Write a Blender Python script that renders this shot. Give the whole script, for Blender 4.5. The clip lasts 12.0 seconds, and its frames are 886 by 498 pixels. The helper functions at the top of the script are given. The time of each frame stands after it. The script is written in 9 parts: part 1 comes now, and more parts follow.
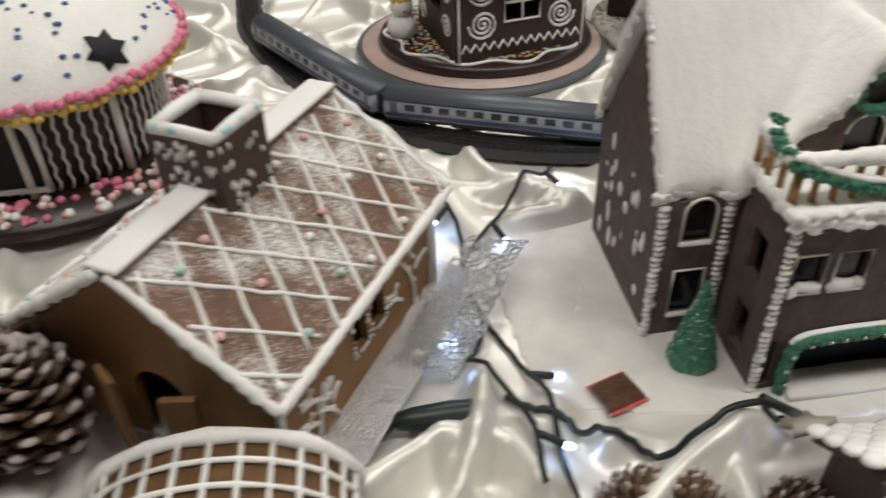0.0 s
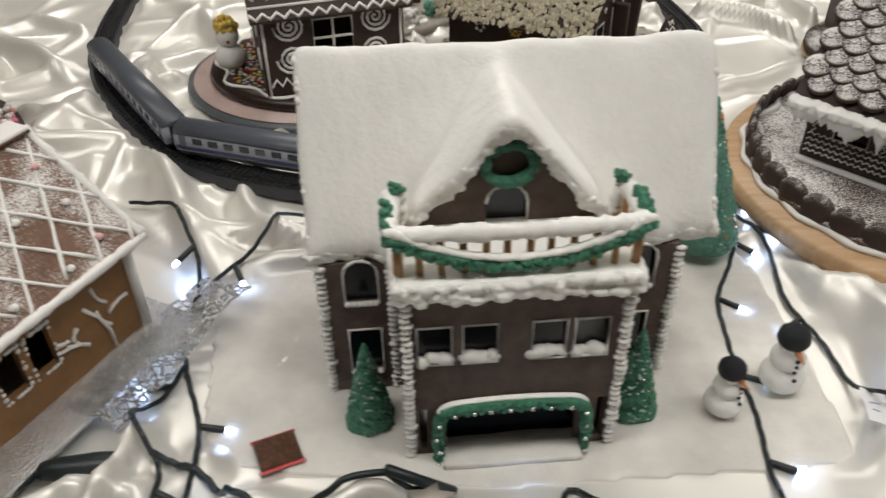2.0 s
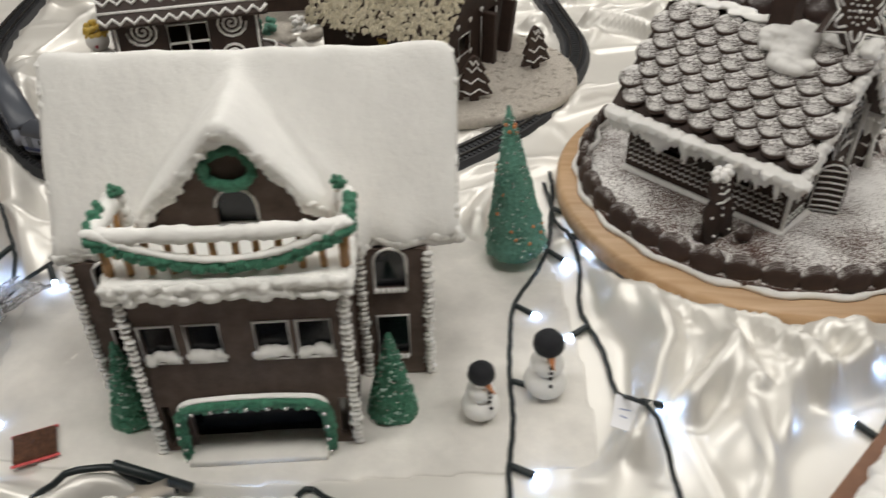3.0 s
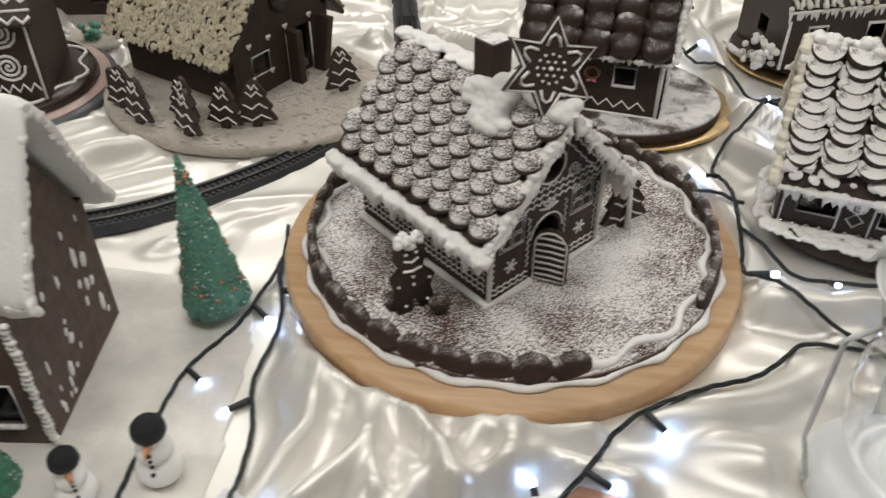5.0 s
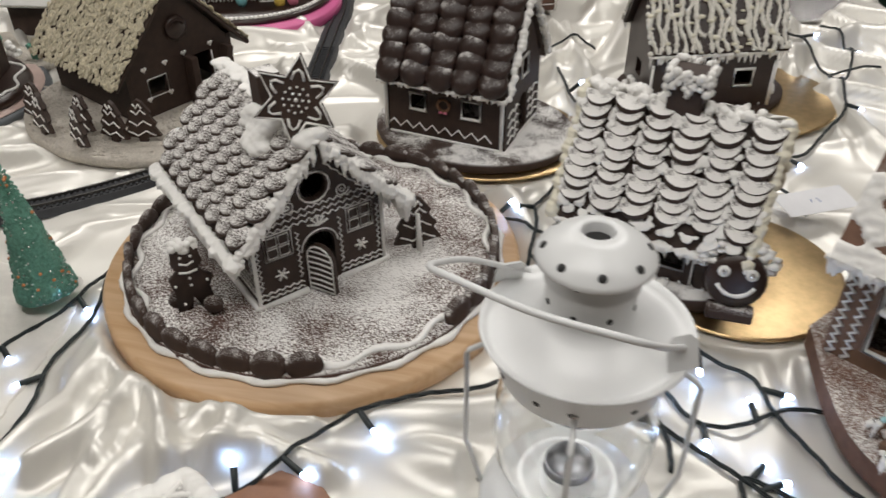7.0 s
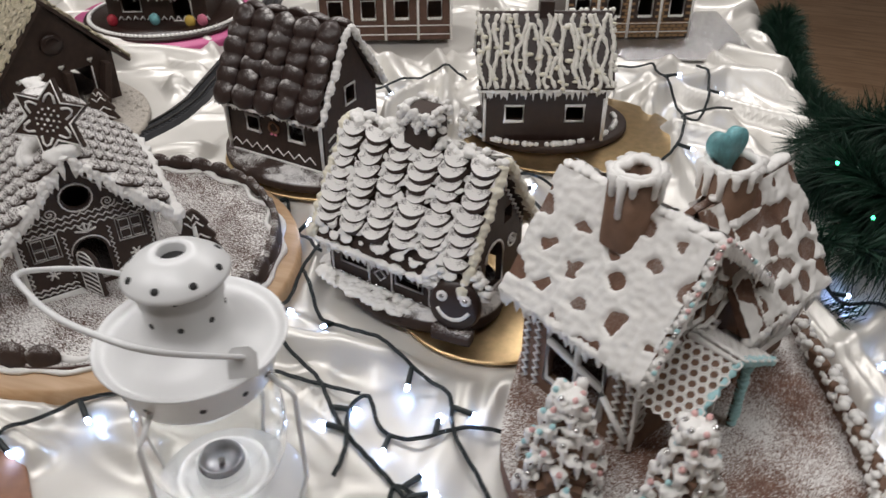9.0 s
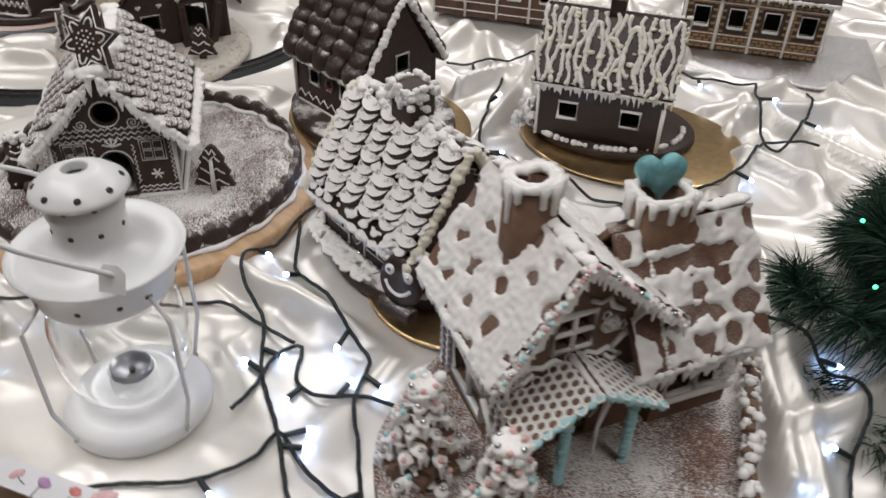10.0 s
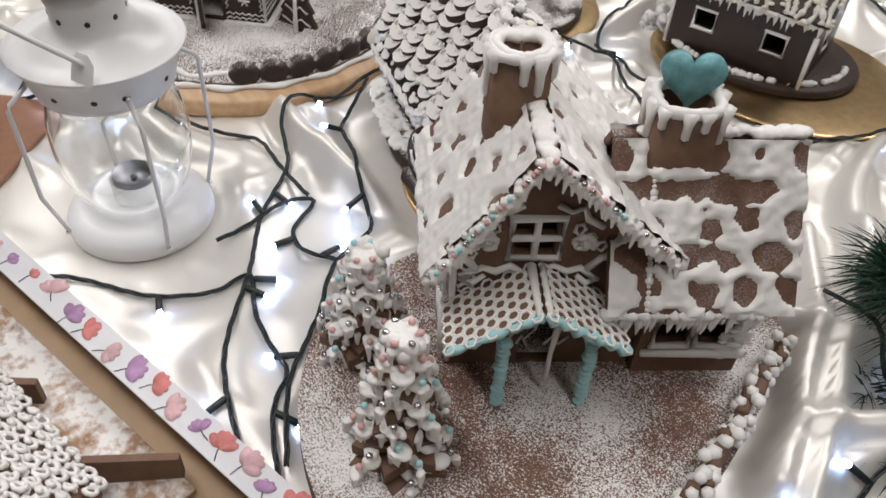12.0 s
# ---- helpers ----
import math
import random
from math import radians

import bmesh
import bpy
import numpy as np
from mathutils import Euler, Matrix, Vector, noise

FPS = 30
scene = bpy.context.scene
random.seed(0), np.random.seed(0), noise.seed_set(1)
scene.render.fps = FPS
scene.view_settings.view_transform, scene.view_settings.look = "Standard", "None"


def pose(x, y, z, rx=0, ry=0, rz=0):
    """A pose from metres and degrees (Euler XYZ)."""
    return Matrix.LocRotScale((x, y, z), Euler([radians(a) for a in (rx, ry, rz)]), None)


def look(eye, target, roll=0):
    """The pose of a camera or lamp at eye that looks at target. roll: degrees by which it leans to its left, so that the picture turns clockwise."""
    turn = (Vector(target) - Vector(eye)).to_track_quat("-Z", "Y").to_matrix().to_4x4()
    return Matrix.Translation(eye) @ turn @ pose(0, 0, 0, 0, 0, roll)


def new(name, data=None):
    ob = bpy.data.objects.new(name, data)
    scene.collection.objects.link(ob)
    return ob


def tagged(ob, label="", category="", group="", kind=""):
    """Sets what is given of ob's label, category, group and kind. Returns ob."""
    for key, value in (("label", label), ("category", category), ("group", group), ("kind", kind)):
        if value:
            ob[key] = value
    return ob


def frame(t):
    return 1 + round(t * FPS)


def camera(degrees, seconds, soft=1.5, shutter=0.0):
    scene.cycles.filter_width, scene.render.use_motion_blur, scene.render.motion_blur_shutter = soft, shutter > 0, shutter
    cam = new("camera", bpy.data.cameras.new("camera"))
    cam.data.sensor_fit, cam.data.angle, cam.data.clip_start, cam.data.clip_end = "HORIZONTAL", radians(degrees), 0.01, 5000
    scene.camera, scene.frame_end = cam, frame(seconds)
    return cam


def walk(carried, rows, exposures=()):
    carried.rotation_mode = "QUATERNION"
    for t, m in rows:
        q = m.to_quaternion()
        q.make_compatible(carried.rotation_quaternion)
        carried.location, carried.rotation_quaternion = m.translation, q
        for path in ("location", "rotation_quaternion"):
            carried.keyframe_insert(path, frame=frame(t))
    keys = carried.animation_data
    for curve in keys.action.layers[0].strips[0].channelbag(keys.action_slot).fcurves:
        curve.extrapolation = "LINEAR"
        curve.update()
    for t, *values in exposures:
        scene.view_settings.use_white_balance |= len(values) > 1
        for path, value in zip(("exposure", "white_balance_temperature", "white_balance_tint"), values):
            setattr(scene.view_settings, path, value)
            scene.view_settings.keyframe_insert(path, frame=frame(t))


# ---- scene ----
cam = camera(57.2, 12.0, shutter=0.5)
PATH = [
    (0, (0.015, 0.018, 0.49), (-0.019, 1.6, -0.733), -1.8),
    (0.5, (0.128, 0.049, 0.486), (0.066, 1.622, -0.748), -2.0),
    (1, (0.19, 0.066, 0.495), (0.107, 1.636, -0.741), -1.8),
    (1.5, (0.238, 0.065, 0.512), (0.159, 1.645, -0.712), -1.2),
    (2, (0.303, 0.056, 0.515), (0.203, 1.642, -0.698), -0.8),
    (2.5, (0.404, 0.059, 0.516), (0.281, 1.644, -0.698), -0.8),
    (3, (0.515, 0.058, 0.52), (0.379, 1.651, -0.682), -0.7),
    (3.5, (0.597, 0.064, 0.529), (0.446, 1.67, -0.653), -1.5),
    (3.7, (0.629, 0.068, 0.533), (0.476, 1.678, -0.644), -1.9),
    (5.3, (0.886, 0.223, 0.54), (0.624, 1.755, -0.719), 0.4),
    (5.5, (0.916, 0.23, 0.547), (0.626, 1.753, -0.717), 0.3),
    (6, (0.993, 0.231, 0.551), (0.627, 1.754, -0.693), 0.3),
    (6.5, (1.066, 0.218, 0.56), (0.665, 1.75, -0.661), 0.2),
    (7, (1.142, 0.189, 0.575), (0.723, 1.74, -0.615), -0.6),
    (7.5, (1.225, 0.147, 0.591), (0.802, 1.718, -0.572), -1.5),
    (7.7, (1.256, 0.136, 0.598), (0.839, 1.719, -0.551), -1.6),
    (9.3, (1.528, 0.272, 0.621), (0.88, 1.754, -0.556), 0.6),
    (9.5, (1.568, 0.295, 0.622), (0.835, 1.726, -0.567), 1.0),
    (10, (1.695, 0.348, 0.629), (0.753, 1.632, -0.581), 1.9),
    (10.5, (1.77, 0.378, 0.633), (0.772, 1.601, -0.596), 2.5),
    (11, (1.784, 0.403, 0.612), (0.744, 1.552, -0.653), 3.1),
    (11.5, (1.786, 0.463, 0.572), (0.656, 1.44, -0.757), 4.0),
    (12, (1.795, 0.512, 0.562), (0.626, 1.353, -0.826), 3.8),
]
walk(cam, [(t, look(eye, target, roll)) for t, eye, target, roll in PATH],
     exposures=[(0, 0.09, 6500, 10), (1.5, 0.0, 6500, 10), (7.5, 0.0, 6400, 11), (9.5, 0.02, 6250, 14), (11, 0.06, 6250, 14), (12, 0.16, 6300, 14)])

# ---- light ----
world = bpy.data.worlds.new("room_air")
scene.world = world
world.use_nodes = True
world.node_tree.nodes["Background"].inputs[0].default_value = (0.9, 0.93, 1.0, 1)
world.node_tree.nodes["Background"].inputs[1].default_value = 0.05


def ceiling_lamp(x, y, z, sx, sy, watts, colour):
    d = bpy.data.lights.new("ceiling_lamp", "AREA")
    d.shape, d.size, d.size_y, d.energy, d.color = "RECTANGLE", sx, sy, watts, colour
    ob = new("ceiling_lamp", d)
    ob.matrix_world = pose(x, y, z)
    return ob


for lx, ly, lw in ((-0.5, 0.1, 14), (1.0, 0.2, 15), (2.5, 0.6, 9), (-0.2, 2.3, 22), (1.5, 2.5, 22)):
    ceiling_lamp(lx, ly, 1.93, 1.2, 0.3, lw, (1.0, 0.972, 0.92))

# ---- materials ----


def nt(name):
    m = bpy.data.materials.new(name)
    m.use_nodes = True
    t = m.node_tree
    return m, t, t.nodes["Principled BSDF"]


def link(t, a, b):
    t.links.new(a, b)


def noise_node(t, scale, detail=4, rough=0.6, coord="Object"):
    tc = t.nodes.new("ShaderNodeTexCoord")
    n = t.nodes.new("ShaderNodeTexNoise")
    n.inputs["Scale"].default_value, n.inputs["Detail"].default_value, n.inputs["Roughness"].default_value = scale, detail, rough
    link(t, tc.outputs[coord], n.inputs["Vector"])
    return n


def ramp(t, src, a, b, ca=(0, 0, 0, 1), cb=(1, 1, 1, 1)):
    r = t.nodes.new("ShaderNodeValToRGB")
    r.color_ramp.elements[0].position, r.color_ramp.elements[1].position = a, b
    r.color_ramp.elements[0].color, r.color_ramp.elements[1].color = ca, cb
    link(t, src, r.inputs[0])
    return r


def mixc(t, fac, a, b):
    m = t.nodes.new("ShaderNodeMix")
    m.data_type = "RGBA"
    for s, v in ((m.inputs[0], fac), (m.inputs[6], a), (m.inputs[7], b)):
        if isinstance(v, (int, float)):
            s.default_value = v
        elif isinstance(v, tuple):
            s.default_value = (*v[:3], 1)
        else:
            link(t, v, s)
    return m.outputs[2]


def bump(t, p, src, strength, dist):
    b = t.nodes.new("ShaderNodeBump")
    b.inputs["Strength"].default_value, b.inputs["Distance"].default_value = strength, dist
    link(t, src, b.inputs["Height"])
    link(t, b.outputs[0], p.inputs["Normal"])


def plain(name, c, rough=0.5, metal=0.0, var=0.18, scale=60.0, bmp=0.3, bd=0.0006, spec=0.5):
    """A material with blotches at two scales and fine relief."""
    m, t, p = nt(name)
    n1, n2 = noise_node(t, scale, 5), noise_node(t, scale * 7, 3)
    dark = tuple(v * (1 - var) for v in c)
    light = tuple(min(1, v * (1 + var)) for v in c)
    a = mixc(t, ramp(t, n1.outputs[0], 0.3, 0.7).outputs[0], dark, light)
    b = mixc(t, ramp(t, n2.outputs[0], 0.35, 0.75).outputs[0], a, tuple(v * (1 - var * 0.6) for v in c))
    col = mixc(t, 0.4, a, b)
    link(t, col, p.inputs["Base Color"])
    p.inputs["Roughness"].default_value, p.inputs["Metallic"].default_value = rough, metal
    p.inputs["Specular IOR Level"].default_value = spec
    if bmp:
        bump(t, p, n2.outputs[0], bmp, bd)
    return m


def dusted(name, c, lo, hi, grain=900.0, patch=22.0, up=0.45, weight=0.62, rough=0.75):
    """Baked dough under a sieved coat of icing sugar that lies on the faces turned up."""
    m, t, p = nt(name)
    fine, big = noise_node(t, grain, 2, 0.6), noise_node(t, patch, 4, 0.55)
    g = t.nodes.new("ShaderNodeNewGeometry")
    sep = t.nodes.new("ShaderNodeSeparateXYZ")
    link(t, g.outputs["Normal"], sep.inputs[0])
    upf = ramp(t, sep.outputs[2], up, up + 0.3).outputs[0]
    mx = t.nodes.new("ShaderNodeMix")
    mx.inputs[0].default_value = weight
    link(t, fine.outputs[0], mx.inputs[2])
    link(t, big.outputs[0], mx.inputs[3])
    f = ramp(t, mx.outputs[0], lo, hi).outputs[0]
    mul = t.nodes.new("ShaderNodeMath")
    mul.operation = "MULTIPLY"
    link(t, f, mul.inputs[0])
    link(t, upf, mul.inputs[1])
    n1 = noise_node(t, 70, 5)
    base = mixc(t, ramp(t, n1.outputs[0], 0.3, 0.7).outputs[0], tuple(v * 0.75 for v in c), tuple(v * 1.25 for v in c))
    link(t, mixc(t, mul.outputs[0], base, (0.82, 0.80, 0.77)), p.inputs["Base Color"])
    p.inputs["Roughness"].default_value = rough
    bump(t, p, mx.outputs[0], 0.4, 0.0008)
    return m


CHOC = plain("cocoa_dough", (0.040, 0.022, 0.015), 0.6, var=0.3, scale=90)
CHOC_DUST = dusted("cocoa_dough_sugar", (0.045, 0.025, 0.018), 0.47, 0.54, up=0.25)
CHOC_SHINY = plain("chocolate_icing", (0.030, 0.016, 0.012), 0.33, var=0.25, scale=80)
GROUND_DUST = dusted("cocoa_base_sugar", (0.07, 0.033, 0.022), 0.478, 0.518, grain=620, patch=13, weight=0.36)
SHINGLE_DUST = dusted("cookie_sugar", (0.045, 0.025, 0.018), 0.445, 0.505, grain=700, patch=45, up=0.25, weight=0.45)
SHINGLE_HEAVY = dusted("cookie_thick_sugar", (0.045, 0.027, 0.02), 0.36, 0.46, grain=600, patch=60, up=0.25)
GINGER = plain("gingerbread", (0.27, 0.140, 0.055), 0.62, var=0.22, scale=45)
GINGER_ROOF = dusted("gingerbread_sugar", (0.165, 0.090, 0.058), 0.49, 0.60, grain=700, patch=15, weight=0.62)
GINGER_MID = plain("gingerbread_brown", (0.17, 0.095, 0.058), 0.65, var=0.2, scale=60)
GINGER_DUST = dusted("gingerbread_brown_sugar", (0.16, 0.085, 0.055), 0.50, 0.64, grain=900, patch=15)
MANOR = plain("manor_dough", (0.112, 0.078, 0.062), 0.75, var=0.35, scale=70)
ICING = plain("royal_icing", (0.86, 0.845, 0.81), 0.5, var=0.05, scale=120, bmp=0.35, bd=0.0008)
ICING_WARM = plain("warm_icing", (0.80, 0.775, 0.70), 0.5, var=0.07, scale=120)
ICING_CREAM = plain("cream_icing", (0.80, 0.76, 0.62), 0.5, var=0.08, scale=120)
ICING_BLUE = plain("mint_icing", (0.42, 0.70, 0.72), 0.5, var=0.12, scale=150)
FONDANT = plain("fondant_snow", (0.88, 0.87, 0.83), 0.62, var=0.05, scale=25, bmp=0.5, bd=0.0016)
FELT = plain("felt_snow", (0.72, 0.695, 0.645), 0.85, var=0.17, scale=13, bmp=0.5, bd=0.0012, spec=0.2)
GREEN = plain("green_sugar", (0.085, 0.30, 0.185), 0.55, var=0.4, scale=260, bmp=0.9, bd=0.002)
GREEN_PALE = plain("pale_green_sugar", (0.15, 0.38, 0.28), 0.55, var=0.35, scale=260, bmp=0.9, bd=0.002)
PINE = plain("tinsel_green", (0.005, 0.034, 0.017), 0.6, var=0.5, scale=60, bmp=0)
PRETZEL = plain("pretzel_stick", (0.42, 0.23, 0.09), 0.5, var=0.3, scale=150)
WIRE = plain("cable_plastic", (0.012, 0.019, 0.02), 0.42, var=0.2, scale=200, bmp=0)
WHITE_METAL = plain("white_enamel", (0.74, 0.745, 0.74), 0.32, var=0.02, scale=15, bmp=0.05)
# black sugar of hats and buttons, also painted shade in the candy house openings
BLACK = plain("black_icing_and_opening_shade", (0.006, 0.007, 0.011), 0.6, var=0.3, scale=300, bmp=0.8, bd=0.001)
DARK_HOLE = plain("hole_shade_and_wick", (0.02, 0.02, 0.02), 0.6)
ORANGE = plain("orange_icing", (0.62, 0.25, 0.10), 0.5)
RED = plain("red_icing", (0.45, 0.03, 0.05), 0.45)
PINK = plain("pink_icing", (0.70, 0.20, 0.30), 0.45, var=0.25)
YELLOW = plain("yellow_icing", (0.72, 0.50, 0.10), 0.5, var=0.2)
BLUE = plain("blue_icing", (0.06, 0.13, 0.35), 0.5, var=0.3)
LILAC = plain("lilac_icing", (0.36, 0.28, 0.42), 0.4, var=0.3)
TEAL = plain("teal_marbled_icing", (0.20, 0.47, 0.50), 0.4, var=0.6, scale=55, bmp=0)
SILVER = plain("silver_pearl", (0.75, 0.75, 0.75), 0.22, 1.0, var=0.05, bmp=0)
GOLD = plain("gold_foil", (0.62, 0.45, 0.24), 0.3, 1.0, var=0.15, scale=90, bmp=0.5)
FOIL = plain("silver_foil", (0.75, 0.75, 0.75), 0.25, 1.0, var=0.1, scale=60, bmp=0.8, bd=0.003)
TRAIN_ROOF = plain("grey_paint", (0.085, 0.095, 0.115), 0.4, var=0.06, scale=30, bmp=0.05)
TRAIN_SIDE = plain("silver_grey_paint", (0.30, 0.32, 0.38), 0.38, var=0.06, scale=30, bmp=0.05)
TRAIN_BLUE = plain("navy_paint", (0.03, 0.04, 0.10), 0.35, var=0.1, bmp=0.05)
# dark glass of coaches and manor, also the painted shade in the garage
WINDOW_AND_GARAGE_SHADE = plain("dark_window_and_garage_shade", (0.012, 0.014, 0.018), 0.12, var=0.1, bmp=0)
TRACK = plain("track_plastic", (0.022, 0.023, 0.026), 0.55, var=0.2, scale=80)
RAIL = plain("rail_metal", (0.22, 0.21, 0.20), 0.3, 1.0, var=0.1, bmp=0)
OAT = plain("oat_flakes", (0.74, 0.66, 0.48), 0.8, var=0.25, scale=160, bmp=1.0, bd=0.003)
COCONUT = plain("coconut_flakes", (0.68, 0.62, 0.54), 0.85, var=0.15, scale=260, bmp=1.0, bd=0.002)
CONE = plain("pine_cone_scale", (0.13, 0.075, 0.045), 0.6, var=0.4, scale=120)
FROSTED_TIP = plain("frosted_tip", (0.46, 0.39, 0.36), 0.6, var=0.5, scale=90)
CARD = plain("paper", (0.72, 0.72, 0.74), 0.7, var=0.04, scale=30, bmp=0.05)
PINK_BOARD = plain("pink_board", (0.62, 0.12, 0.30), 0.45, var=0.08, scale=20, bmp=0.1)
BROWN_CARD = plain("brown_board", (0.40, 0.27, 0.16), 0.55, var=0.12, scale=25)
SUGAR_PINK = plain("pale_pink_candy", (0.75, 0.45, 0.43), 0.35, var=0.1)
SUGAR_MINT = plain("pale_mint_candy", (0.45, 0.62, 0.55), 0.35, var=0.1)
GREY_BOARD = plain("grey_board", (0.10, 0.11, 0.12), 0.35, var=0.1)


def satin():
    m, t, p = nt("ivory_satin")
    n1, n2 = noise_node(t, 9, 3), noise_node(t, 900, 2)
    link(t, mixc(t, ramp(t, n1.outputs[0], 0.3, 0.7).outputs[0], (0.72, 0.695, 0.64), (0.78, 0.757, 0.705)), p.inputs["Base Color"])
    p.inputs["Roughness"].default_value = 0.40
    p.inputs["Metallic"].default_value = 0.35
    p.inputs["Specular IOR Level"].default_value = 0.6
    bump(t, p, n2.outputs[0], 0.06, 0.0004)
    return m


def wood(name, a, b, scale=(3, 40, 40), rough=0.45):
    m, t, p = nt(name)
    tc, mp = t.nodes.new("ShaderNodeTexCoord"), t.nodes.new("ShaderNodeMapping")
    mp.inputs["Scale"].default_value = scale
    link(t, tc.outputs["Object"], mp.inputs[0])
    n = t.nodes.new("ShaderNodeTexNoise")
    n.inputs["Scale"].default_value, n.inputs["Detail"].default_value, n.inputs["Distortion"].default_value = 2.2, 8, 1.2
    link(t, mp.outputs[0], n.inputs["Vector"])
    link(t, mixc(t, ramp(t, n.outputs[0], 0.35, 0.68).outputs[0], a, b), p.inputs["Base Color"])
    p.inputs["Roughness"].default_value = rough
    bump(t, p, n.outputs[0], 0.15, 0.001)
    return m


def glass():
    m, t, p = nt("clear_glass")
    p.inputs["Transmission Weight"].default_value, p.inputs["Roughness"].default_value, p.inputs["IOR"].default_value = 1.0, 0.01, 1.45
    p.inputs["Base Color"].default_value = (0.97, 0.98, 0.98, 1)
    return m


def glow(name, c, s):
    m, t, p = nt(name)
    p.inputs["Base Color"].default_value = (*c, 1)
    p.inputs["Emission Color"].default_value, p.inputs["Emission Strength"].default_value = (*c, 1), s
    return m


SATIN, GLASS = satin(), glass()
BEECH = wood("beech_board", (0.50, 0.31, 0.16), (0.62, 0.42, 0.25), (3, 30, 30))
FLOOR_WOOD = wood("oak_floor", (0.20, 0.115, 0.06), (0.30, 0.19, 0.11), (2, 14, 14))
LED_COLD = glow("cold_white_led", (0.40, 0.60, 1.0), 38)
LED_GREEN, LED_BLUE = glow("green_led", (0.05, 1.0, 0.35), 8), glow("blue_led", (0.08, 0.15, 1.0), 8)
PLASTER = plain("room_plaster", (0.42, 0.40, 0.37), 0.8, var=0.05, scale=3)

# ---- mesh tools ----


def part(name, bm, material, parent=None, label="", smooth=True, m=None, kind=""):
    """One mesh object from a bmesh, under a thing or a part."""
    me = bpy.data.meshes.new(name)
    bmesh.ops.recalc_face_normals(bm, faces=bm.faces)
    bm.to_mesh(me)
    bm.free()
    me.materials.append(material)
    if smooth:
        me.polygons.foreach_set("use_smooth", [True] * len(me.polygons))
    ob = new(name, me)
    if parent:
        ob.parent = parent
    if m is not None:
        ob.matrix_basis = m
    if not kind and parent and ("icing" in name or "snow" in name or name in ("frost", "garland", "candy_rim", "hair")):
        kind = "stuff"
    return tagged(ob, label, kind=kind)


def melt(ob, size):
    """Lets piped blobs run together into one soft mass."""
    r = ob.modifiers.new("melt", "REMESH")
    r.mode, r.voxel_size, r.use_smooth_shade = "VOXEL", size, True
    k = ob.modifiers.new("even_out", "SMOOTH")
    k.factor, k.iterations = 0.5, 3
    return ob


def again(ob, parent, m, name=None):
    """Another object on the same mesh."""
    o = new(name or ob.name.split(".")[0], ob.data)
    o.parent, o.matrix_basis = parent, m
    return o


def thing(name, m, label, category, group="", kind=""):
    ob = new(name)
    ob.empty_display_size = 0.02
    ob.matrix_basis = m
    return tagged(ob, label, category, group, kind)


def box(bm, c, s, m=None, bev=0.0):
    r = bmesh.ops.create_cube(bm, size=1, matrix=(m or Matrix()) @ Matrix.Translation(c) @ Matrix.Diagonal((*s, 1)))
    if bev:
        es = list({e for v in r["verts"] for e in v.link_edges})
        bmesh.ops.bevel(bm, geom=es, offset=bev, segments=2, affect="EDGES", profile=0.6)


def blob(bm, p, r, s=(1, 1, 1), sub=1, m=None):
    bmesh.ops.create_icosphere(bm, subdivisions=sub, radius=r, matrix=(m or Matrix()) @ Matrix.Translation(p) @ Matrix.Diagonal((*s, 1)))


def cone(bm, p, r1, r2, h, n=16, m=None, caps=True):
    bmesh.ops.create_cone(bm, cap_ends=caps, segments=n, radius1=r1, radius2=r2, depth=h, matrix=(m or Matrix()) @ Matrix.Translation((p[0], p[1], p[2] + h / 2)))


def tube(bm, pts, r, n=6, closed=False, rs=None, wob=0.0, rng=random):
    """A round bar along a line, with closed ends."""
    pts = [Vector(p) for p in pts]
    k = len(pts)
    rings = []
    for i, p in enumerate(pts):
        a = pts[i - 1] if (i or closed) else pts[0]
        b = pts[(i + 1) % k] if (i < k - 1 or closed) else pts[-1]
        d = (b - a)
        d = d.normalized() if d.length > 1e-9 else Vector((1, 0, 0))
        up = Vector((0, 0, 1)) if abs(d.z) < 0.9 else Vector((0, 1, 0))
        s = d.cross(up).normalized()
        q = s.cross(d)
        rr = (rs[i] if rs else r) * (1 + wob * rng.uniform(-1, 1))
        rings.append([bm.verts.new(p + (s * math.cos(j * 2 * math.pi / n) + q * math.sin(j * 2 * math.pi / n)) * rr) for j in range(n)])
    for i in range(k if closed else k - 1):
        a, b = rings[i], rings[(i + 1) % k]
        for j in range(n):
            bm.faces.new((a[j], a[(j + 1) % n], b[(j + 1) % n], b[j]))
    if not closed:
        bm.faces.new(rings[0][::-1])
        bm.faces.new(rings[-1])


def lathe(bm, prof, n=32, m=None, caps=True):
    """A turned body from radius and height pairs."""
    m = m or Matrix()
    rings = [[bm.verts.new(m @ Vector((r * math.cos(2 * math.pi * j / n), r * math.sin(2 * math.pi * j / n), z))) for j in range(n)] for r, z in prof]
    for a, b in zip(rings, rings[1:]):
        for j in range(n):
            bm.faces.new((a[j], a[(j + 1) % n], b[(j + 1) % n], b[j]))
    if caps:
        bm.faces.new(rings[0][::-1])
        bm.faces.new(rings[-1])


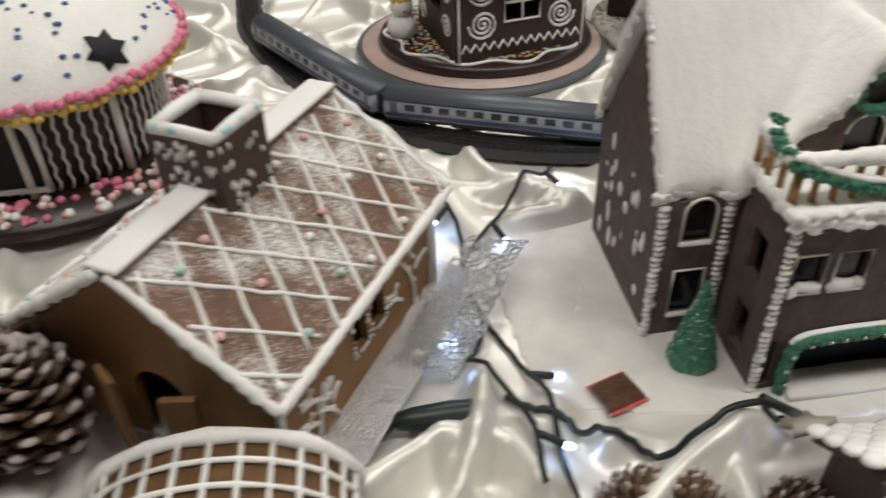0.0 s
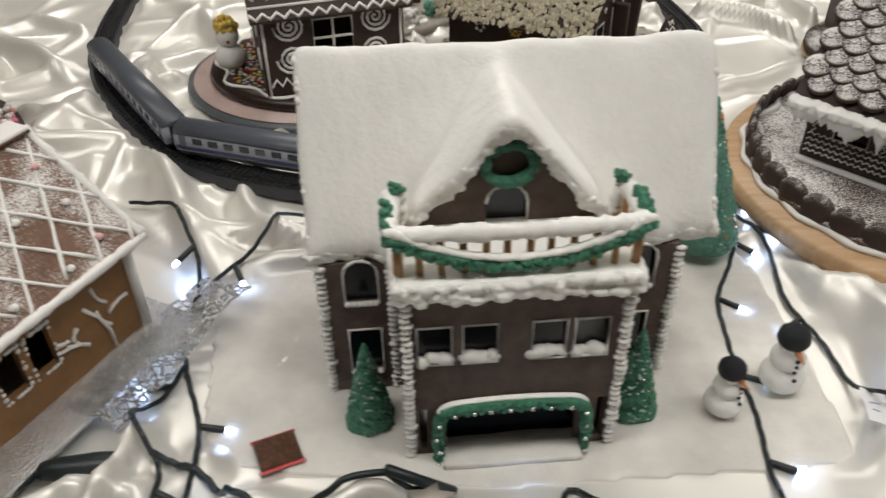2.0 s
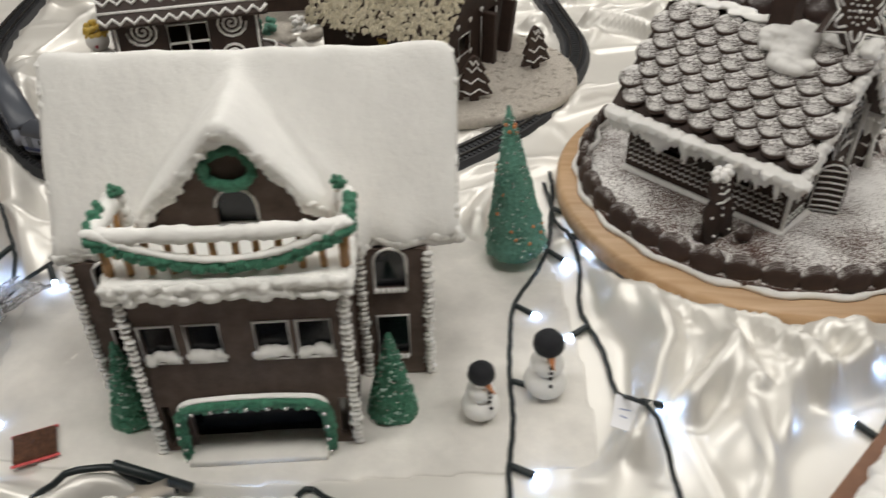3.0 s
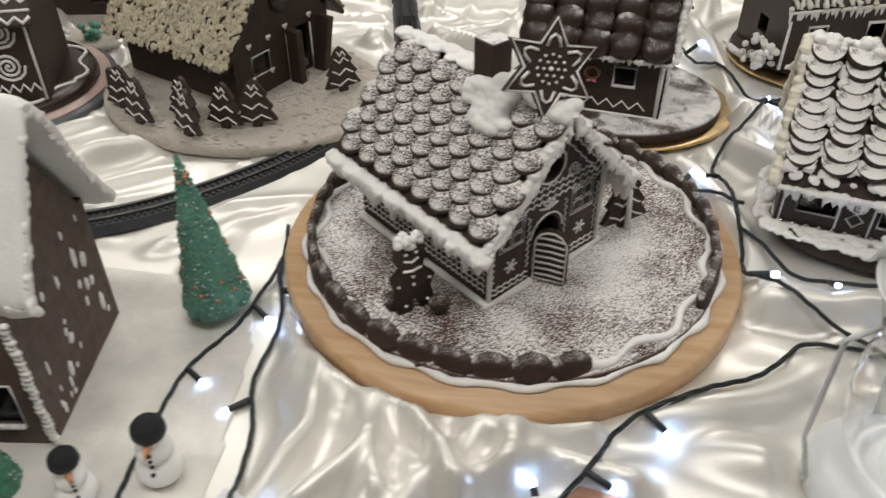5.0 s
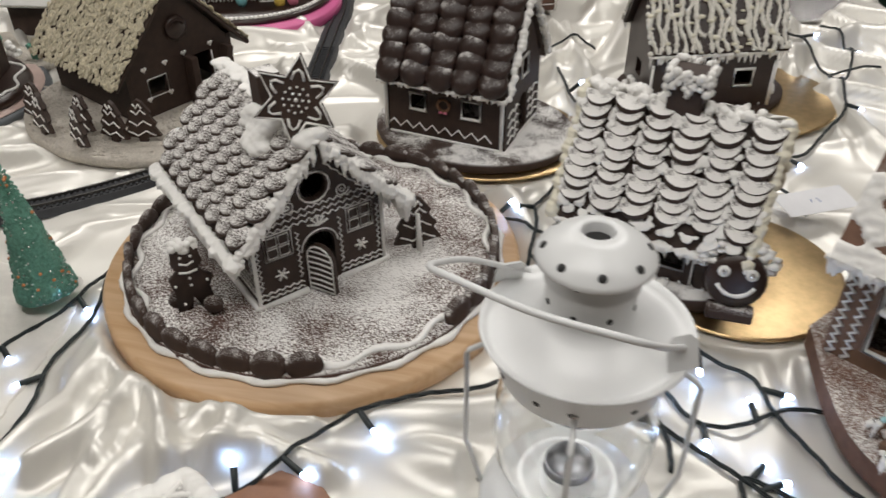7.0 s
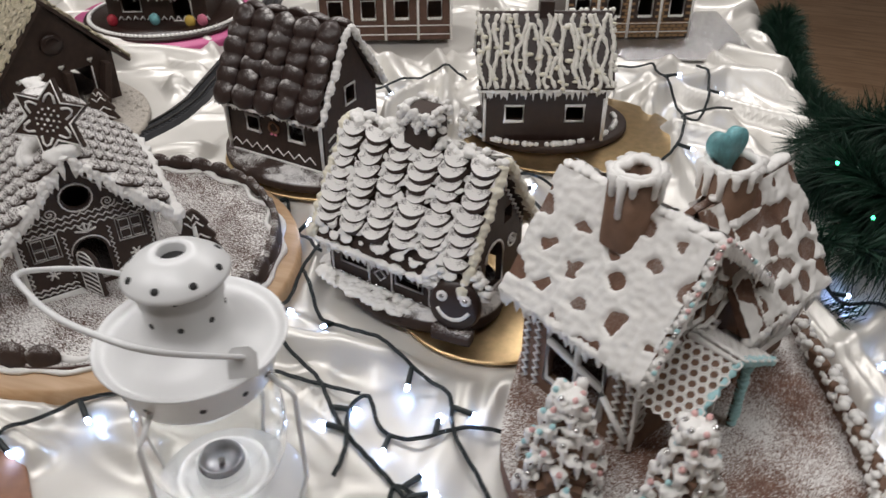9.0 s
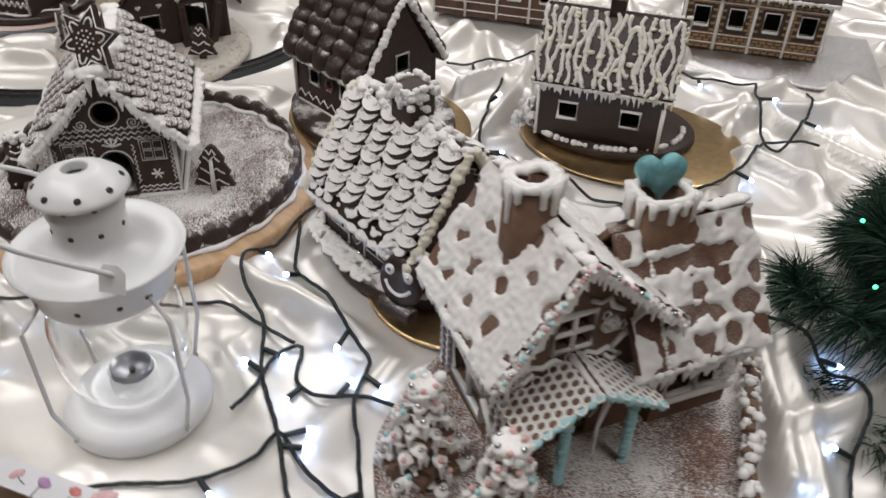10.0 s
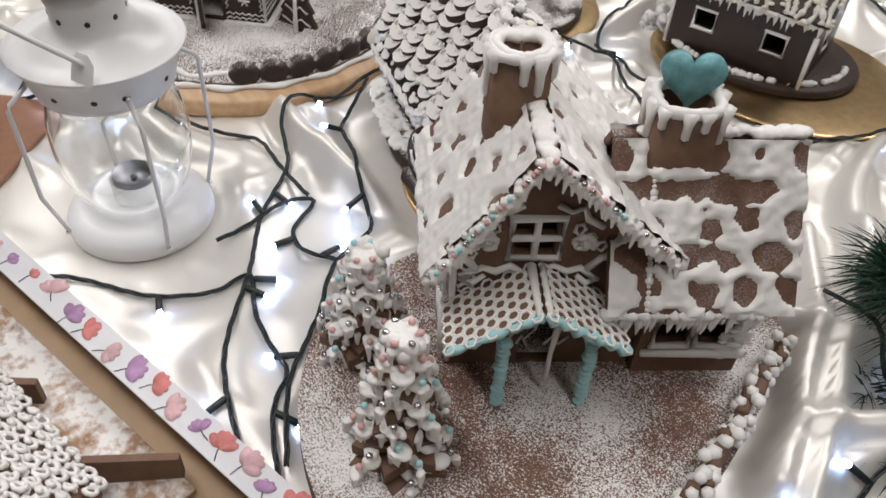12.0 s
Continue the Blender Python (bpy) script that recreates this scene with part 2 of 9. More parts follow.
def panel(bm, outline, holes=(), th=0.007, m=None):
    """An upright plate in x and z with holes through it; its front is at y = 0, its back at th."""
    m = m or Matrix()
    tmp = bmesh.new()
    for loop in (outline, *holes):
        vs = [tmp.verts.new((x, 0, z)) for x, z in loop]
        for a, b in zip(vs, vs[1:] + vs[:1]):
            tmp.edges.new((a, b))
    bmesh.ops.triangle_fill(tmp, use_beauty=True, use_dissolve=False, edges=tmp.edges[:])
    bnd = [e for e in tmp.edges if len(e.link_faces) == 1]
    f = {v: bm.verts.new(m @ v.co) for v in tmp.verts}
    b = {v: bm.verts.new(m @ (v.co + Vector((0, th, 0)))) for v in tmp.verts}
    for fc in tmp.faces:
        bm.faces.new([f[v] for v in fc.verts])
        bm.faces.new([b[v] for v in reversed(fc.verts)])
    for e in bnd:
        u, w = e.verts
        bm.faces.new((f[u], f[w], b[w], b[u]))
    tmp.free()


def rect(x, z, w, h):
    return [(x - w / 2, z), (x + w / 2, z), (x + w / 2, z + h), (x - w / 2, z + h)]


def arch(x, z, w, h, n=7):
    r = w / 2
    return [(x - r, z), (x + r, z)] + [(x + r * math.cos(math.pi * i / n), z + h - r + r * math.sin(math.pi * i / n)) for i in range(n + 1)]


def disc2(x, z, r, n=14):
    return [(x + r * math.cos(2 * math.pi * i / n), z + r * math.sin(2 * math.pi * i / n)) for i in range(n)]


def on_front(pts, off=-0.001):
    return [(x, off, z) for x, z in pts]


def frame_m(o, x, y):
    """A frame from an origin and two directions; z is across both."""
    x, y = Vector(x).normalized(), Vector(y).normalized()
    z = x.cross(y)
    r = Matrix((x, y, z)).transposed().to_4x4()
    r.translation = o
    return r


def slab(bm, m, w0, w1, l0, l1, th, bev=0.002):
    """A plate in the x and y of m, standing th high on it."""
    box(bm, ((w0 + w1) / 2, (l0 + l1) / 2, th / 2), (w1 - w0, l1 - l0, th), m, bev)


def drips(bm, line, step, r, l0, l1, rng, down=(0, 0, -1)):
    """Blobs and hanging drops of icing along a line."""
    pts = [Vector(p) for p in line]
    down = Vector(down)
    for a, b in zip(pts, pts[1:]):
        n = max(1, int((b - a).length / step))
        for i in range(n):
            p = a.lerp(b, (i + rng.random() * 0.8) / n)
            q = r * rng.uniform(0.7, 1.3)
            blob(bm, p, q, (rng.uniform(0.8, 1.4), rng.uniform(0.8, 1.4), rng.uniform(0.7, 1.1)))
            ln = rng.uniform(l0, l1)
            if ln > 0:
                tube(bm, [p, p + down * ln * 0.6, p + down * ln], q * 0.6, 5, rs=[q * 0.75, q * 0.5, q * 0.12])


def wave(a, b, n, amp, side):
    """A zigzag piped from a to b."""
    a, b, s = Vector(a), Vector(b), Vector(side)
    return [a.lerp(b, i / n) + s * (amp if i % 2 else -amp) for i in range(n + 1)]


def spiral(cx, cz, r, turns, flip=1, start=0.0):
    n = int(turns * 12)
    return [(cx + flip * r * (i / n) * math.cos(start + i * math.pi / 6), cz + r * (i / n) * math.sin(start + i * math.pi / 6)) for i in range(1, n + 1)]


def walls(parent, w, d, hw, hr, ridge, mat, front=(), left=(), right=(), back=(), th=0.007):
    """Four walls of baked plates, a gable on two of them, round x in [-w/2, w/2] and y in [0, d]."""
    def top(span, gable):
        return [(-span / 2, 0), (span / 2, 0), (span / 2, hw)] + ([(0, hr)] if gable else []) + [(-span / 2, hw)]
    gx = ridge == "y"
    out = []
    for nm, span, gable, holes, m in (
        ("wall", w, gx, front, Matrix()),
        ("wall", w, gx, back, pose(0, d, 0, 0, 0, 180)),
        ("wall", d - 2 * th - 0.001, not gx, left, pose(-w / 2, d / 2, 0, 0, 0, -90)),
        ("wall", d - 2 * th - 0.001, not gx, right, pose(w / 2, d / 2, 0, 0, 0, 90)),
    ):
        bm = bmesh.new()
        panel(bm, top(span, gable), holes, th)
        out.append(part(nm, bm, mat, parent, smooth=False, m=m))
    return out


def slopes(w, d, hw, hr, ridge, over_e, over_g):
    """The two roof slopes as frames, x along the ridge, y down the slope, z outward, with half ridge length and slope length."""
    half = (d if ridge == "x" else w) / 2
    k = (hr - hw) / half
    run = half + over_e
    ln = math.hypot(run, k * run)
    res = []
    for s in (1, -1):
        if ridge == "x":
            o, x, y = (0, d / 2, hr), (s, 0, 0), (0, -s, -k)
        else:
            o, x, y = (0, d / 2, hr), (0, -s, 0), (-s, 0, -k)
        m = frame_m(o, x, y)
        if m.to_3x3().col[2].z < 0:
            m = frame_m(o, (-x[0], -x[1], 0), y)
        res.append(m)
    return res, ((w if ridge == "x" else d) / 2 + over_g), ln


def roof_plates(parent, sl, half, ln, mat, th=0.006):
    for m in sl:
        bm = bmesh.new()
        slab(bm, Matrix(), -half, half, 0.002, ln, th)
        part("roof_plate", bm, mat, parent, smooth=False, m=m)

# ---- table, cloth and room ----
TA = math.atan2(0.208, 0.978)
TABLE = pose(0, 0, 0, 0, 0, math.degrees(TA))
U0, U1, V0, V1 = -1.0, 1.91, 0.06, 2.15
DROP = 0.45
STEP = 0.006
rg = np.random.default_rng(5)
su = np.arange(U0 - DROP, U1 + DROP, STEP)
sv = np.arange(V0 - DROP, V1 + DROP, STEP)
UU, VV = np.meshgrid(su, sv, indexing="ij")
XX, YY = UU * math.cos(TA) - VV * math.sin(TA), UU * math.sin(TA) + VV * math.cos(TA)


def soft(a, lo, hi):
    t = np.clip((a - lo) / (hi - lo), 0, 1)
    return t * t * (3 - 2 * t)


acc = np.zeros_like(UU)
for i in range(430):
    cu, cv = rg.uniform(U0 - 0.3, U1 + 0.3), rg.uniform(V0 - 0.3, V1 + 0.3)
    base = 1.2 * math.sin(cu * 2.3 + 1.0) + 1.1 * math.sin(cv * 3.1 + cu)
    ang = base + rg.normal(0, 0.7)
    ln, sg, hh = rg.uniform(0.06, 0.18), rg.uniform(0.008, 0.015), rg.uniform(0.006, 0.020)
    bend = rg.normal(0, 2.2)
    i0, i1 = np.searchsorted(su, (cu - ln * 1.7, cu + ln * 1.7))
    j0, j1 = np.searchsorted(sv, (cv - ln * 1.7, cv + ln * 1.7))
    if i1 - i0 < 2 or j1 - j0 < 2:
        continue
    du, dv = UU[i0:i1, j0:j1] - cu, VV[i0:i1, j0:j1] - cv
    a, b = du * math.cos(ang) + dv * math.sin(ang), -du * math.sin(ang) + dv * math.cos(ang)
    b = b + bend * a * a
    f = hh * np.exp(-np.abs(b / sg) ** 1.7) * np.exp(-(a / ln) ** 4)
    acc[i0:i1, j0:j1] += f ** 2.5
for i in range(420):
    cu, cv = rg.uniform(U0 - 0.3, U1 + 0.3), rg.uniform(V0 - 0.3, V1 + 0.3)
    ang = 1.2 * math.sin(cu * 2.3 + 1.0) + 1.1 * math.sin(cv * 3.1 + cu) + rg.normal(0, 0.8)
    ln, sg, hh = rg.uniform(0.10, 0.28), rg.uniform(0.011, 0.024), rg.uniform(0.019, 0.042)
    bend = rg.normal(0, 2.5)
    i0, i1 = np.searchsorted(su, (cu - ln * 1.7, cu + ln * 1.7))
    j0, j1 = np.searchsorted(sv, (cv - ln * 1.7, cv + ln * 1.7))
    if i1 - i0 < 2 or j1 - j0 < 2:
        continue
    du, dv = UU[i0:i1, j0:j1] - cu, VV[i0:i1, j0:j1] - cv
    a, b = du * math.cos(ang) + dv * math.sin(ang), -du * math.sin(ang) + dv * math.cos(ang)
    b = b + bend * a * a
    acc[i0:i1, j0:j1] += (hh * np.exp(-np.abs(b / sg) ** 2.4) * np.exp(-(a / ln) ** 4)) ** 2.5


def fold(line, high, wide):
    """A long soft fold of the cloth along a line."""
    global acc
    near = np.full_like(UU, 9.0)
    for (xa, ya), (xb, yb) in zip(line, line[1:]):
        k = np.clip(((XX - xa) * (xb - xa) + (YY - ya) * (yb - ya)) / ((xb - xa) ** 2 + (yb - ya) ** 2), 0, 1)
        near = np.minimum(near, np.hypot(XX - xa - k * (xb - xa), YY - ya - k * (yb - ya)))
    acc = acc + (high * np.exp(-(near / wide) ** 2)) ** 2.5


# gathers in front of the round board and beside the felt
fold(((0.650, 0.692), (0.702, 0.638), (0.735, 0.553)), 0.034, 0.014)
fold(((0.696, 0.680), (0.773, 0.592), (0.798, 0.558)), 0.036, 0.013)
fold(((0.770, 0.636), (0.833, 0.614), (0.893, 0.643)), 0.034, 0.014)
fold(((0.855, 0.608), (0.929, 0.593)), 0.026, 0.013)
fold(((1.000, 0.754), (1.032, 0.835)), 0.024, 0.012)
fold(((0.656, 0.703), (0.671, 0.599), (0.627, 0.488)), 0.034, 0.014)
fold(((0.707, 0.680), (0.728, 0.596), (0.678, 0.533)), 0.034, 0.013)
fold(((0.758, 0.620), (0.793, 0.566), (0.850, 0.597)), 0.030, 0.013)
# at the far corner, by the lantern, by the fence and along the near edge
fold(((1.374, 1.593), (1.491, 1.720), (1.587, 1.688)), 0.036, 0.024)
fold(((0.937, 0.784), (1.074, 0.845), (1.193, 0.805)), 0.024, 0.018)
fold(((1.501, 1.177), (1.579, 1.097), (1.681, 0.921)), 0.034, 0.016)
fold(((1.531, 1.230), (1.646, 1.035), (1.72, 0.90)), 0.030, 0.016)
fold(((-0.055, 0.365), (-0.008, 0.414), (0.051, 0.408), (0.073, 0.372)), 0.036, 0.020)
fold(((0.127, 0.412), (0.173, 0.432), (0.267, 0.430)), 0.022, 0.014)
FOLD = acc ** 0.4
# the cloth lies calmer round the lantern and the box
for x, y, rad in ((1.22, 0.64, 0.20), (1.30, 0.60, 0.16)):
    FOLD *= 0.45 + 0.55 * soft(np.hypot(XX - x, YY - y), rad * 0.5, rad * 1.3)
# flat places under what stands on the cloth: x, y, radius, level
STANDS = ((0.81, 0.865, 0.235, 0.0), (-0.45, 0.85, 0.19, 0.0), (0.05, 1.13, 0.18, 0.0), (0.41, 1.20, 0.20, 0.0), (0.90, 1.20, 0.15, 0.0),
          (1.18, 0.95, 0.115, 0.0), (1.25, 1.41, 0.17, 0.0), (1.128, 0.616, 0.085, 0.0), (1.48, 0.87, 0.13, 0.0), (1.53, 0.74, 0.14, 0.0), (1.58, 0.94, 0.07, 0.0), (1.40, 0.75, 0.06, 0.0), (-0.14, 0.56, 0.19, 0.0),
          (1.25, 0.42, 0.08, 0.0), (1.42, 0.47, 0.1, 0.0), (0.35, 0.62, 0.22, -0.012), (0.52, 0.57, 0.12, -0.012), (0.15, 0.58, 0.13, -0.012), (0.18, 0.50, 0.08, -0.012), (0.48, 0.52, 0.1, -0.012), (0.55, 0.7, 0.07, -0.006),
          (0.40, 1.72, 0.15, 0.0), (0.85, 1.75, 0.16, 0.0), (1.30, 1.95, 0.2, 0.0), (0.82, 0.42, 0.09, 0.0), (1.262, 0.958, 0.13, 0.0), (0.79, 0.455, 0.06, 0.0), (0.85, 0.515, 0.055, 0.0), (0.925, 1.215, 0.15, 0.0))
mask = np.ones_like(UU)
for x, y, r, z in STANDS:
    mask *= soft(np.hypot(XX - x, YY - y), r - 0.012, r + 0.016)
ba, bb = (XX - 1.15) * 0.956 + (YY - 0.494) * 0.293, (YY - 0.494) * 0.956 - (XX - 1.15) * 0.293
mask *= soft(np.maximum(np.maximum(-0.06 - ba, ba - 0.46), np.maximum(-0.215 - bb, bb - 0.012)), 0.0, 0.03)
LINE = [(-0.345, 1.62), (-0.335, 1.425), (-0.298, 1.23), (-0.245, 1.11), (-0.175, 1.01), (-0.095, 0.925), (-0.02, 0.872), (0.10, 0.838), (0.22, 0.832), (0.34, 0.852),
        (0.45, 0.925), (0.555, 1.05), (0.613, 1.2), (0.622, 1.3), (0.607, 1.38), (0.573, 1.53), (0.548, 1.64), (0.49, 1.82), (0.40, 2.0)]


def smooth_line(pts, per=8):
    """A smooth curve through points."""
    P = [Vector(p) for p in pts]
    out = []
    for i in range(len(P) - 1):
        a, b, c, d = P[max(i - 1, 0)], P[i], P[i + 1], P[min(i + 2, len(P) - 1)]
        for j in range(per):
            t = j / per
            out.append(0.5 * (2 * b + (c - a) * t + (2 * a - 5 * b + 4 * c - d) * t * t + (3 * b - a - 3 * c + d) * t ** 3))
    return out + [P[-1]]


def even(pts, step):
    """The same curve in even steps."""
    out, left = [pts[0]], step
    for a, b in zip(pts, pts[1:]):
        l, at = (b - a).length, 0.0
        while l - at >= left:
            at += left
            out.append(a.lerp(b, at / l))
            left = step
        left -= l - at
    return out


track_line = smooth_line([(x, y, 0) for x, y in LINE], 8)
dmin = np.full_like(UU, 9.0)
for p in track_line[::2]:
    dmin = np.minimum(dmin, np.hypot(XX - p.x, YY - p.y))
mask *= soft(dmin, 0.02, 0.042)
low = 0.012 * soft(0.75 - XX, 0, 0.15) * soft(0.95 - YY, 0, 0.2)
HEIGHT = FOLD * (0.08 + 0.92 * mask) * np.where(mask < 0.02, 0.2, 1) - low
HEIGHT += 0.0035 * mask * np.sin(XX * 17 + 3 * np.sin(YY * 11)) * np.sin(YY * 19 + 2 * np.sin(XX * 9))


def cloth_z(x, y):
    u, v = x * math.cos(TA) + y * math.sin(TA), -x * math.sin(TA) + y * math.cos(TA)
    i, j = (u - su[0]) / STEP, (v - sv[0]) / STEP
    i0, j0 = int(min(max(i, 0), len(su) - 2)), int(min(max(j, 0), len(sv) - 2))
    return float(HEIGHT[i0:i0 + 2, j0:j0 + 2].max())


def build_cloth():
    nu, nv = UU.shape
    over_u = np.where(UU > U1, UU - U1, np.where(UU < U0, UU - U0, 0.0))
    over_v = np.where(VV > V1, VV - V1, np.where(VV < V0, VV - V0, 0.0))
    ov = np.maximum(np.abs(over_u), np.abs(over_v))
    bulge = 0.03 * (1 - np.exp(-ov / 0.02))
    hang = soft(ov, 0.0, 0.06)
    pu = np.clip(UU, U0, U1) + np.sign(over_u) * (bulge + FOLD * hang)
    pv = np.clip(VV, V0, V1) + np.sign(over_v) * (bulge + FOLD * hang)
    z = HEIGHT * (1 - hang) - np.maximum(0, ov - 0.012 * (1 - np.exp(-ov / 0.012)))
    x, y = pu * math.cos(TA) - pv * math.sin(TA), pu * math.sin(TA) + pv * math.cos(TA)
    co = np.stack((x, y, z), -1).reshape(-1, 3)
    idx = np.arange(nu * nv).reshape(nu, nv)
    q = np.stack((idx[:-1, :-1], idx[1:, :-1], idx[1:, 1:], idx[:-1, 1:]), -1).reshape(-1, 4)
    me = bpy.data.meshes.new("tablecloth")
    me.from_pydata(co.tolist(), [], q.tolist())
    me.polygons.foreach_set("use_smooth", [True] * len(me.polygons))
    me.materials.append(SATIN)
    tagged(new("tablecloth", me), "crumpled ivory satin cloth spread over the display table", "tablecloth")


build_cloth()
table = thing("display_table", TABLE, "long plain display table under the satin cloth", "table")
bm = bmesh.new()
box(bm, ((U0 + U1) / 2, (V0 + V1) / 2, -0.045), (U1 - U0 - 0.01, V1 - V0 - 0.01, 0.03), None, 0.004)
part("tabletop", bm, BEECH, table)
for tx in (U0 + 0.1, U1 - 0.1):
    for ty in (V0 + 0.1, V1 - 0.1):
        bm = bmesh.new()
        box(bm, (tx, ty, -0.405), (0.05, 0.05, 0.69), None, 0.004)
        part("leg", bm, BEECH, table)


def room():
    x0, x1, y0, y1, z0, z1 = -3.2, 4.4, -2.4, 5.0, -0.75, 1.98
    bm = bmesh.new()
    box(bm, ((x0 + x1) / 2, (y0 + y1) / 2, z0 - 0.06), (x1 - x0 + 0.4, y1 - y0 + 0.4, 0.1))
    fl = part("floor", bm, FLOOR_WOOD, kind="structure", smooth=False)
    tagged(fl, "oak plank floor of the exhibition room", "floor")
    for nm, c, s in (("wall_north", ((x0 + x1) / 2, y1 + 0.1, 0.6), (x1 - x0 + 0.4, 0.2, 2.8)), ("wall_south", ((x0 + x1) / 2, y0 - 0.1, 0.6), (x1 - x0 + 0.4, 0.2, 2.8)),
                     ("wall_west", (x0 - 0.1, (y0 + y1) / 2, 0.6), (0.2, y1 - y0, 2.8)), ("wall_east", (x1 + 0.1, (y0 + y1) / 2, 0.6), (0.2, y1 - y0, 2.8))):
        bm = bmesh.new()
        box(bm, c, s)
        tagged(part(nm, bm, PLASTER, kind="structure", smooth=False), "plain pale plastered room wall", "wall")
    bm = bmesh.new()
    box(bm, ((x0 + x1) / 2, (y0 + y1) / 2, z1 + 0.06), (x1 - x0 + 0.4, y1 - y0 + 0.4, 0.1))
    tagged(part("ceiling", bm, PLASTER, kind="structure", smooth=False), "plain pale ceiling over the room", "ceiling")
    return fl, z0


floor, FLOOR_Z = room()

# ---- the white-roofed manor ----


def sugar_tree(x, y, z, h, r, label, pale=False, beads=False, lean=(0, 0), seed=1):
    rng = random.Random(seed)
    t = thing("sugar_tree", pose(x, y, z, lean[0], lean[1], rng.uniform(0, 360)), label, "tree", "sugar trees")
    bm = bmesh.new()
    prof = []
    for i in range(13):
        k = i / 12
        prof.append((max(0.002, r * (1 - k) ** 0.85 * (1 + 0.07 * math.sin(i * 2.4))), h * k))
    lathe(bm, prof, 22)
    for v in bm.verts:
        s = 1 + rng.uniform(-0.10, 0.10)
        v.co.x, v.co.y = v.co.x * s, v.co.y * s
    part("cone", bm, GREEN_PALE if pale else GREEN, t)
    bm, bw, bo, bf = bmesh.new(), bmesh.new(), bmesh.new(), bmesh.new()
    for i in range(620):
        k, a = rng.random() ** 1.3, rng.uniform(0, 6.3)
        rr = r * (1 - k) ** 0.85
        p = (rr * math.cos(a), rr * math.sin(a), h * k + 0.001)
        if i % 4 == 1:
            blob(bf, p, rng.uniform(0.0009, 0.0017), (1, 1, 0.7))
        elif i % (6 if beads else 9) == 0:
            blob(bw, p, 0.0015)
        elif beads and i % 11 == 0:
            blob(bo, p, 0.0022)
        else:
            blob(bm, p, rng.uniform(0.0010, 0.0021), (1, 1, 1), 1)
    part("sugar_crust", bm, GREEN_PALE if pale else GREEN, t, kind="stuff")
    part("pearl_coat", bw, SILVER, t, "tiny silver pearls", kind="stuff")
    part("frost", bf, SUGAR_MINT, t, "pale frosted sugar grains")
    if beads:
        part("bead_coat", bo, ORANGE, t, "small orange sugar beads", kind="stuff")
    else:
        bo.free()
    return t


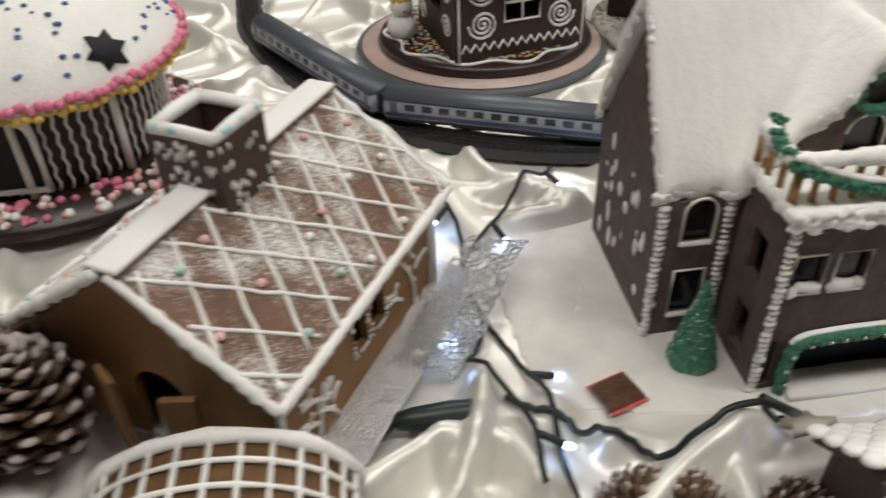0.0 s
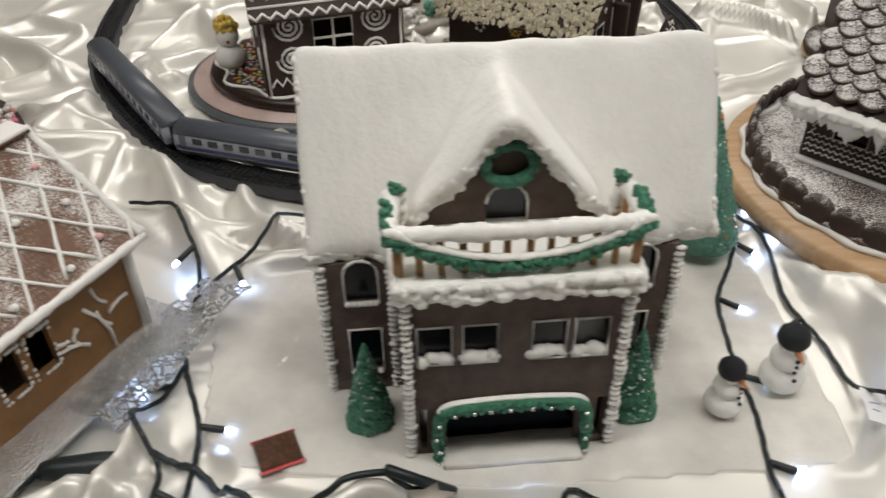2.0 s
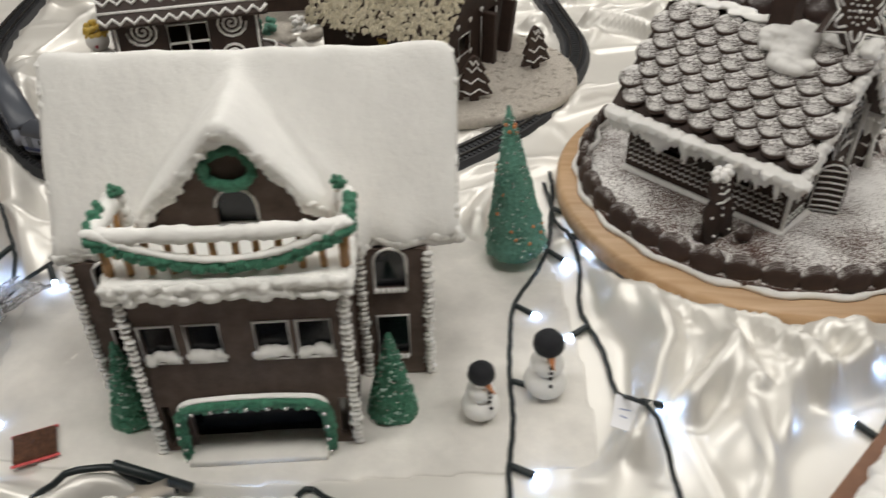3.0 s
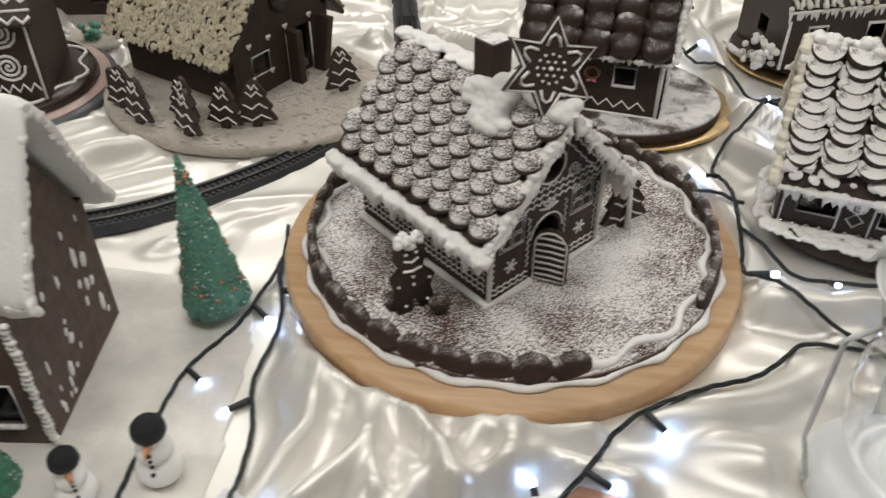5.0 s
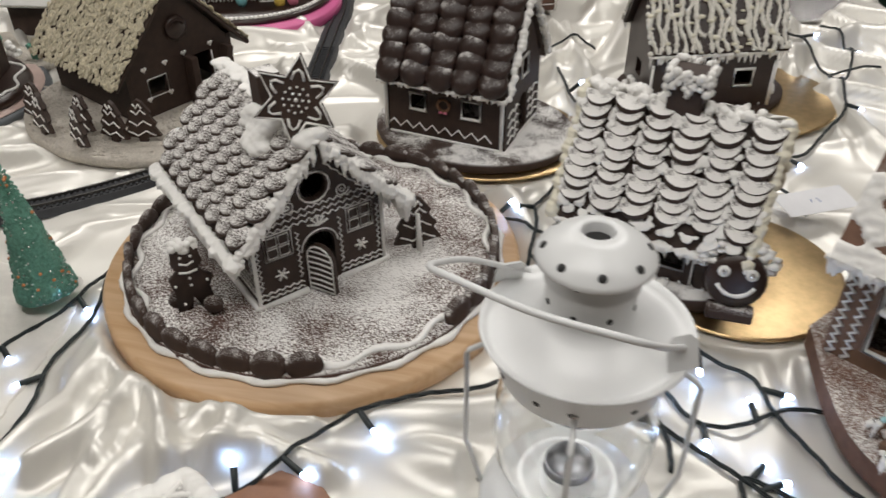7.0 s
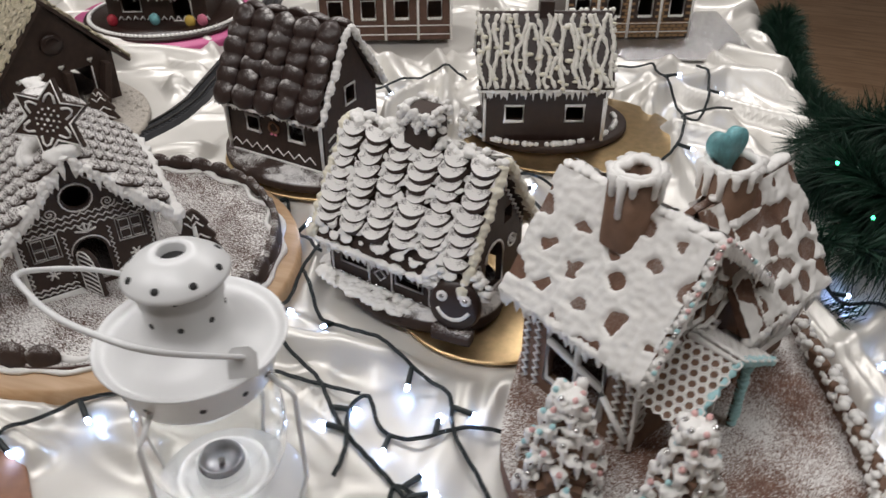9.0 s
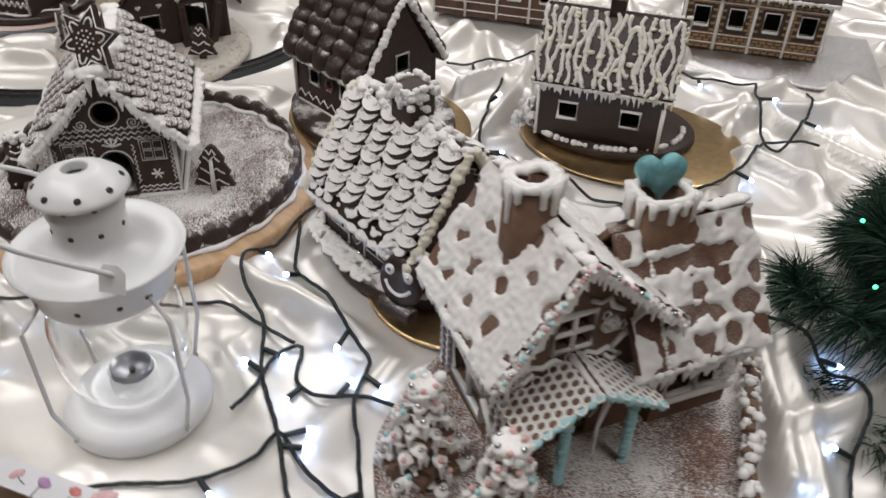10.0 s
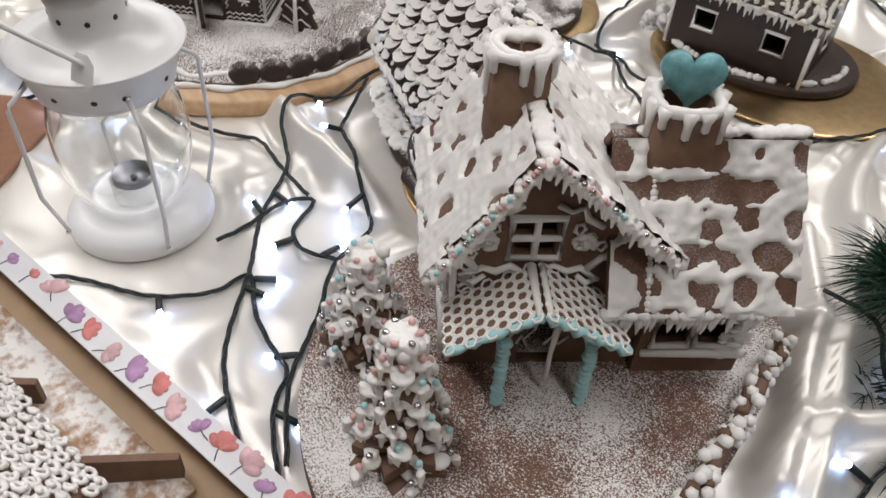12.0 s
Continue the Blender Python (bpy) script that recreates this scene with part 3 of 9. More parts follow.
def manor():
    rng = random.Random(3)
    M = pose(0.328, 0.482, -0.010, 0, 0, 8)
    h = thing("manor_house", M, "brown gingerbread manor with thick white fondant snow roof and green garlands", "gingerbread house")
    w, y0, d, hw, hr = 0.284, 0.075, 0.160, 0.138, 0.250
    body = new("body")
    body.parent, body.matrix_basis = h, pose(0, y0, 0)
    front = [r for x in (-0.111, 0.111) for r in (arch(x, 0.098, 0.026, 0.042), rect(x, 0.022, 0.026, 0.048))]
    walls(body, w, d, hw, hr, "x", MANOR, front)
    # projecting bay
    bw, bd, bh = 0.158, 0.075, 0.166
    holes = [rect(x, 0.099, 0.024, 0.036) for x in (-0.059, -0.026, 0.024, 0.055)]
    holes += [rect(-0.070, 0.006, 0.008, 0.046), rect(0.070, 0.006, 0.008, 0.046), rect(0, 0.002, 0.102, 0.050)]
    bm = bmesh.new()
    panel(bm, [(-bw / 2, 0), (bw / 2, 0), (bw / 2, bh), (-bw / 2, bh)], holes)
    part("wall", bm, MANOR, h, smooth=False)
    for s in (-1, 1):
        bm = bmesh.new()
        panel(bm, [(-bd / 2 + 0.004, 0), (bd / 2, 0), (bd / 2, bh), (-bd / 2 + 0.004, bh)], [rect(0.0, 0.015, 0.022, 0.045), rect(0.0, 0.09, 0.022, 0.04)])
        part("wall", bm, MANOR, h, smooth=False, m=pose(s * bw / 2, bd / 2, 0, 0, 0, 90 * s))
    # white surrounds, sills and panes
    for x in (-0.059, -0.026, 0.024, 0.055):
        bm = bmesh.new()
        tube(bm, [(a, -0.0005, b) for a, b in rect(x, 0.099, 0.025, 0.037)], 0.0013, 5, True, wob=0.25, rng=rng)
        fr = part("window_frame", bm, ICING, h)
        bm = bmesh.new()
        for i in range(9):
            blob(bm, (x - 0.012 + i * 0.003, 0.002, 0.1 + rng.uniform(0, 0.005)), rng.uniform(0.0035, 0.0062), (1, 0.8, 1), 2)
        part("snowy_sill", bm, FONDANT, h, "sill heaped with white snow icing")
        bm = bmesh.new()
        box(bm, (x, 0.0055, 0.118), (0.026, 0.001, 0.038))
        part("pane", bm, WINDOW_AND_GARAGE_SHADE, h, smooth=False)
    for x in (-0.111, 0.111):
        for z, hh in ((0.098, 0.042), (0.022, 0.048)):
            bm = bmesh.new()
            tube(bm, [(a, y0 - 0.0005, b) for a, b in (arch(x, z, 0.027, hh + 0.001) if z > 0.05 else rect(x, z, 0.027, hh))], 0.0013, 5, True, wob=0.3, rng=rng)
            for i in range(6):
                blob(bm, (x - 0.012 + i * 0.0045, y0 - 0.001, z), 0.003)
            part("window_frame", bm, ICING, h)
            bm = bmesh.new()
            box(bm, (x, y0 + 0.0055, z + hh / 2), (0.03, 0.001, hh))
            part("pane", bm, WINDOW_AND_GARAGE_SHADE, h, smooth=False)
    # corner piping
    bm = bmesh.new()
    for x, y, top in ((-bw / 2, -0.001, bh), (bw / 2, -0.001, bh), (-w / 2, y0, hw), (w / 2, y0, hw), (-w / 2 + 0.055, y0, hw), (w / 2 - 0.055, y0, hw)):
        n = int(top / 0.0055)
        for i in range(n):
            blob(bm, (x + rng.uniform(-0.001, 0.001), y - 0.001, 0.003 + i * 0.0055), 0.0042 * rng.uniform(0.85, 1.15), (1.25, 0.8, 0.62))
    part("corner_icing", bm, ICING, h, "ribbed white icing piped on the wall corners")
    bm = bmesh.new()
    for s in (-1, 1):
        for i in range(26):
            blob(bm, (s * (w / 2 + 0.0005), y0 + rng.uniform(0.02, d - 0.01), rng.uniform(0.01, hw)), rng.uniform(0.003, 0.008), (0.15, rng.uniform(0.4, 0.9), rng.uniform(0.8, 1.8)))
    part("frost", bm, ICING, h, "white icing dabs on the side walls")
    # dormer gable over the balcony
    bm = bmesh.new()
    out = [(-0.072, 0.150), (0.072, 0.150), (0.070, 0.174), (0.036, 0.214), (0.004, 0.252), (-0.004, 0.252), (-0.036, 0.214), (-0.070, 0.174)]
    panel(bm, out, [arch(0, 0.172, 0.030, 0.036)])
    part("dormer_gable", bm, MANOR, h, smooth=False, m=pose(0, 0.066, 0))
    bm = bmesh.new()
    tube(bm, [(a, 0.0655, b) for a, b in arch(0, 0.171, 0.031, 0.038)], 0.0014, 5, wob=0.3, rng=rng)
    part("window_frame", bm, ICING, h)
    bm = bmesh.new()
    box(bm, (0, 0.0715, 0.190), (0.034, 0.001, 0.04))
    part("pane", bm, WINDOW_AND_GARAGE_SHADE, h, smooth=False)
    bm = bmesh.new()
    ring = [(0.0175 * math.cos(a * 0.35), 0.061, 0.229 + 0.0150 * math.sin(a * 0.35)) for a in range(18)]
    tube(bm, ring, 0.0045, 7, True, wob=0.25, rng=rng)
    for i in range(90):
        a = rng.uniform(0, 6.3)
        blob(bm, (0.0175 * math.cos(a) + rng.uniform(-0.003, 0.003), 0.058 + rng.uniform(-0.001, 0.002), 0.229 + 0.0150 * math.sin(a) + rng.uniform(-0.003, 0.003)), 0.0015)
    part("wreath", bm, GREEN, h, "green sugar wreath on the gable")
    # roof under the snow, then the snow
    bm = bmesh.new()
    nx, ny = 120, 84
    X0, Y0, Y1 = 0.157, 0.052, 0.262

    def top(x, y):
        main = 0.299 - 1.80 * (math.sqrt((y - 0.155) ** 2 + 0.00012))
        dorm = 0.276 - 1.12 * math.sqrt(x * x + 0.00005) - max(0, abs(x) - 0.066) * 0.9 - max(0, y - 0.15) * 4
        k = 0.007
        a = max(main, dorm)
        b = k * math.log(math.exp((main - a) / k) + math.exp((dorm - a) / k))
        n = noise.noise(Vector((x * 28, y * 28, 0))) * 0.003 + noise.noise(Vector((x * 90, y * 90, 3))) * 0.001
        return a + b + n
    tops, bots = [], []
    for i in range(nx + 1):
        ra, rb = [], []
        for j in range(ny + 1):
            x = -X0 + 0.007 + (2 * X0 + 0.005) * i / nx
            ys = Y0 + 0.024 * min(1, max(0, (abs(x) - 0.068) / 0.03))
            y = ys + (Y1 - 0.022 - ys) * j / ny
            ed = min(i, nx - i, j, ny - j)
            rnd = 0.006 * math.exp(-ed / 1.2)
            wx = 1 + 0.022 * noise.noise(Vector((y * 40, x * 9, 7)))
            yy = y + 0.008 * noise.noise(Vector((x * 45, 0, 5))) * math.exp(-min(j, ny - j) / 4)
            z = top(x, y)
            ra.append(bm.verts.new((x * wx, yy, z - rnd)))
            rb.append(bm.verts.new((x * 0.99, yy + (0.003 if j < 2 else 0), z - 0.017 - 0.004 * noise.noise(Vector((x * 30, y * 30, 9))))))
        tops.append(ra)
        bots.append(rb)
    for i in range(nx):
        for j in range(ny):
            bm.faces.new((tops[i][j], tops[i + 1][j], tops[i + 1][j + 1], tops[i][j + 1]))
            bm.faces.new((bots[i][j], bots[i][j + 1], bots[i + 1][j + 1], bots[i + 1][j]))
    for i in range(nx):
        bm.faces.new((tops[i][0], bots[i][0], bots[i + 1][0], tops[i + 1][0]))
        bm.faces.new((tops[i][ny], tops[i + 1][ny], bots[i + 1][ny], bots[i][ny]))
    for j in range(ny):
        bm.faces.new((tops[0][j], tops[0][j + 1], bots[0][j + 1], bots[0][j]))
        bm.faces.new((tops[nx][j], bots[nx][j], bots[nx][j + 1], tops[nx][j + 1]))
    tops, bots = [[v.co.copy() for v in r] for r in tops], [[v.co.copy() for v in r] for r in bots]
    part("snow_roof", bm, FONDANT, h, "thick smooth white fondant snow on the roof")
    bm = bmesh.new()
    for i in range(0, nx + 1):
        for k in range(2):
            p = tops[i][0].lerp(bots[i][0], rng.uniform(0.15, 1.0))
            blob(bm, p + Vector((0, 0.0015, 0.0)), rng.uniform(0.0022, 0.0046), (1.4, 0.8, rng.uniform(0.7, 1.4)), 1)
    for i in (0, nx):
        for j in range(0, ny + 1):
            p = tops[i][j].lerp(bots[i][j], rng.uniform(0.1, 1.0))
            blob(bm, p + Vector((0.0015 if i == 0 else -0.0015, 0, 0)), rng.uniform(0.0022, 0.0046), (0.8, 1.4, 1), 1)
    melt(part("roof_edge_snow", bm, FONDANT, h, "lumpy snow along the roof edges"), 0.0011)
    # balcony
    bm = bmesh.new()
    box(bm, (0, 0.034, 0.178), (bw + 0.010, 0.076, 0.014), None, 0.003)
    part("balcony_floor", bm, FONDANT, h)
    bm = bmesh.new()
    for i in range(64):
        x = -bw / 2 - 0.005 + (bw + 0.010) * i / 63
        for zz in (0.173, 0.181):
            blob(bm, (x, -0.003 + rng.uniform(-0.003, 0.001), zz + rng.uniform(-0.003, 0.003)), rng.uniform(0.003, 0.0052), (1.3, 0.9, 1), 1)
    for s in (-1, 1):
        for i in range(26):
            blob(bm, (s * (bw / 2 + 0.005), -0.002 + 0.07 * i / 25, 0.180 + rng.uniform(-0.003, 0.002)), rng.uniform(0.004, 0.006), (1, 1.2, 1), 2)
    melt(part("balcony_snow", bm, FONDANT, h, "lumpy snow on the balcony edge"), 0.0011)
    for i in range(12):
        x = -0.082 + 0.164 * i / 11
        bm = bmesh.new()
        tube(bm, [(x, -0.010, 0.184), (x + rng.uniform(-0.001, 0.001), -0.010, 0.216)], 0.0026 if 0 < i < 11 else 0.0036, 8)
        part("baluster", bm, PRETZEL, h, "brown pretzel stick")
    for s in (-1, 1):
        for i in range(1, 4):
            bm = bmesh.new()
            tube(bm, [(s * 0.082, -0.010 + i * 0.018, 0.184), (s * 0.082, -0.010 + i * 0.018, 0.216)], 0.0026, 8)
            part("baluster", bm, PRETZEL, h, "brown pretzel stick")
        bm = bmesh.new()
        tube(bm, [(s * 0.079, 0.035, 0.184), (s * 0.079, 0.035, 0.222)], 0.0035, 8)
        part("corner_post", bm, PRETZEL, h)
        bm = bmesh.new()
        for i in range(12):
            blob(bm, (s * 0.079 + rng.uniform(-0.002, 0.002), 0.035 + rng.uniform(-0.002, 0.002), 0.200 + i * 0.0022), 0.0052)
        part("post_snow", bm, FONDANT, h)
        bm = bmesh.new()
        for i in range(22):
            blob(bm, (s * 0.079 + rng.uniform(-0.005, 0.005), 0.033 + rng.uniform(-0.004, 0.004), 0.2285 + rng.uniform(-0.003, 0.003)), 0.0023)
        part("post_garland", bm, GREEN, h, kind="stuff")
    bm = bmesh.new()
    rail = [(-0.084, 0.036, 0.221), (-0.085, 0.010, 0.219), (-0.083, -0.010, 0.221), (-0.04, -0.011, 0.220), (0, -0.011, 0.219), (0.04, -0.011, 0.220), (0.083, -0.010, 0.221), (0.085, 0.010, 0.219), (0.084, 0.036, 0.221)]
    rl = even(smooth_line(rail), 0.004)
    tube(bm, rl, 0.0062, 8, wob=0.22, rng=rng)
    part("handrail", bm, FONDANT, h, "snow-covered balcony rail")
    bm, bs = bmesh.new(), bmesh.new()
    for i in range(46):
        k = i / 45 * 2 - 1
        p = Vector((0.086 * k, -0.016, 0.222 - 0.026 * (1 - k * k)))
        for j in range(6):
            blob(bm, p + Vector((rng.uniform(-0.003, 0.003), rng.uniform(-0.003, 0.002), rng.uniform(-0.004, 0.002))), rng.uniform(0.0024, 0.0037))
        blob(bs, p + Vector((0, 0.0005, 0.0048)), rng.uniform(0.003, 0.0042), (1.4, 1.0, 0.75), 2)
    for s in (-1, 1):
        for i in range(44):
            k = rng.random()
            blob(bm, (s * (0.087 + rng.uniform(-0.003, 0.003)), -0.014 + 0.034 * k, 0.222 + 0.003 * k * k + rng.uniform(-0.005, 0.005)), 0.0034)
    part("garland", bm, GREEN, h, "green sugar garland hung in a swag along the rail")
    melt(part("garland_snow", bs, FONDANT, h), 0.0009)
    # garage arch
    bm, bs, bp = bmesh.new(), bmesh.new(), bmesh.new()
    gl = even(smooth_line([(-0.058, -0.006, 0.0), (-0.058, -0.006, 0.03), (-0.053, -0.006, 0.052), (-0.03, -0.006, 0.057), (0, -0.006, 0.058), (0.03, -0.006, 0.057), (0.053, -0.006, 0.052), (0.058, -0.006, 0.03), (0.058, -0.006, 0.0)]), 0.003)
    tube(bm, gl, 0.0048, 7, wob=0.25, rng=rng)
    for i, p in enumerate(gl):
        for j in range(5):
            blob(bm, p + Vector((rng.uniform(-0.004, 0.004), rng.uniform(-0.005, 0), rng.uniform(-0.004, 0.004))), 0.0016)
        if i % 5 == 0:
            blob(bp, p + Vector((rng.uniform(-0.002, 0.002), -0.0065, 0)), 0.0019, (1, 1, 1), 2)
        if p.z > 0.045:
            blob(bs, p + Vector((0, 0.002, 0.005)), 0.0034, (1.2, 1, 0.6))
    part("garage_garland", bm, GREEN, h, "green sugar garland round the garage door")
    melt(part("garland_snow", bs, FONDANT, h), 0.0009)
    part("pearl_coat", bp, SILVER, h, kind="stuff")
    bm = bmesh.new()
    box(bm, (0, -0.004, 0.003), (0.11, 0.03, 0.006), None, 0.002)
    part("doorstep", bm, FELT, h)
    # no pane here: an added dark sheet stands in for the garage's inner shade
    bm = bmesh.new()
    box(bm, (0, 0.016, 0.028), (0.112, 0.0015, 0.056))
    part("garage_shade", bm, WINDOW_AND_GARAGE_SHADE, h, "dark sheet painting the shade inside the garage opening", smooth=False)
    # the rail stands back on the balcony
    for ob in h.children:
        kind = ob.name.split(".")[0]
        if kind in ("baluster", "corner_post", "post_snow", "post_garland", "handrail", "garland") or (kind == "garland_snow" and ob.data.vertices[0].co.z > 0.1):
            ob.location += Vector((0, 0.020, -0.010))
        elif kind in ("balcony_floor", "balcony_snow"):
            ob.location += Vector((0, 0, -0.008))


manor()
sugar_tree(0.212, 0.507, -0.010, 0.084, 0.020, "small green sugar tree beside the manor house", seed=2)
sugar_tree(0.430, 0.530, -0.010, 0.086, 0.021, "small green sugar tree beside the manor house", seed=4)
sugar_tree(0.534, 0.752, 0.004, 0.158, 0.032, "tall pale green sugar tree with orange beads", True, True, (4, -5), seed=6)

# snow felt under the manor
bm = bmesh.new()
fe = [(0.085, 0.452), (0.30, 0.437), (0.607, 0.478), (0.60, 0.58), (0.582, 0.72), (0.55, 0.80), (0.30, 0.80), (0.015, 0.782), (0.045, 0.62), (0.07, 0.5)]
fe = even([Vector((x, y, 0)) for x, y in fe + fe[:1]], 0.02)[:-1]
def within(x, y):
    """Whether a place lies on the mat."""
    c = False
    for p, q in zip(fe, fe[1:] + fe[:1]):
        if (p.y > y) != (q.y > y) and x < (q.x - p.x) * (y - p.y) / (q.y - p.y) + p.x:
            c = not c
    return c


FS = 0.005
grid = {}
for i in range(128):
    for j in range(78):
        cx, cy = 0.0 + i * FS, 0.425 + j * FS
        if within(cx + FS / 2, cy + FS / 2):
            for a, b in ((i, j), (i + 1, j), (i + 1, j + 1), (i, j + 1)):
                if (a, b) not in grid:
                    gx, gy = a * FS, 0.425 + b * FS
                    z = 0.0055 + 0.0022 * noise.noise(Vector((gx * 16, gy * 16, 2))) + 0.0009 * noise.noise(Vector((gx * 60, gy * 60, 4)))
                    z -= 0.0016 * math.exp(-((math.hypot(gx - 0.06, gy - 0.60) - 0.07) / 0.004) ** 2) * (gx > 0.09)
                    grid[a, b] = bm.verts.new((gx, gy, z))
            bm.faces.new([grid[k] for k in ((i, j), (i + 1, j), (i + 1, j + 1), (i, j + 1))])
edge = [e for e in bm.edges if len(e.link_faces) == 1]
rim = list({v for e in edge for v in e.verts})
for k in range(5):
    bmesh.ops.smooth_vert(bm, verts=rim, factor=0.5, use_axis_x=True, use_axis_y=True)
r = bmesh.ops.extrude_edge_only(bm, edges=edge)
for v in [g for g in r["geom"] if isinstance(g, bmesh.types.BMVert)]:
    v.co.z = 0.0
tagged(part("snow_felt", bm, FELT, m=pose(0, 0, -0.0155)), "white felt snow mat under the manor house", "mat")


def snowman(x, y, s, rz, label):
    t = thing("snowman", pose(x, y, -0.0095, 0, 0, rz), label, "snowman", "snowmen")
    for nm, r, z in (("body", 0.0175 * s, 0.014 * s), ("chest", 0.0135 * s, 0.033 * s)):
        bm = bmesh.new()
        blob(bm, (0, 0, z), r, (1, 1, 0.85), 3)
        part(nm, bm, FONDANT, t)
    bm = bmesh.new()
    blob(bm, (0, 0, 0.047 * s), 0.0095 * s, (1, 1, 0.95), 3)
    part("head", bm, FONDANT, t)
    bm = bmesh.new()
    lathe(bm, [(0.011 * s, 0.0485 * s), (0.0125 * s, 0.052 * s), (0.0118 * s, 0.058 * s), (0.008 * s, 0.0625 * s), (0.002, 0.064 * s)], 20)
    part("hat", bm, BLACK, t, "rough black sugar hat")
    bm = bmesh.new()
    tube(bm, [(0, -0.008 * s, 0.047 * s), (0, -0.02 * s, 0.044 * s)], 0.0028 * s, 8, rs=[0.0032 * s, 0.0006])
    part("nose", bm, ORANGE, t, "orange carrot nose")
    for z in (0.0395, 0.034, 0.028, 0.022):
        bm = bmesh.new()
        blob(bm, (0, -0.0128 * s if z > 0.025 else -0.0155 * s, z * s), 0.0017 * s, (1, 1, 1), 2)
        part("button", bm, BLACK, t)


snowman(0.505, 0.528, 0.92, 40, "small white fondant snowman with a black hat")
snowman(0.560, 0.558, 1.08, 12, "larger white fondant snowman with a black hat")

# ---- round-board chocolate cottage ----


def tile_roof(h, m, half, ln, mesh_ob, cols, rows, first, step, tilt, rng, lift=0.006, jit=0.0015, scale=1.0):
    for r in range(rows):
        for c in range(cols):
            off = 0.5 if r % 2 else 0.0
            x = -half + (c + 0.5 + (off - 0.25)) * 2 * half / cols
            if abs(x) > half + 0.004:
                continue
            mm = m @ pose(x + rng.uniform(-jit, jit), first + r * step, lift + rng.uniform(0, 0.001), tilt + rng.uniform(-3, 3), rng.uniform(-3, 3), rng.uniform(-6, 6))
            again(mesh_ob, h, mm @ Matrix.Scale(scale * rng.uniform(0.94, 1.06), 4))


def cookie(name, r, th, mat, parent, half=False):
    """A round, domed biscuit."""
    bm = bmesh.new()
    lathe(bm, [(r * 0.9, 0), (r, th * 0.3), (r * 0.96, th * 0.65), (r * 0.75, th * 0.95), (r * 0.3, th * 1.08)], 14)
    return part(name, bm, mat, parent)


def cottage():
    rng = random.Random(8)
    M = pose(0.845, 0.8055, 0.036, 0, 0, 49.3)
    h = thing("chocolate_cottage", M, "dark chocolate cottage with sugared biscuit tiles and white icing lace", "gingerbread house")
    w, d, hw, hr = 0.146, 0.187, 0.092, 0.168
    fh = [arch(0.0, 0.002, 0.034, 0.062), disc2(0.0, 0.118, 0.0145)]
    walls(h, w, d, hw, hr, "y", CHOC, fh, left=[rect(-0.045, 0.035, 0.034, 0.04), rect(0.035, 0.035, 0.034, 0.04)], right=[rect(0, 0.035, 0.034, 0.04)])
    sl, half, ln = slopes(w, d, hw, hr, "y", 0.020, 0.016)
    roof_plates(h, sl, half, ln, CHOC)
    tile = cookie("roof_tile", 0.0155, 0.007, SHINGLE_DUST, h)
    tile.matrix_basis = sl[0] @ pose(0, 0.012, 0.006, 14)
    for m in sl:
        tile_roof(h, m, half - 0.004, ln, tile, 8, 7, 0.012, 0.0165, 14, rng)
    # ridge snow, eave icing and icicles
    bm = bmesh.new()
    for i in range(44):
        k = i / 43
        blob(bm, (rng.uniform(-0.008, 0.008), d / 2 - half + 2 * half * k, hr + 0.009 + rng.uniform(-0.002, 0.002)), rng.uniform(0.005, 0.008), (1.3, 1.3, 0.45), 2)
    melt(part("ridge_icing", bm, ICING, h, "white icing along the ridge"), 0.0013)
    for m in sl:
        bm = bmesh.new()
        drips(bm, [m @ Vector((-half, ln + 0.001, 0.004)), m @ Vector((half, ln + 0.001, 0.004))], 0.0036, 0.0092, 0.006, 0.030, rng)
        melt(part("eave_icing", bm, ICING, h, "white icing drips hanging from the eave"), 0.0012)
    bm = bmesh.new()
    for m in sl:
        s = -1 if m.to_3x3().col[1].x < 0 else 1
        e = half if (m @ Vector((half, 0, 0))).y < 0 else -half
        for i in range(26):
            k = (i + rng.random()) / 26
            p = m @ Vector((e, ln * k, 0.006))
            blob(bm, p, rng.uniform(0.004, 0.006), (1, 1.2, 1))
            q = p + Vector((0, -0.002, -rng.uniform(0.012, 0.022)))
            tube(bm, [p, (p + q) / 2 + Vector((0, -0.003, 0)), q], 0.003, 5, rs=[0.004, 0.0032, 0.001])
    melt(part("gable_icing", bm, ICING, h, "curled white icing drops on the gable edge"), 0.0009)
    # front decoration
    bm = bmesh.new()
    R = 0.0009
    Y = -0.0006

    def P(pts, closed=False, r=R):
        tube(bm, on_front(pts, Y), r, 5, closed, wob=0.2, rng=rng)
    for x in (-0.045, 0.047):
        for a, b in ((0, 0), (1, 0), (0, 1), (1, 1)):
            P(rect(x - 0.0065 + 0.013 * a, 0.053 + 0.0135 * b, 0.0105, 0.011), True)
        P(rect(x, 0.0505, 0.030, 0.030), True)
        for k in range(6):
            a = k * math.pi / 3
            P([(x, 0.030), (x + 0.0075 * math.cos(a), 0.030 + 0.0075 * math.sin(a))], r=0.0012)
    for z in (0.0835, 0.0905, 0.0975):
        half_w = w / 2 if z < hw else w / 2 * (hr - z) / (hr - hw)
        n = 34
        P([(-half_w + 2 * half_w * i / n, z + (0.0018 if i % 2 else -0.0018)) for i in range(n + 1)])
    for z in (0.006, 0.012):
        for s in (-1, 1):
            P([(s * (0.022 + 0.05 * i / 12), z + (0.0015 if i % 2 else -0.0015)) for i in range(13)])
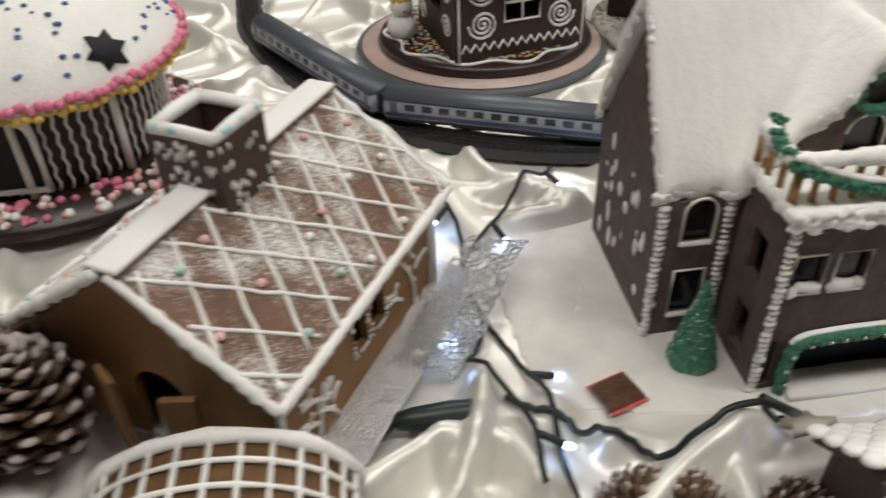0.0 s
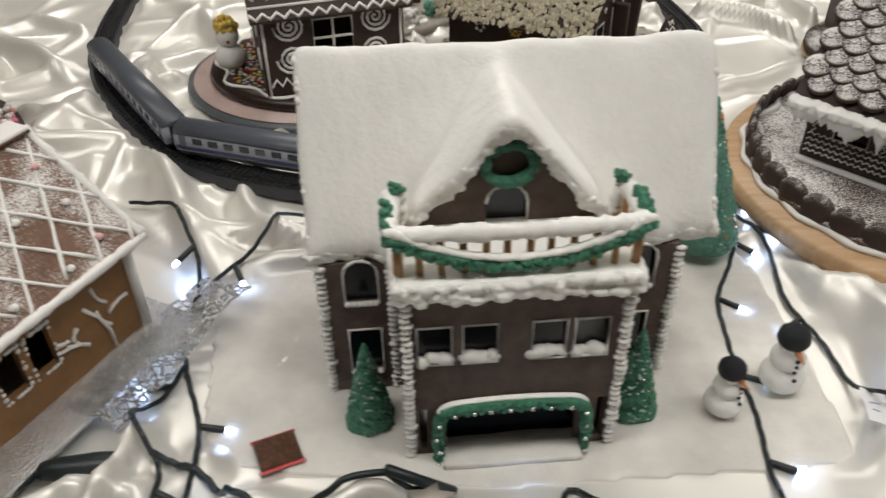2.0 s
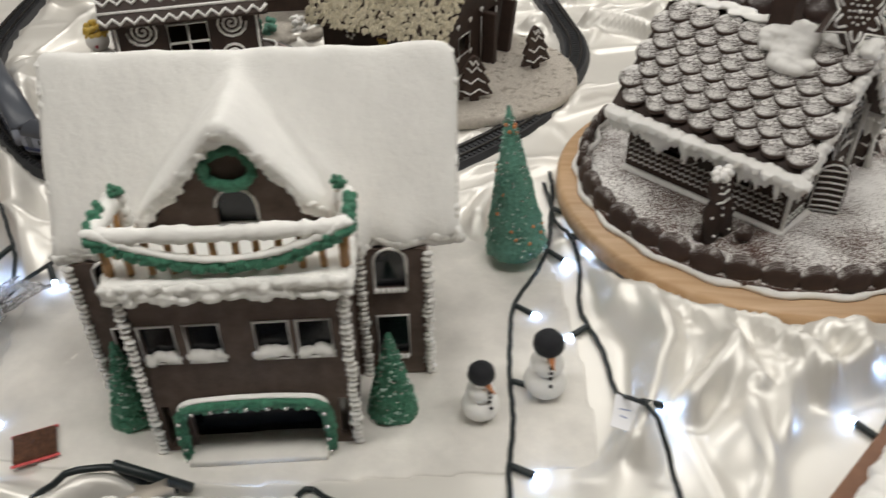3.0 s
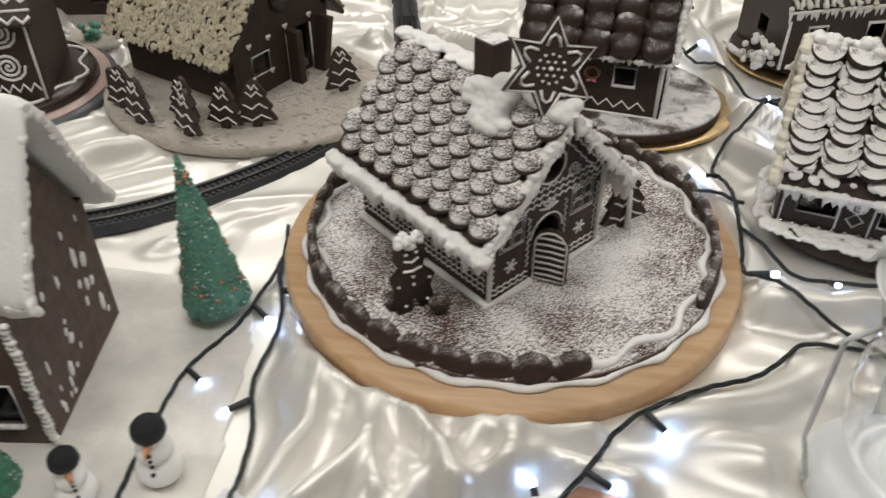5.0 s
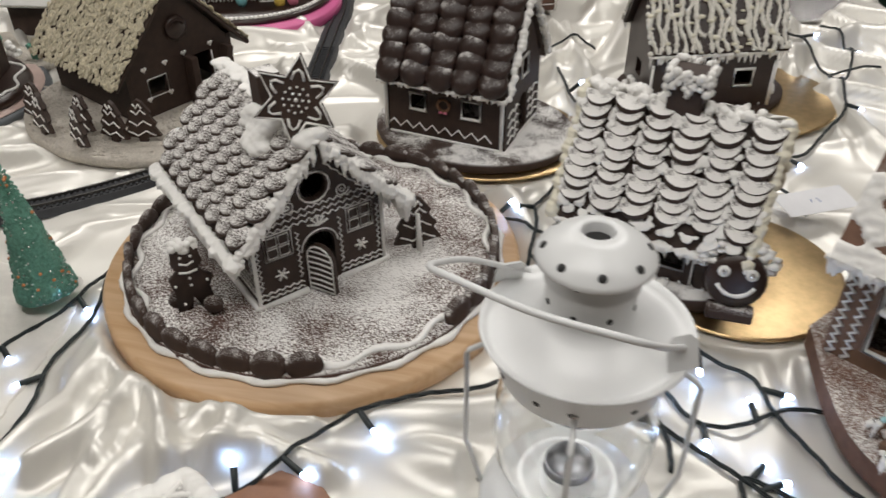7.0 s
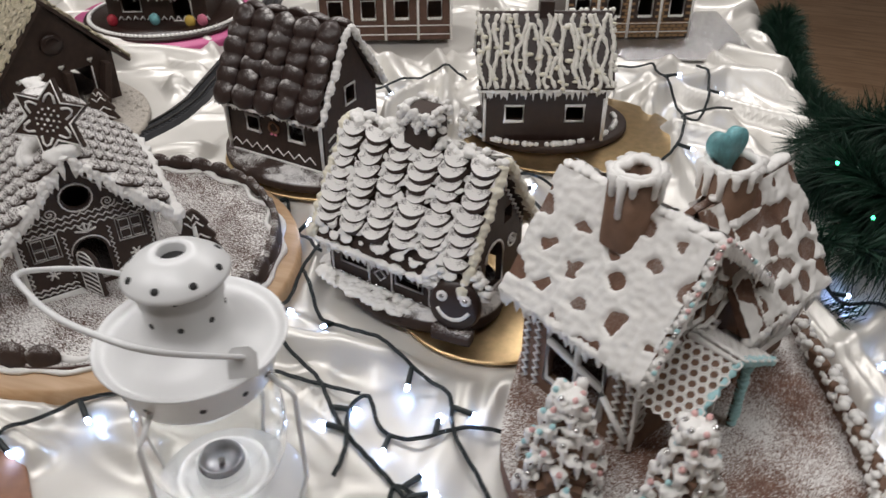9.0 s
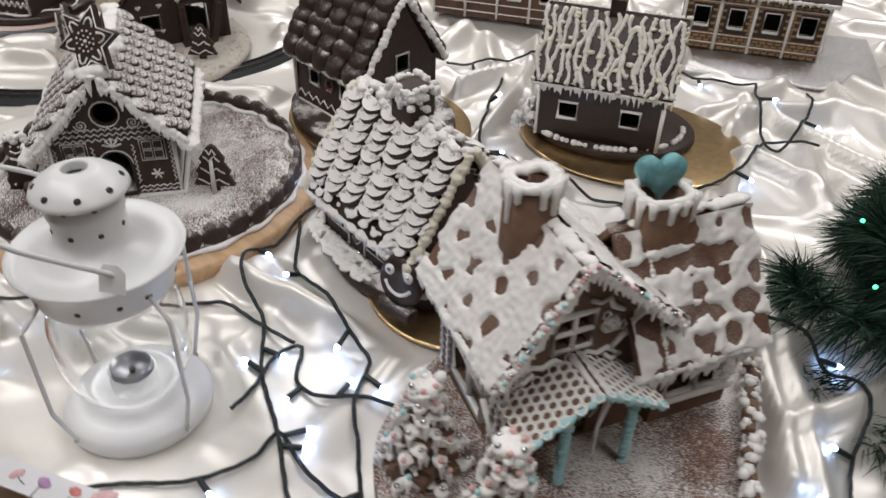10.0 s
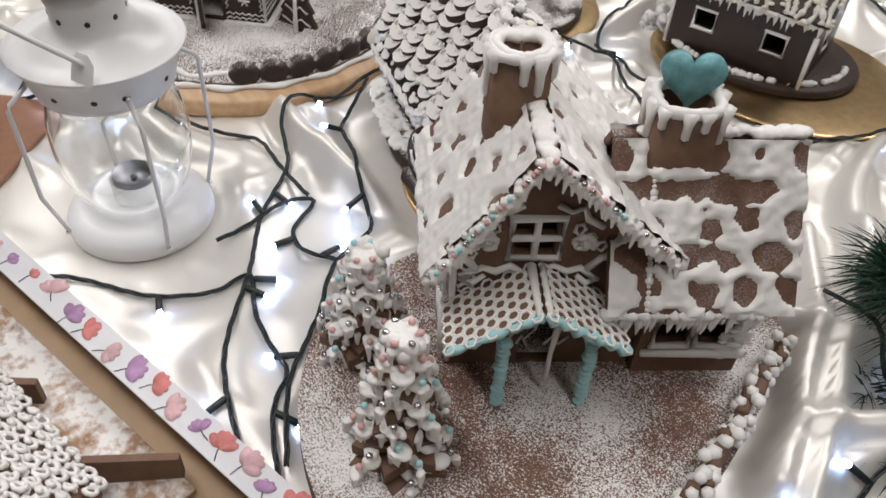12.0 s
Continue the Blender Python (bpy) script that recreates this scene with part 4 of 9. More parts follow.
    for x in (-0.068, -0.024, 0.024, 0.068):
        P([(x + (0.0016 if i % 2 else -0.0016), 0.018 + i * 0.0035) for i in range(17)])
    for s in (-1, 1):
        for q in (0.0, 0.008):
            P([(s * (w / 2 - q - (w / 2 - 0.004) * i / 16) + (0.0012 if i % 2 else -0.0012), hw - 0.002 - q * 0.4 + (hr - hw - 0.004) * i / 16) for i in range(15 - int(q * 300))])
        P([(s * a, b) for a, b in spiral(0.030, 0.105, 0.008, 2)])
    P([(0.0205 * math.cos(math.pi * i / 14), 0.047 + 0.0205 * math.sin(math.pi * i / 14)) for i in range(15)])
    P(disc2(0, 0.118, 0.0172), True, 0.0011)
    for k in range(5):
        a = math.pi * (k + 0.5) / 5
        P([(0, 0.073), (0.012 * math.cos(a), 0.073 + 0.011 * math.sin(a))], r=0.0013)
    part("front_icing", bm, ICING, h, "fine white icing drawing on the front wall")
    # side wall decoration
    for side in (-1, 1):
        bm = bmesh.new()
        mm = pose(side * w / 2, d / 2, 0, 0, 0, 90 * side)
        for z in (0.012, 0.019, 0.026, 0.033):
            tube(bm, [mm @ Vector(p) for p in wave((-0.09, -0.0006, z), (0.09, -0.0006, z), 50, 0.0016, (0, 0, 1))], R, 5)
        for x in ((-0.045, 0.035) if side < 0 else (0,)):
            tube(bm, [mm @ Vector((a, -0.0006, b)) for a, b in rect(x, 0.034, 0.036, 0.042)], 0.0012, 5, True)
        for x in (-0.085, -0.01, 0.06, 0.085):
            tube(bm, [mm @ Vector(p) for p in wave((x, -0.0006, 0.036), (x, -0.0006, 0.088), 16, 0.002, (1, 0, 0))], R, 5)
        part("side_icing", bm, ICING, h, "white icing lace on the side wall")
    bm = bmesh.new()
    tube(bm, [(-0.02, -0.004, 0.0), (-w / 2 - 0.003, -0.004, 0.0), (-w / 2 - 0.004, d, 0.0)], 0.0042, 6, wob=0.15)
    tube(bm, [(0.02, -0.004, 0.0), (w / 2 + 0.003, -0.004, 0.0), (w / 2 + 0.004, d, 0.0)], 0.0042, 6, wob=0.15)
    part("foot_icing", bm, ICING, h, "white icing seam round the foot of the walls")
    for s in (-1, 1):
        bm = bmesh.new()
        tube(bm, [(s * w / 2, -0.002, 0.0), (s * w / 2, -0.002, hw)], 0.0025, 6, wob=0.3, rng=rng)
        part("corner_icing", bm, ICING, h)
    # open door
    dm = pose(-0.017, -0.001, 0.002, 0, 0, -62)
    bm = bmesh.new()
    panel(bm, [(x + 0.0165, z) for x, z in arch(0, 0, 0.033, 0.058)], (), 0.005)
    door = part("door", bm, CHOC, h, "chocolate door standing open", smooth=False, m=dm)
    bm = bmesh.new()
    for z in (0.006, 0.013, 0.020, 0.027, 0.034, 0.041, 0.048):
        tube(bm, [(0.003, -0.0006, z), (0.016, -0.0006, z + 0.001), (0.030, -0.0006, z)], 0.0011, 5)
        tube(bm, [(0.003, 0.0056, z), (0.030, 0.0056, z)], 0.0011, 5)
    tube(bm, on_front([(x + 0.0165, z) for x, z in arch(0, 0.001, 0.030, 0.055)], -0.0006), 0.0011, 5, True)
    part("door_icing", bm, ICING, door)
    # chimney and star
    bm = bmesh.new()
    box(bm, (-0.004, 0.075, 0.186), (0.024, 0.024, 0.055), None, 0.002)
    ch = part("chimney", bm, CHOC_DUST, h, smooth=False)
    bm = bmesh.new()
    for i in range(40):
        a = rng.uniform(0, 6.3)
        rr = rng.uniform(0.012, 0.026)
        blob(bm, (-0.004 + rr * math.cos(a), 0.075 + rr * 1.4 * math.sin(a), 0.172 + rng.uniform(-0.006, 0.006) - (rr - 0.012) * 0.5), rng.uniform(0.006, 0.010), (1, 1, 0.8), 2)
    for i in range(46):
        q, v = rng.uniform(0.002, 0.034), rng.uniform(-0.018, 0.014)
        blob(bm, (-q, 0.062 + v - q * 0.35, hr - q * (hr - hw) / (w / 2) + 0.018), rng.uniform(0.008, 0.010), (1.2, 1.2, 0.8), 2)
    melt(part("chimney_snow", bm, ICING, ch, "heap of white icing round the chimney"), 0.0013)
    st = [(0.038 * (1 if i % 2 == 0 else 0.55) * math.sin(i * math.pi / 6), 0.038 * (1 if i % 2 == 0 else 0.55) * math.cos(i * math.pi / 6)) for i in range(12)]
    bm = bmesh.new()
    panel(bm, st, (), 0.008)
    sm = pose(-0.002, 0.010, 0.207, -20, 0, -30) @ pose(0, 0, 0, 0, 10, 0) @ Matrix.Scale(1.12, 4)
    star = part("star", bm, CHOC, h, "six-pointed chocolate star with white icing dots", smooth=False, m=sm)
    bm = bmesh.new()
    tube(bm, on_front([(x * 0.95, z * 0.95) for x, z in st], -0.0006), 0.0011, 5, True, wob=0.2, rng=rng)
    blob(bm, (0, -0.001, 0), 0.002)
    for i in range(6):
        a = i * math.pi / 3
        for rr, da in ((0.0055, 0.5), (0.0105, 0.0), (0.0105, 0.5)):
            blob(bm, (rr * math.sin(a + da), -0.001, rr * math.cos(a + da)), 0.0013)
        tube(bm, on_front([(q * math.sin(a + e), q * math.cos(a + e)) for q, e in ((0.0165, -0.32), (0.0225, -0.14), (0.0245, 0.0), (0.0225, 0.14), (0.0165, 0.32))], -0.0006), 0.0012, 5, wob=0.2, rng=rng)
    part("star_icing", bm, ICING, star)
    bm = bmesh.new()
    for i in range(14):
        blob(bm, (rng.uniform(-0.012, 0.012), -0.010 + rng.uniform(-0.006, 0.008), 0.176 + rng.uniform(-0.004, 0.004)), 0.008, (1, 1, 0.8), 2)
    melt(part("star_snow", bm, ICING, h), 0.0013)


def round_board():
    b = thing("wooden_board", pose(0.81, 0.865, 0.0), "round pale beech serving board under the chocolate cottage", "board")
    bm = bmesh.new()
    lathe(bm, [(0.226, 0.0), (0.231, 0.004), (0.231, 0.020), (0.227, 0.0245)], 96)
    part("board", bm, BEECH, b)
    rng = random.Random(12)
    g = thing("biscuit_plinth", pose(0.81, 0.868, 0.0247), "round chocolate biscuit base dusted with icing sugar", "base")
    bm = bmesh.new()
    lathe(bm, [(0.207, 0.0), (0.2085, 0.004), (0.206, 0.0105), (0.15, 0.0110), (0.05, 0.0112)], 96)
    part("biscuit_base", bm, GROUND_DUST, g)
    bm = bmesh.new()
    tube(bm, [((0.196 + 0.006 * math.sin(i * 0.9)) * math.cos(i * math.pi / 60), (0.196 + 0.006 * math.sin(i * 0.9)) * math.sin(i * math.pi / 60), 0.011) for i in range(120)], 0.0038, 6, True, wob=0.3, rng=rng)
    tube(bm, [((0.2085 + 0.003 * math.sin(i * 1.1)) * math.cos(i * math.pi / 60), (0.2085 + 0.003 * math.sin(i * 1.1)) * math.sin(i * math.pi / 60), 0.003) for i in range(120)], 0.0038, 6, True, wob=0.3, rng=rng)
    part("icing_ring", bm, ICING, g, "white icing seam round the rim")
    # leaning biscuits as a fence, with a gap in front of the door
    bm = bmesh.new()
    lathe(bm, [(0.017, -0.0035), (0.0185, 0), (0.017, 0.0035), (0.009, 0.0045)], 16)
    first = None
    for i in range(38):
        a = math.radians(-52 + i * 360 / 38)
        deg = math.degrees(a) % 360
        if 292 < deg < 330:
            continue
        m = pose(0.202 * math.cos(a), 0.202 * math.sin(a), 0.0175, 90 + rng.uniform(-12, -2), rng.uniform(-5, 5), math.degrees(a) + 90 + rng.uniform(-6, 6)) @ Matrix.Diagonal((1, 0.85, 1, 1))
        if first is None:
            first = part("fence_biscuit", bm, CHOC_DUST, g, m=m)
        else:
            again(first, g, m)


round_board()
cottage()


def ginger_figure():
    rng = random.Random(2)
    t = thing("gingerbread_man", pose(0.735, 0.733, 0.036, -8, 0, 38), "chocolate biscuit figure with a white icing cap and buttons", "biscuit figure")
    bm = bmesh.new()
    out = [(-0.018, 0), (-0.004, 0), (0, 0.014), (0.006, 0), (0.020, 0.002), (0.017, 0.022), (0.022, 0.032), (0.014, 0.038), (0.010, 0.044), (0.015, 0.052), (0.013, 0.066), (0.0, 0.074), (-0.013, 0.066), (-0.015, 0.052), (-0.010, 0.044), (-0.02, 0.036), (-0.017, 0.022)]
    panel(bm, out, (), 0.008)
    bmesh.ops.bevel(bm, geom=[e for e in bm.edges if len(e.link_faces) == 2 and e.calc_face_angle(0) > 0.5], offset=0.0015, segments=2, affect="EDGES")
    part("biscuit", bm, CHOC, t)
    bm = bmesh.new()
    for i in range(16):
        blob(bm, (rng.uniform(-0.011, 0.011), rng.uniform(-0.002, 0.006), 0.070 + rng.uniform(-0.003, 0.006)), 0.005)
    part("cap", bm, ICING, t, "white icing cap")
    bm = bmesh.new()
    for x, z in ((-0.005, 0.060), (0.005, 0.060), (0, 0.036), (0, 0.028), (-0.01, 0.008), (0.012, 0.008), (0.016, 0.03), (-0.015, 0.03)):
        blob(bm, (x, -0.001, z), 0.0018)
    tube(bm, [(-0.007, -0.001, 0.054), (0, -0.001, 0.051), (0.007, -0.001, 0.054)], 0.0012, 5)
    tube(bm, [(-0.009, -0.001, 0.044), (0, -0.001, 0.042), (0.009, -0.001, 0.044)], 0.0014, 5)
    part("mark_icing", bm, ICING, t)
    for s, a in ((-1, 12), (1, -20)):
        bm = bmesh.new()
        lathe(bm, [(0.009, -0.003), (0.010, 0), (0.009, 0.003)], 14)
        part("support_biscuit", bm, CHOC_DUST, t, m=pose(s * 0.016, -0.016 if s > 0 else 0.012, 0.009, 78, 0, a))


ginger_figure()


def biscuit_tree(x, y, z, rz, s, label, mat=None, cat="biscuit tree", group="biscuit trees"):
    t = thing("biscuit_tree", pose(x, y, z, -5, 0, rz), label, cat, group)
    out = [(-0.006, 0), (0.006, 0), (0.006, 0.006), (0.026, 0.008), (0.018, 0.022), (0.022, 0.026), (0.013, 0.039), (0.016, 0.043), (0.006, 0.058), (0, 0.062), (-0.006, 0.058), (-0.016, 0.043), (-0.013, 0.039), (-0.022, 0.026), (-0.018, 0.022), (-0.026, 0.008), (-0.006, 0.006)]
    bm = bmesh.new()
    panel(bm, [(a * s, b * s) for a, b in out], (), 0.006)
    part("biscuit", bm, mat or CHOC, t, smooth=False)
    bm = bmesh.new()
    for z0, hw in ((0.013, 0.019), (0.028, 0.015), (0.044, 0.010), (0.053, 0.006)):
        tube(bm, [(s * hw * k, -0.0008, s * (z0 + 0.0035 * math.sin(k * 5))) for k in (-1, -0.66, -0.33, 0, 0.33, 0.66, 1)], 0.0011 * min(1, s + 0.2), 5)
    part("swag_icing", bm, ICING, t)
    return t


bt = biscuit_tree(0.925, 0.888, 0.036, 35, 1.05, "dark biscuit tree with white icing swags beside the cottage")
bm = bmesh.new()
tube(bm, [(0, -0.004, 0), (0, -0.004, 0.045)], 0.0035, 6, wob=0.3)
part("icing_trunk", bm, ICING, bt)

# ---- house with the smiling biscuit face ----


def eave_icing(h, m, half, ln, rng, mat=None, r=0.0055, l1=0.016, name="eave_icing"):
    bm = bmesh.new()
    drips(bm, [m @ Vector((-half, ln + 0.001, 0.004)), m @ Vector((half, ln + 0.001, 0.004))], 0.0045, r, 0.002, l1, rng)
    melt(part(name, bm, mat or ICING, h, "white icing icicles along the eave"), 0.001)


def edge_icing(h, m, half, ln, rng, mat=None, r=0.006, sides=(-1, 1), name="edge_icing"):
    bm = bmesh.new()
    for s in sides:
        for i in range(int(ln / 0.0045)):
            blob(bm, m @ Vector((s * half + rng.uniform(-0.002, 0.002), (i + rng.random()) * 0.0045, 0.006)), r * rng.uniform(0.75, 1.25), (1, 1, 0.9))
    melt(part(name, bm, mat or ICING, h, "lumpy icing along the roof edge"), 0.0011)


def face_house():
    rng = random.Random(21)
    h = thing("scalloped_house", pose(1.170, 0.910, 0.030, 0, 0, -13), "dark gingerbread house with sugared scalloped roof and icing chimney", "gingerbread house")
    w, d, hw, hr = 0.185, 0.135, 0.068, 0.166
    walls(h, w, d, hw, hr, "x", CHOC, [rect(-0.055, 0.020, 0.036, 0.032), rect(0.022, 0.018, 0.034, 0.032)], right=[arch(0.0, 0.003, 0.036, 0.062), rect(0.03, 0.08, 0.018, 0.02)], left=[rect(0, 0.02, 0.03, 0.03)])
    sl, half, ln = slopes(w, d, hw, hr, "x", 0.012, 0.010)
    roof_plates(h, sl, half, ln, CHOC)
    bm = bmesh.new()
    n = 10
    loop = [(0.0165 * math.cos(math.pi * i / n), 0.017 * math.sin(math.pi * i / n)) for i in range(n + 1)]
    lo = [bm.verts.new((x, y, 0)) for x, y in loop]
    up = [bm.verts.new((x * 0.95, y * 0.93, 0.0065)) for x, y in loop]
    bm.faces.new(lo[::-1])
    bm.faces.new(up)
    for i in range(n + 1):
        j = (i + 1) % (n + 1)
        bm.faces.new((lo[i], lo[j], up[j], up[i]))
    tile = part("roof_tile", bm, SHINGLE_HEAVY, h, m=sl[0] @ pose(0, 0.01, 0.006, 16), smooth=False)
    for m in sl:
        for r in range(9):
            for c in range(6):
                again(tile, h, m @ pose(-half + (c + 0.5) * 2 * half / 6 + rng.uniform(-0.0015, 0.0015), 0.004 + r * 0.0128, 0.0075 + rng.uniform(0, 0.001), 22 + rng.uniform(-7, 7), rng.uniform(-5, 5), rng.uniform(-12, 12)) @ Matrix.Scale(rng.uniform(0.85, 1.15), 4))
        bm = bmesh.new()
        for i in range(330):
            blob(bm, (0, 0, 0), rng.uniform(0.003, 0.0075), (1.3, 1, 0.28), 1, m @ pose(rng.uniform(-half, half), rng.uniform(0, ln * 0.93), rng.uniform(0.010, 0.0145), rng.uniform(0, 30), 0, rng.uniform(-40, 40)))
        melt(part("drifted_snow", bm, ICING, h, "patches of sugar snow drifted over the tiles"), 0.001)
    for m in sl:
        eave_icing(h, m, half, ln, rng, r=0.0055)
        edge_icing(h, m, half, ln, rng, ICING_CREAM, 0.0075)
    bm = bmesh.new()
    for i in range(70):
        blob(bm, (rng.uniform(-half, half), d / 2 + rng.uniform(-0.012, 0.012), hr + 0.006 + rng.uniform(-0.004, 0.004)), rng.uniform(0.004, 0.008))
    melt(part("ridge_icing", bm, ICING, h, "lumpy white icing along the ridge"), 0.001)
    bm = bmesh.new()
    box(bm, (0.002, d / 2, hr + 0.018), (0.036, 0.034, 0.05), None, 0.003)
    ch = part("chimney", bm, CHOC, h, smooth=False)
    bm = bmesh.new()
    for i in range(110):
        a = rng.uniform(0, 6.3)
        blob(bm, (0.002 + 0.020 * max(-1, min(1, 1.4 * math.cos(a))), d / 2 + 0.019 * max(-1, min(1, 1.4 * math.sin(a))), hr + 0.046 - abs(rng.gauss(0, 0.011))), rng.uniform(0.003, 0.0055))
    part("chimney_snow", bm, ICING, ch, "crusty white icing on the chimney top")
    bm = bmesh.new()
    for x, z, ww, hh in ((-0.055, 0.019, 0.039, 0.034), (0.022, 0.017, 0.037, 0.034)):
        tube(bm, on_front(rect(x, z, ww, hh)), 0.0014, 5, True, wob=0.2, rng=rng)
    tube(bm, on_front(spiral(-0.018, 0.036, 0.008, 2)), 0.0014, 5)
    tube(bm, on_front([(-0.018, 0.012), (-0.010, 0.02), (-0.018, 0.028), (-0.026, 0.02)]), 0.0014, 5, True)
    for x in (-0.088, -0.034, -0.002, 0.05, 0.088):
        tube(bm, [(x, -0.001, 0.002), (x, -0.001, 0.064)], 0.0013, 5)
    mm = pose(w / 2, d / 2, 0, 0, 0, 90)
    tube(bm, [mm @ Vector((a, -0.001, b)) for a, b in arch(0.0, 0.003, 0.039, 0.065)], 0.0016, 5, wob=0.3, rng=rng)
    for s in (-1, 1):
        tube(bm, [mm @ Vector(p) for p in wave((s * 0.065, -0.001, 0.062), (s * 0.008, -0.001, 0.145), 18, 0.003, (1, 0, 0))], 0.0013, 5)
        tube(bm, [mm @ Vector((s * a, -0.001, b)) for a, b in spiral(0.04, 0.05, 0.011, 2)], 0.0013, 5)
    part("line_icing", bm, ICING, h, "white icing outlines on the walls")
    bm = bmesh.new()
    for i in range(14):
        blob(bm, (-0.085 + i * 0.0125, -0.003, 0.004), 0.0028, (1, 1, 1), 2)
    part("pearl_coat", bm, SILVER, h, kind="stuff")
    bm = bmesh.new()
    for i in range(150):
        cx = rng.uniform(-0.102, 0.035)
        blob(bm, (cx, -0.004 - rng.random() * 0.028 * math.sqrt(max(0.05, 1 - (cx / 0.112) ** 2)), 0.001), rng.uniform(0.003, 0.0075), (1, 1, 0.6))
    for i in range(90):
        blob(bm, (-w / 2 - rng.uniform(0.002, 0.018), rng.uniform(0.0, d * 0.8), 0.001), rng.uniform(0.003, 0.0075), (1, 1, 0.6))
    melt(part("front_snow", bm, ICING, h, "crumbled icing snow round the walls"), 0.0011)
    # biscuit face at the corner
    fc = thing("smiling_biscuit", pose(1.258, 0.860, 0.026, -14, 0, -2) @ Matrix.Scale(1.15, 4), "round chocolate biscuit face with white icing smile and hair", "biscuit figure")
    bm = bmesh.new()
    lathe(bm, [(0.0, -0.004), (0.023, -0.004), (0.026, 0), (0.0235, 0.005), (0.010, 0.0065)], 26, m=pose(0, 0, 0.038, 90))
    part("face", bm, CHOC_SHINY, fc)
    for x in (-0.0115, 0.0115):
        bm = bmesh.new()
        lathe(bm, [(0.0035, 0), (0.0052, 0.0008), (0.0055, 0.002), (0.003, 0.0028)], 14, m=pose(x, -0.0055, 0.047, 90))
        ey = part("eye", bm, ICING, fc)
        bm = bmesh.new()
        blob(bm, (x, -0.0085, 0.047), 0.0026, (1, 0.6, 1), 2)
        part("pupil", bm, SILVER, ey)
    bm = bmesh.new()
    tube(bm, [(0.017 * math.sin(a), -0.0065 + 0.001 * abs(a), 0.042 - 0.017 * math.cos(a)) for a in (-1.1, -0.8, -0.5, -0.2, 0.1, 0.4, 0.7, 1.0, 1.15)], 0.0021, 7, wob=0.15)
    part("smile", bm, ICING, fc)
    bm = bmesh.new()
    for i in range(60):
        a = rng.uniform(-1.5, 1.5)
        blob(bm, (0.025 * math.sin(a) * rng.uniform(0.8, 1.5), rng.uniform(0.001, 0.008), 0.042 + 0.025 * math.cos(a) + rng.uniform(0, 0.006)), rng.uniform(0.003, 0.005), (1.4, 1, 0.8))
    part("hair", bm, ICING, fc, "fluffy white icing hair")
    bm = bmesh.new()
    box(bm, (0, 0.0, 0.007), (0.040, 0.014, 0.014), None, 0.003)
    part("foot", bm, CHOC_DUST, fc)


def house_base(name, x, y, z, rx, ry, th, rz, mat, label, cat="board"):
    b = thing(name, pose(x, y, z, 0, 0, rz), label, cat)
    bm = bmesh.new()
    lathe(bm, [(0.985, 0), (1.0, th * 0.3), (0.995, th * 0.8), (0.97, th), (0.4, th * 1.01)], 72, m=Matrix.Diagonal((rx, ry, 1, 1)))
    part("disc", bm, mat, b)
    return b


house_base("gold_cake_board", 1.272, 0.972, 0.004, 0.118, 0.118, 0.004, -13, GOLD, "round gold cake board under the scalloped house")
house_base("dark_base", 1.185, 0.955, 0.010, 0.108, 0.076, 0.020, -13, CHOC_DUST, "dark biscuit base of the scalloped house")
face_house()

# ---- house with the domed chocolate tiles ----


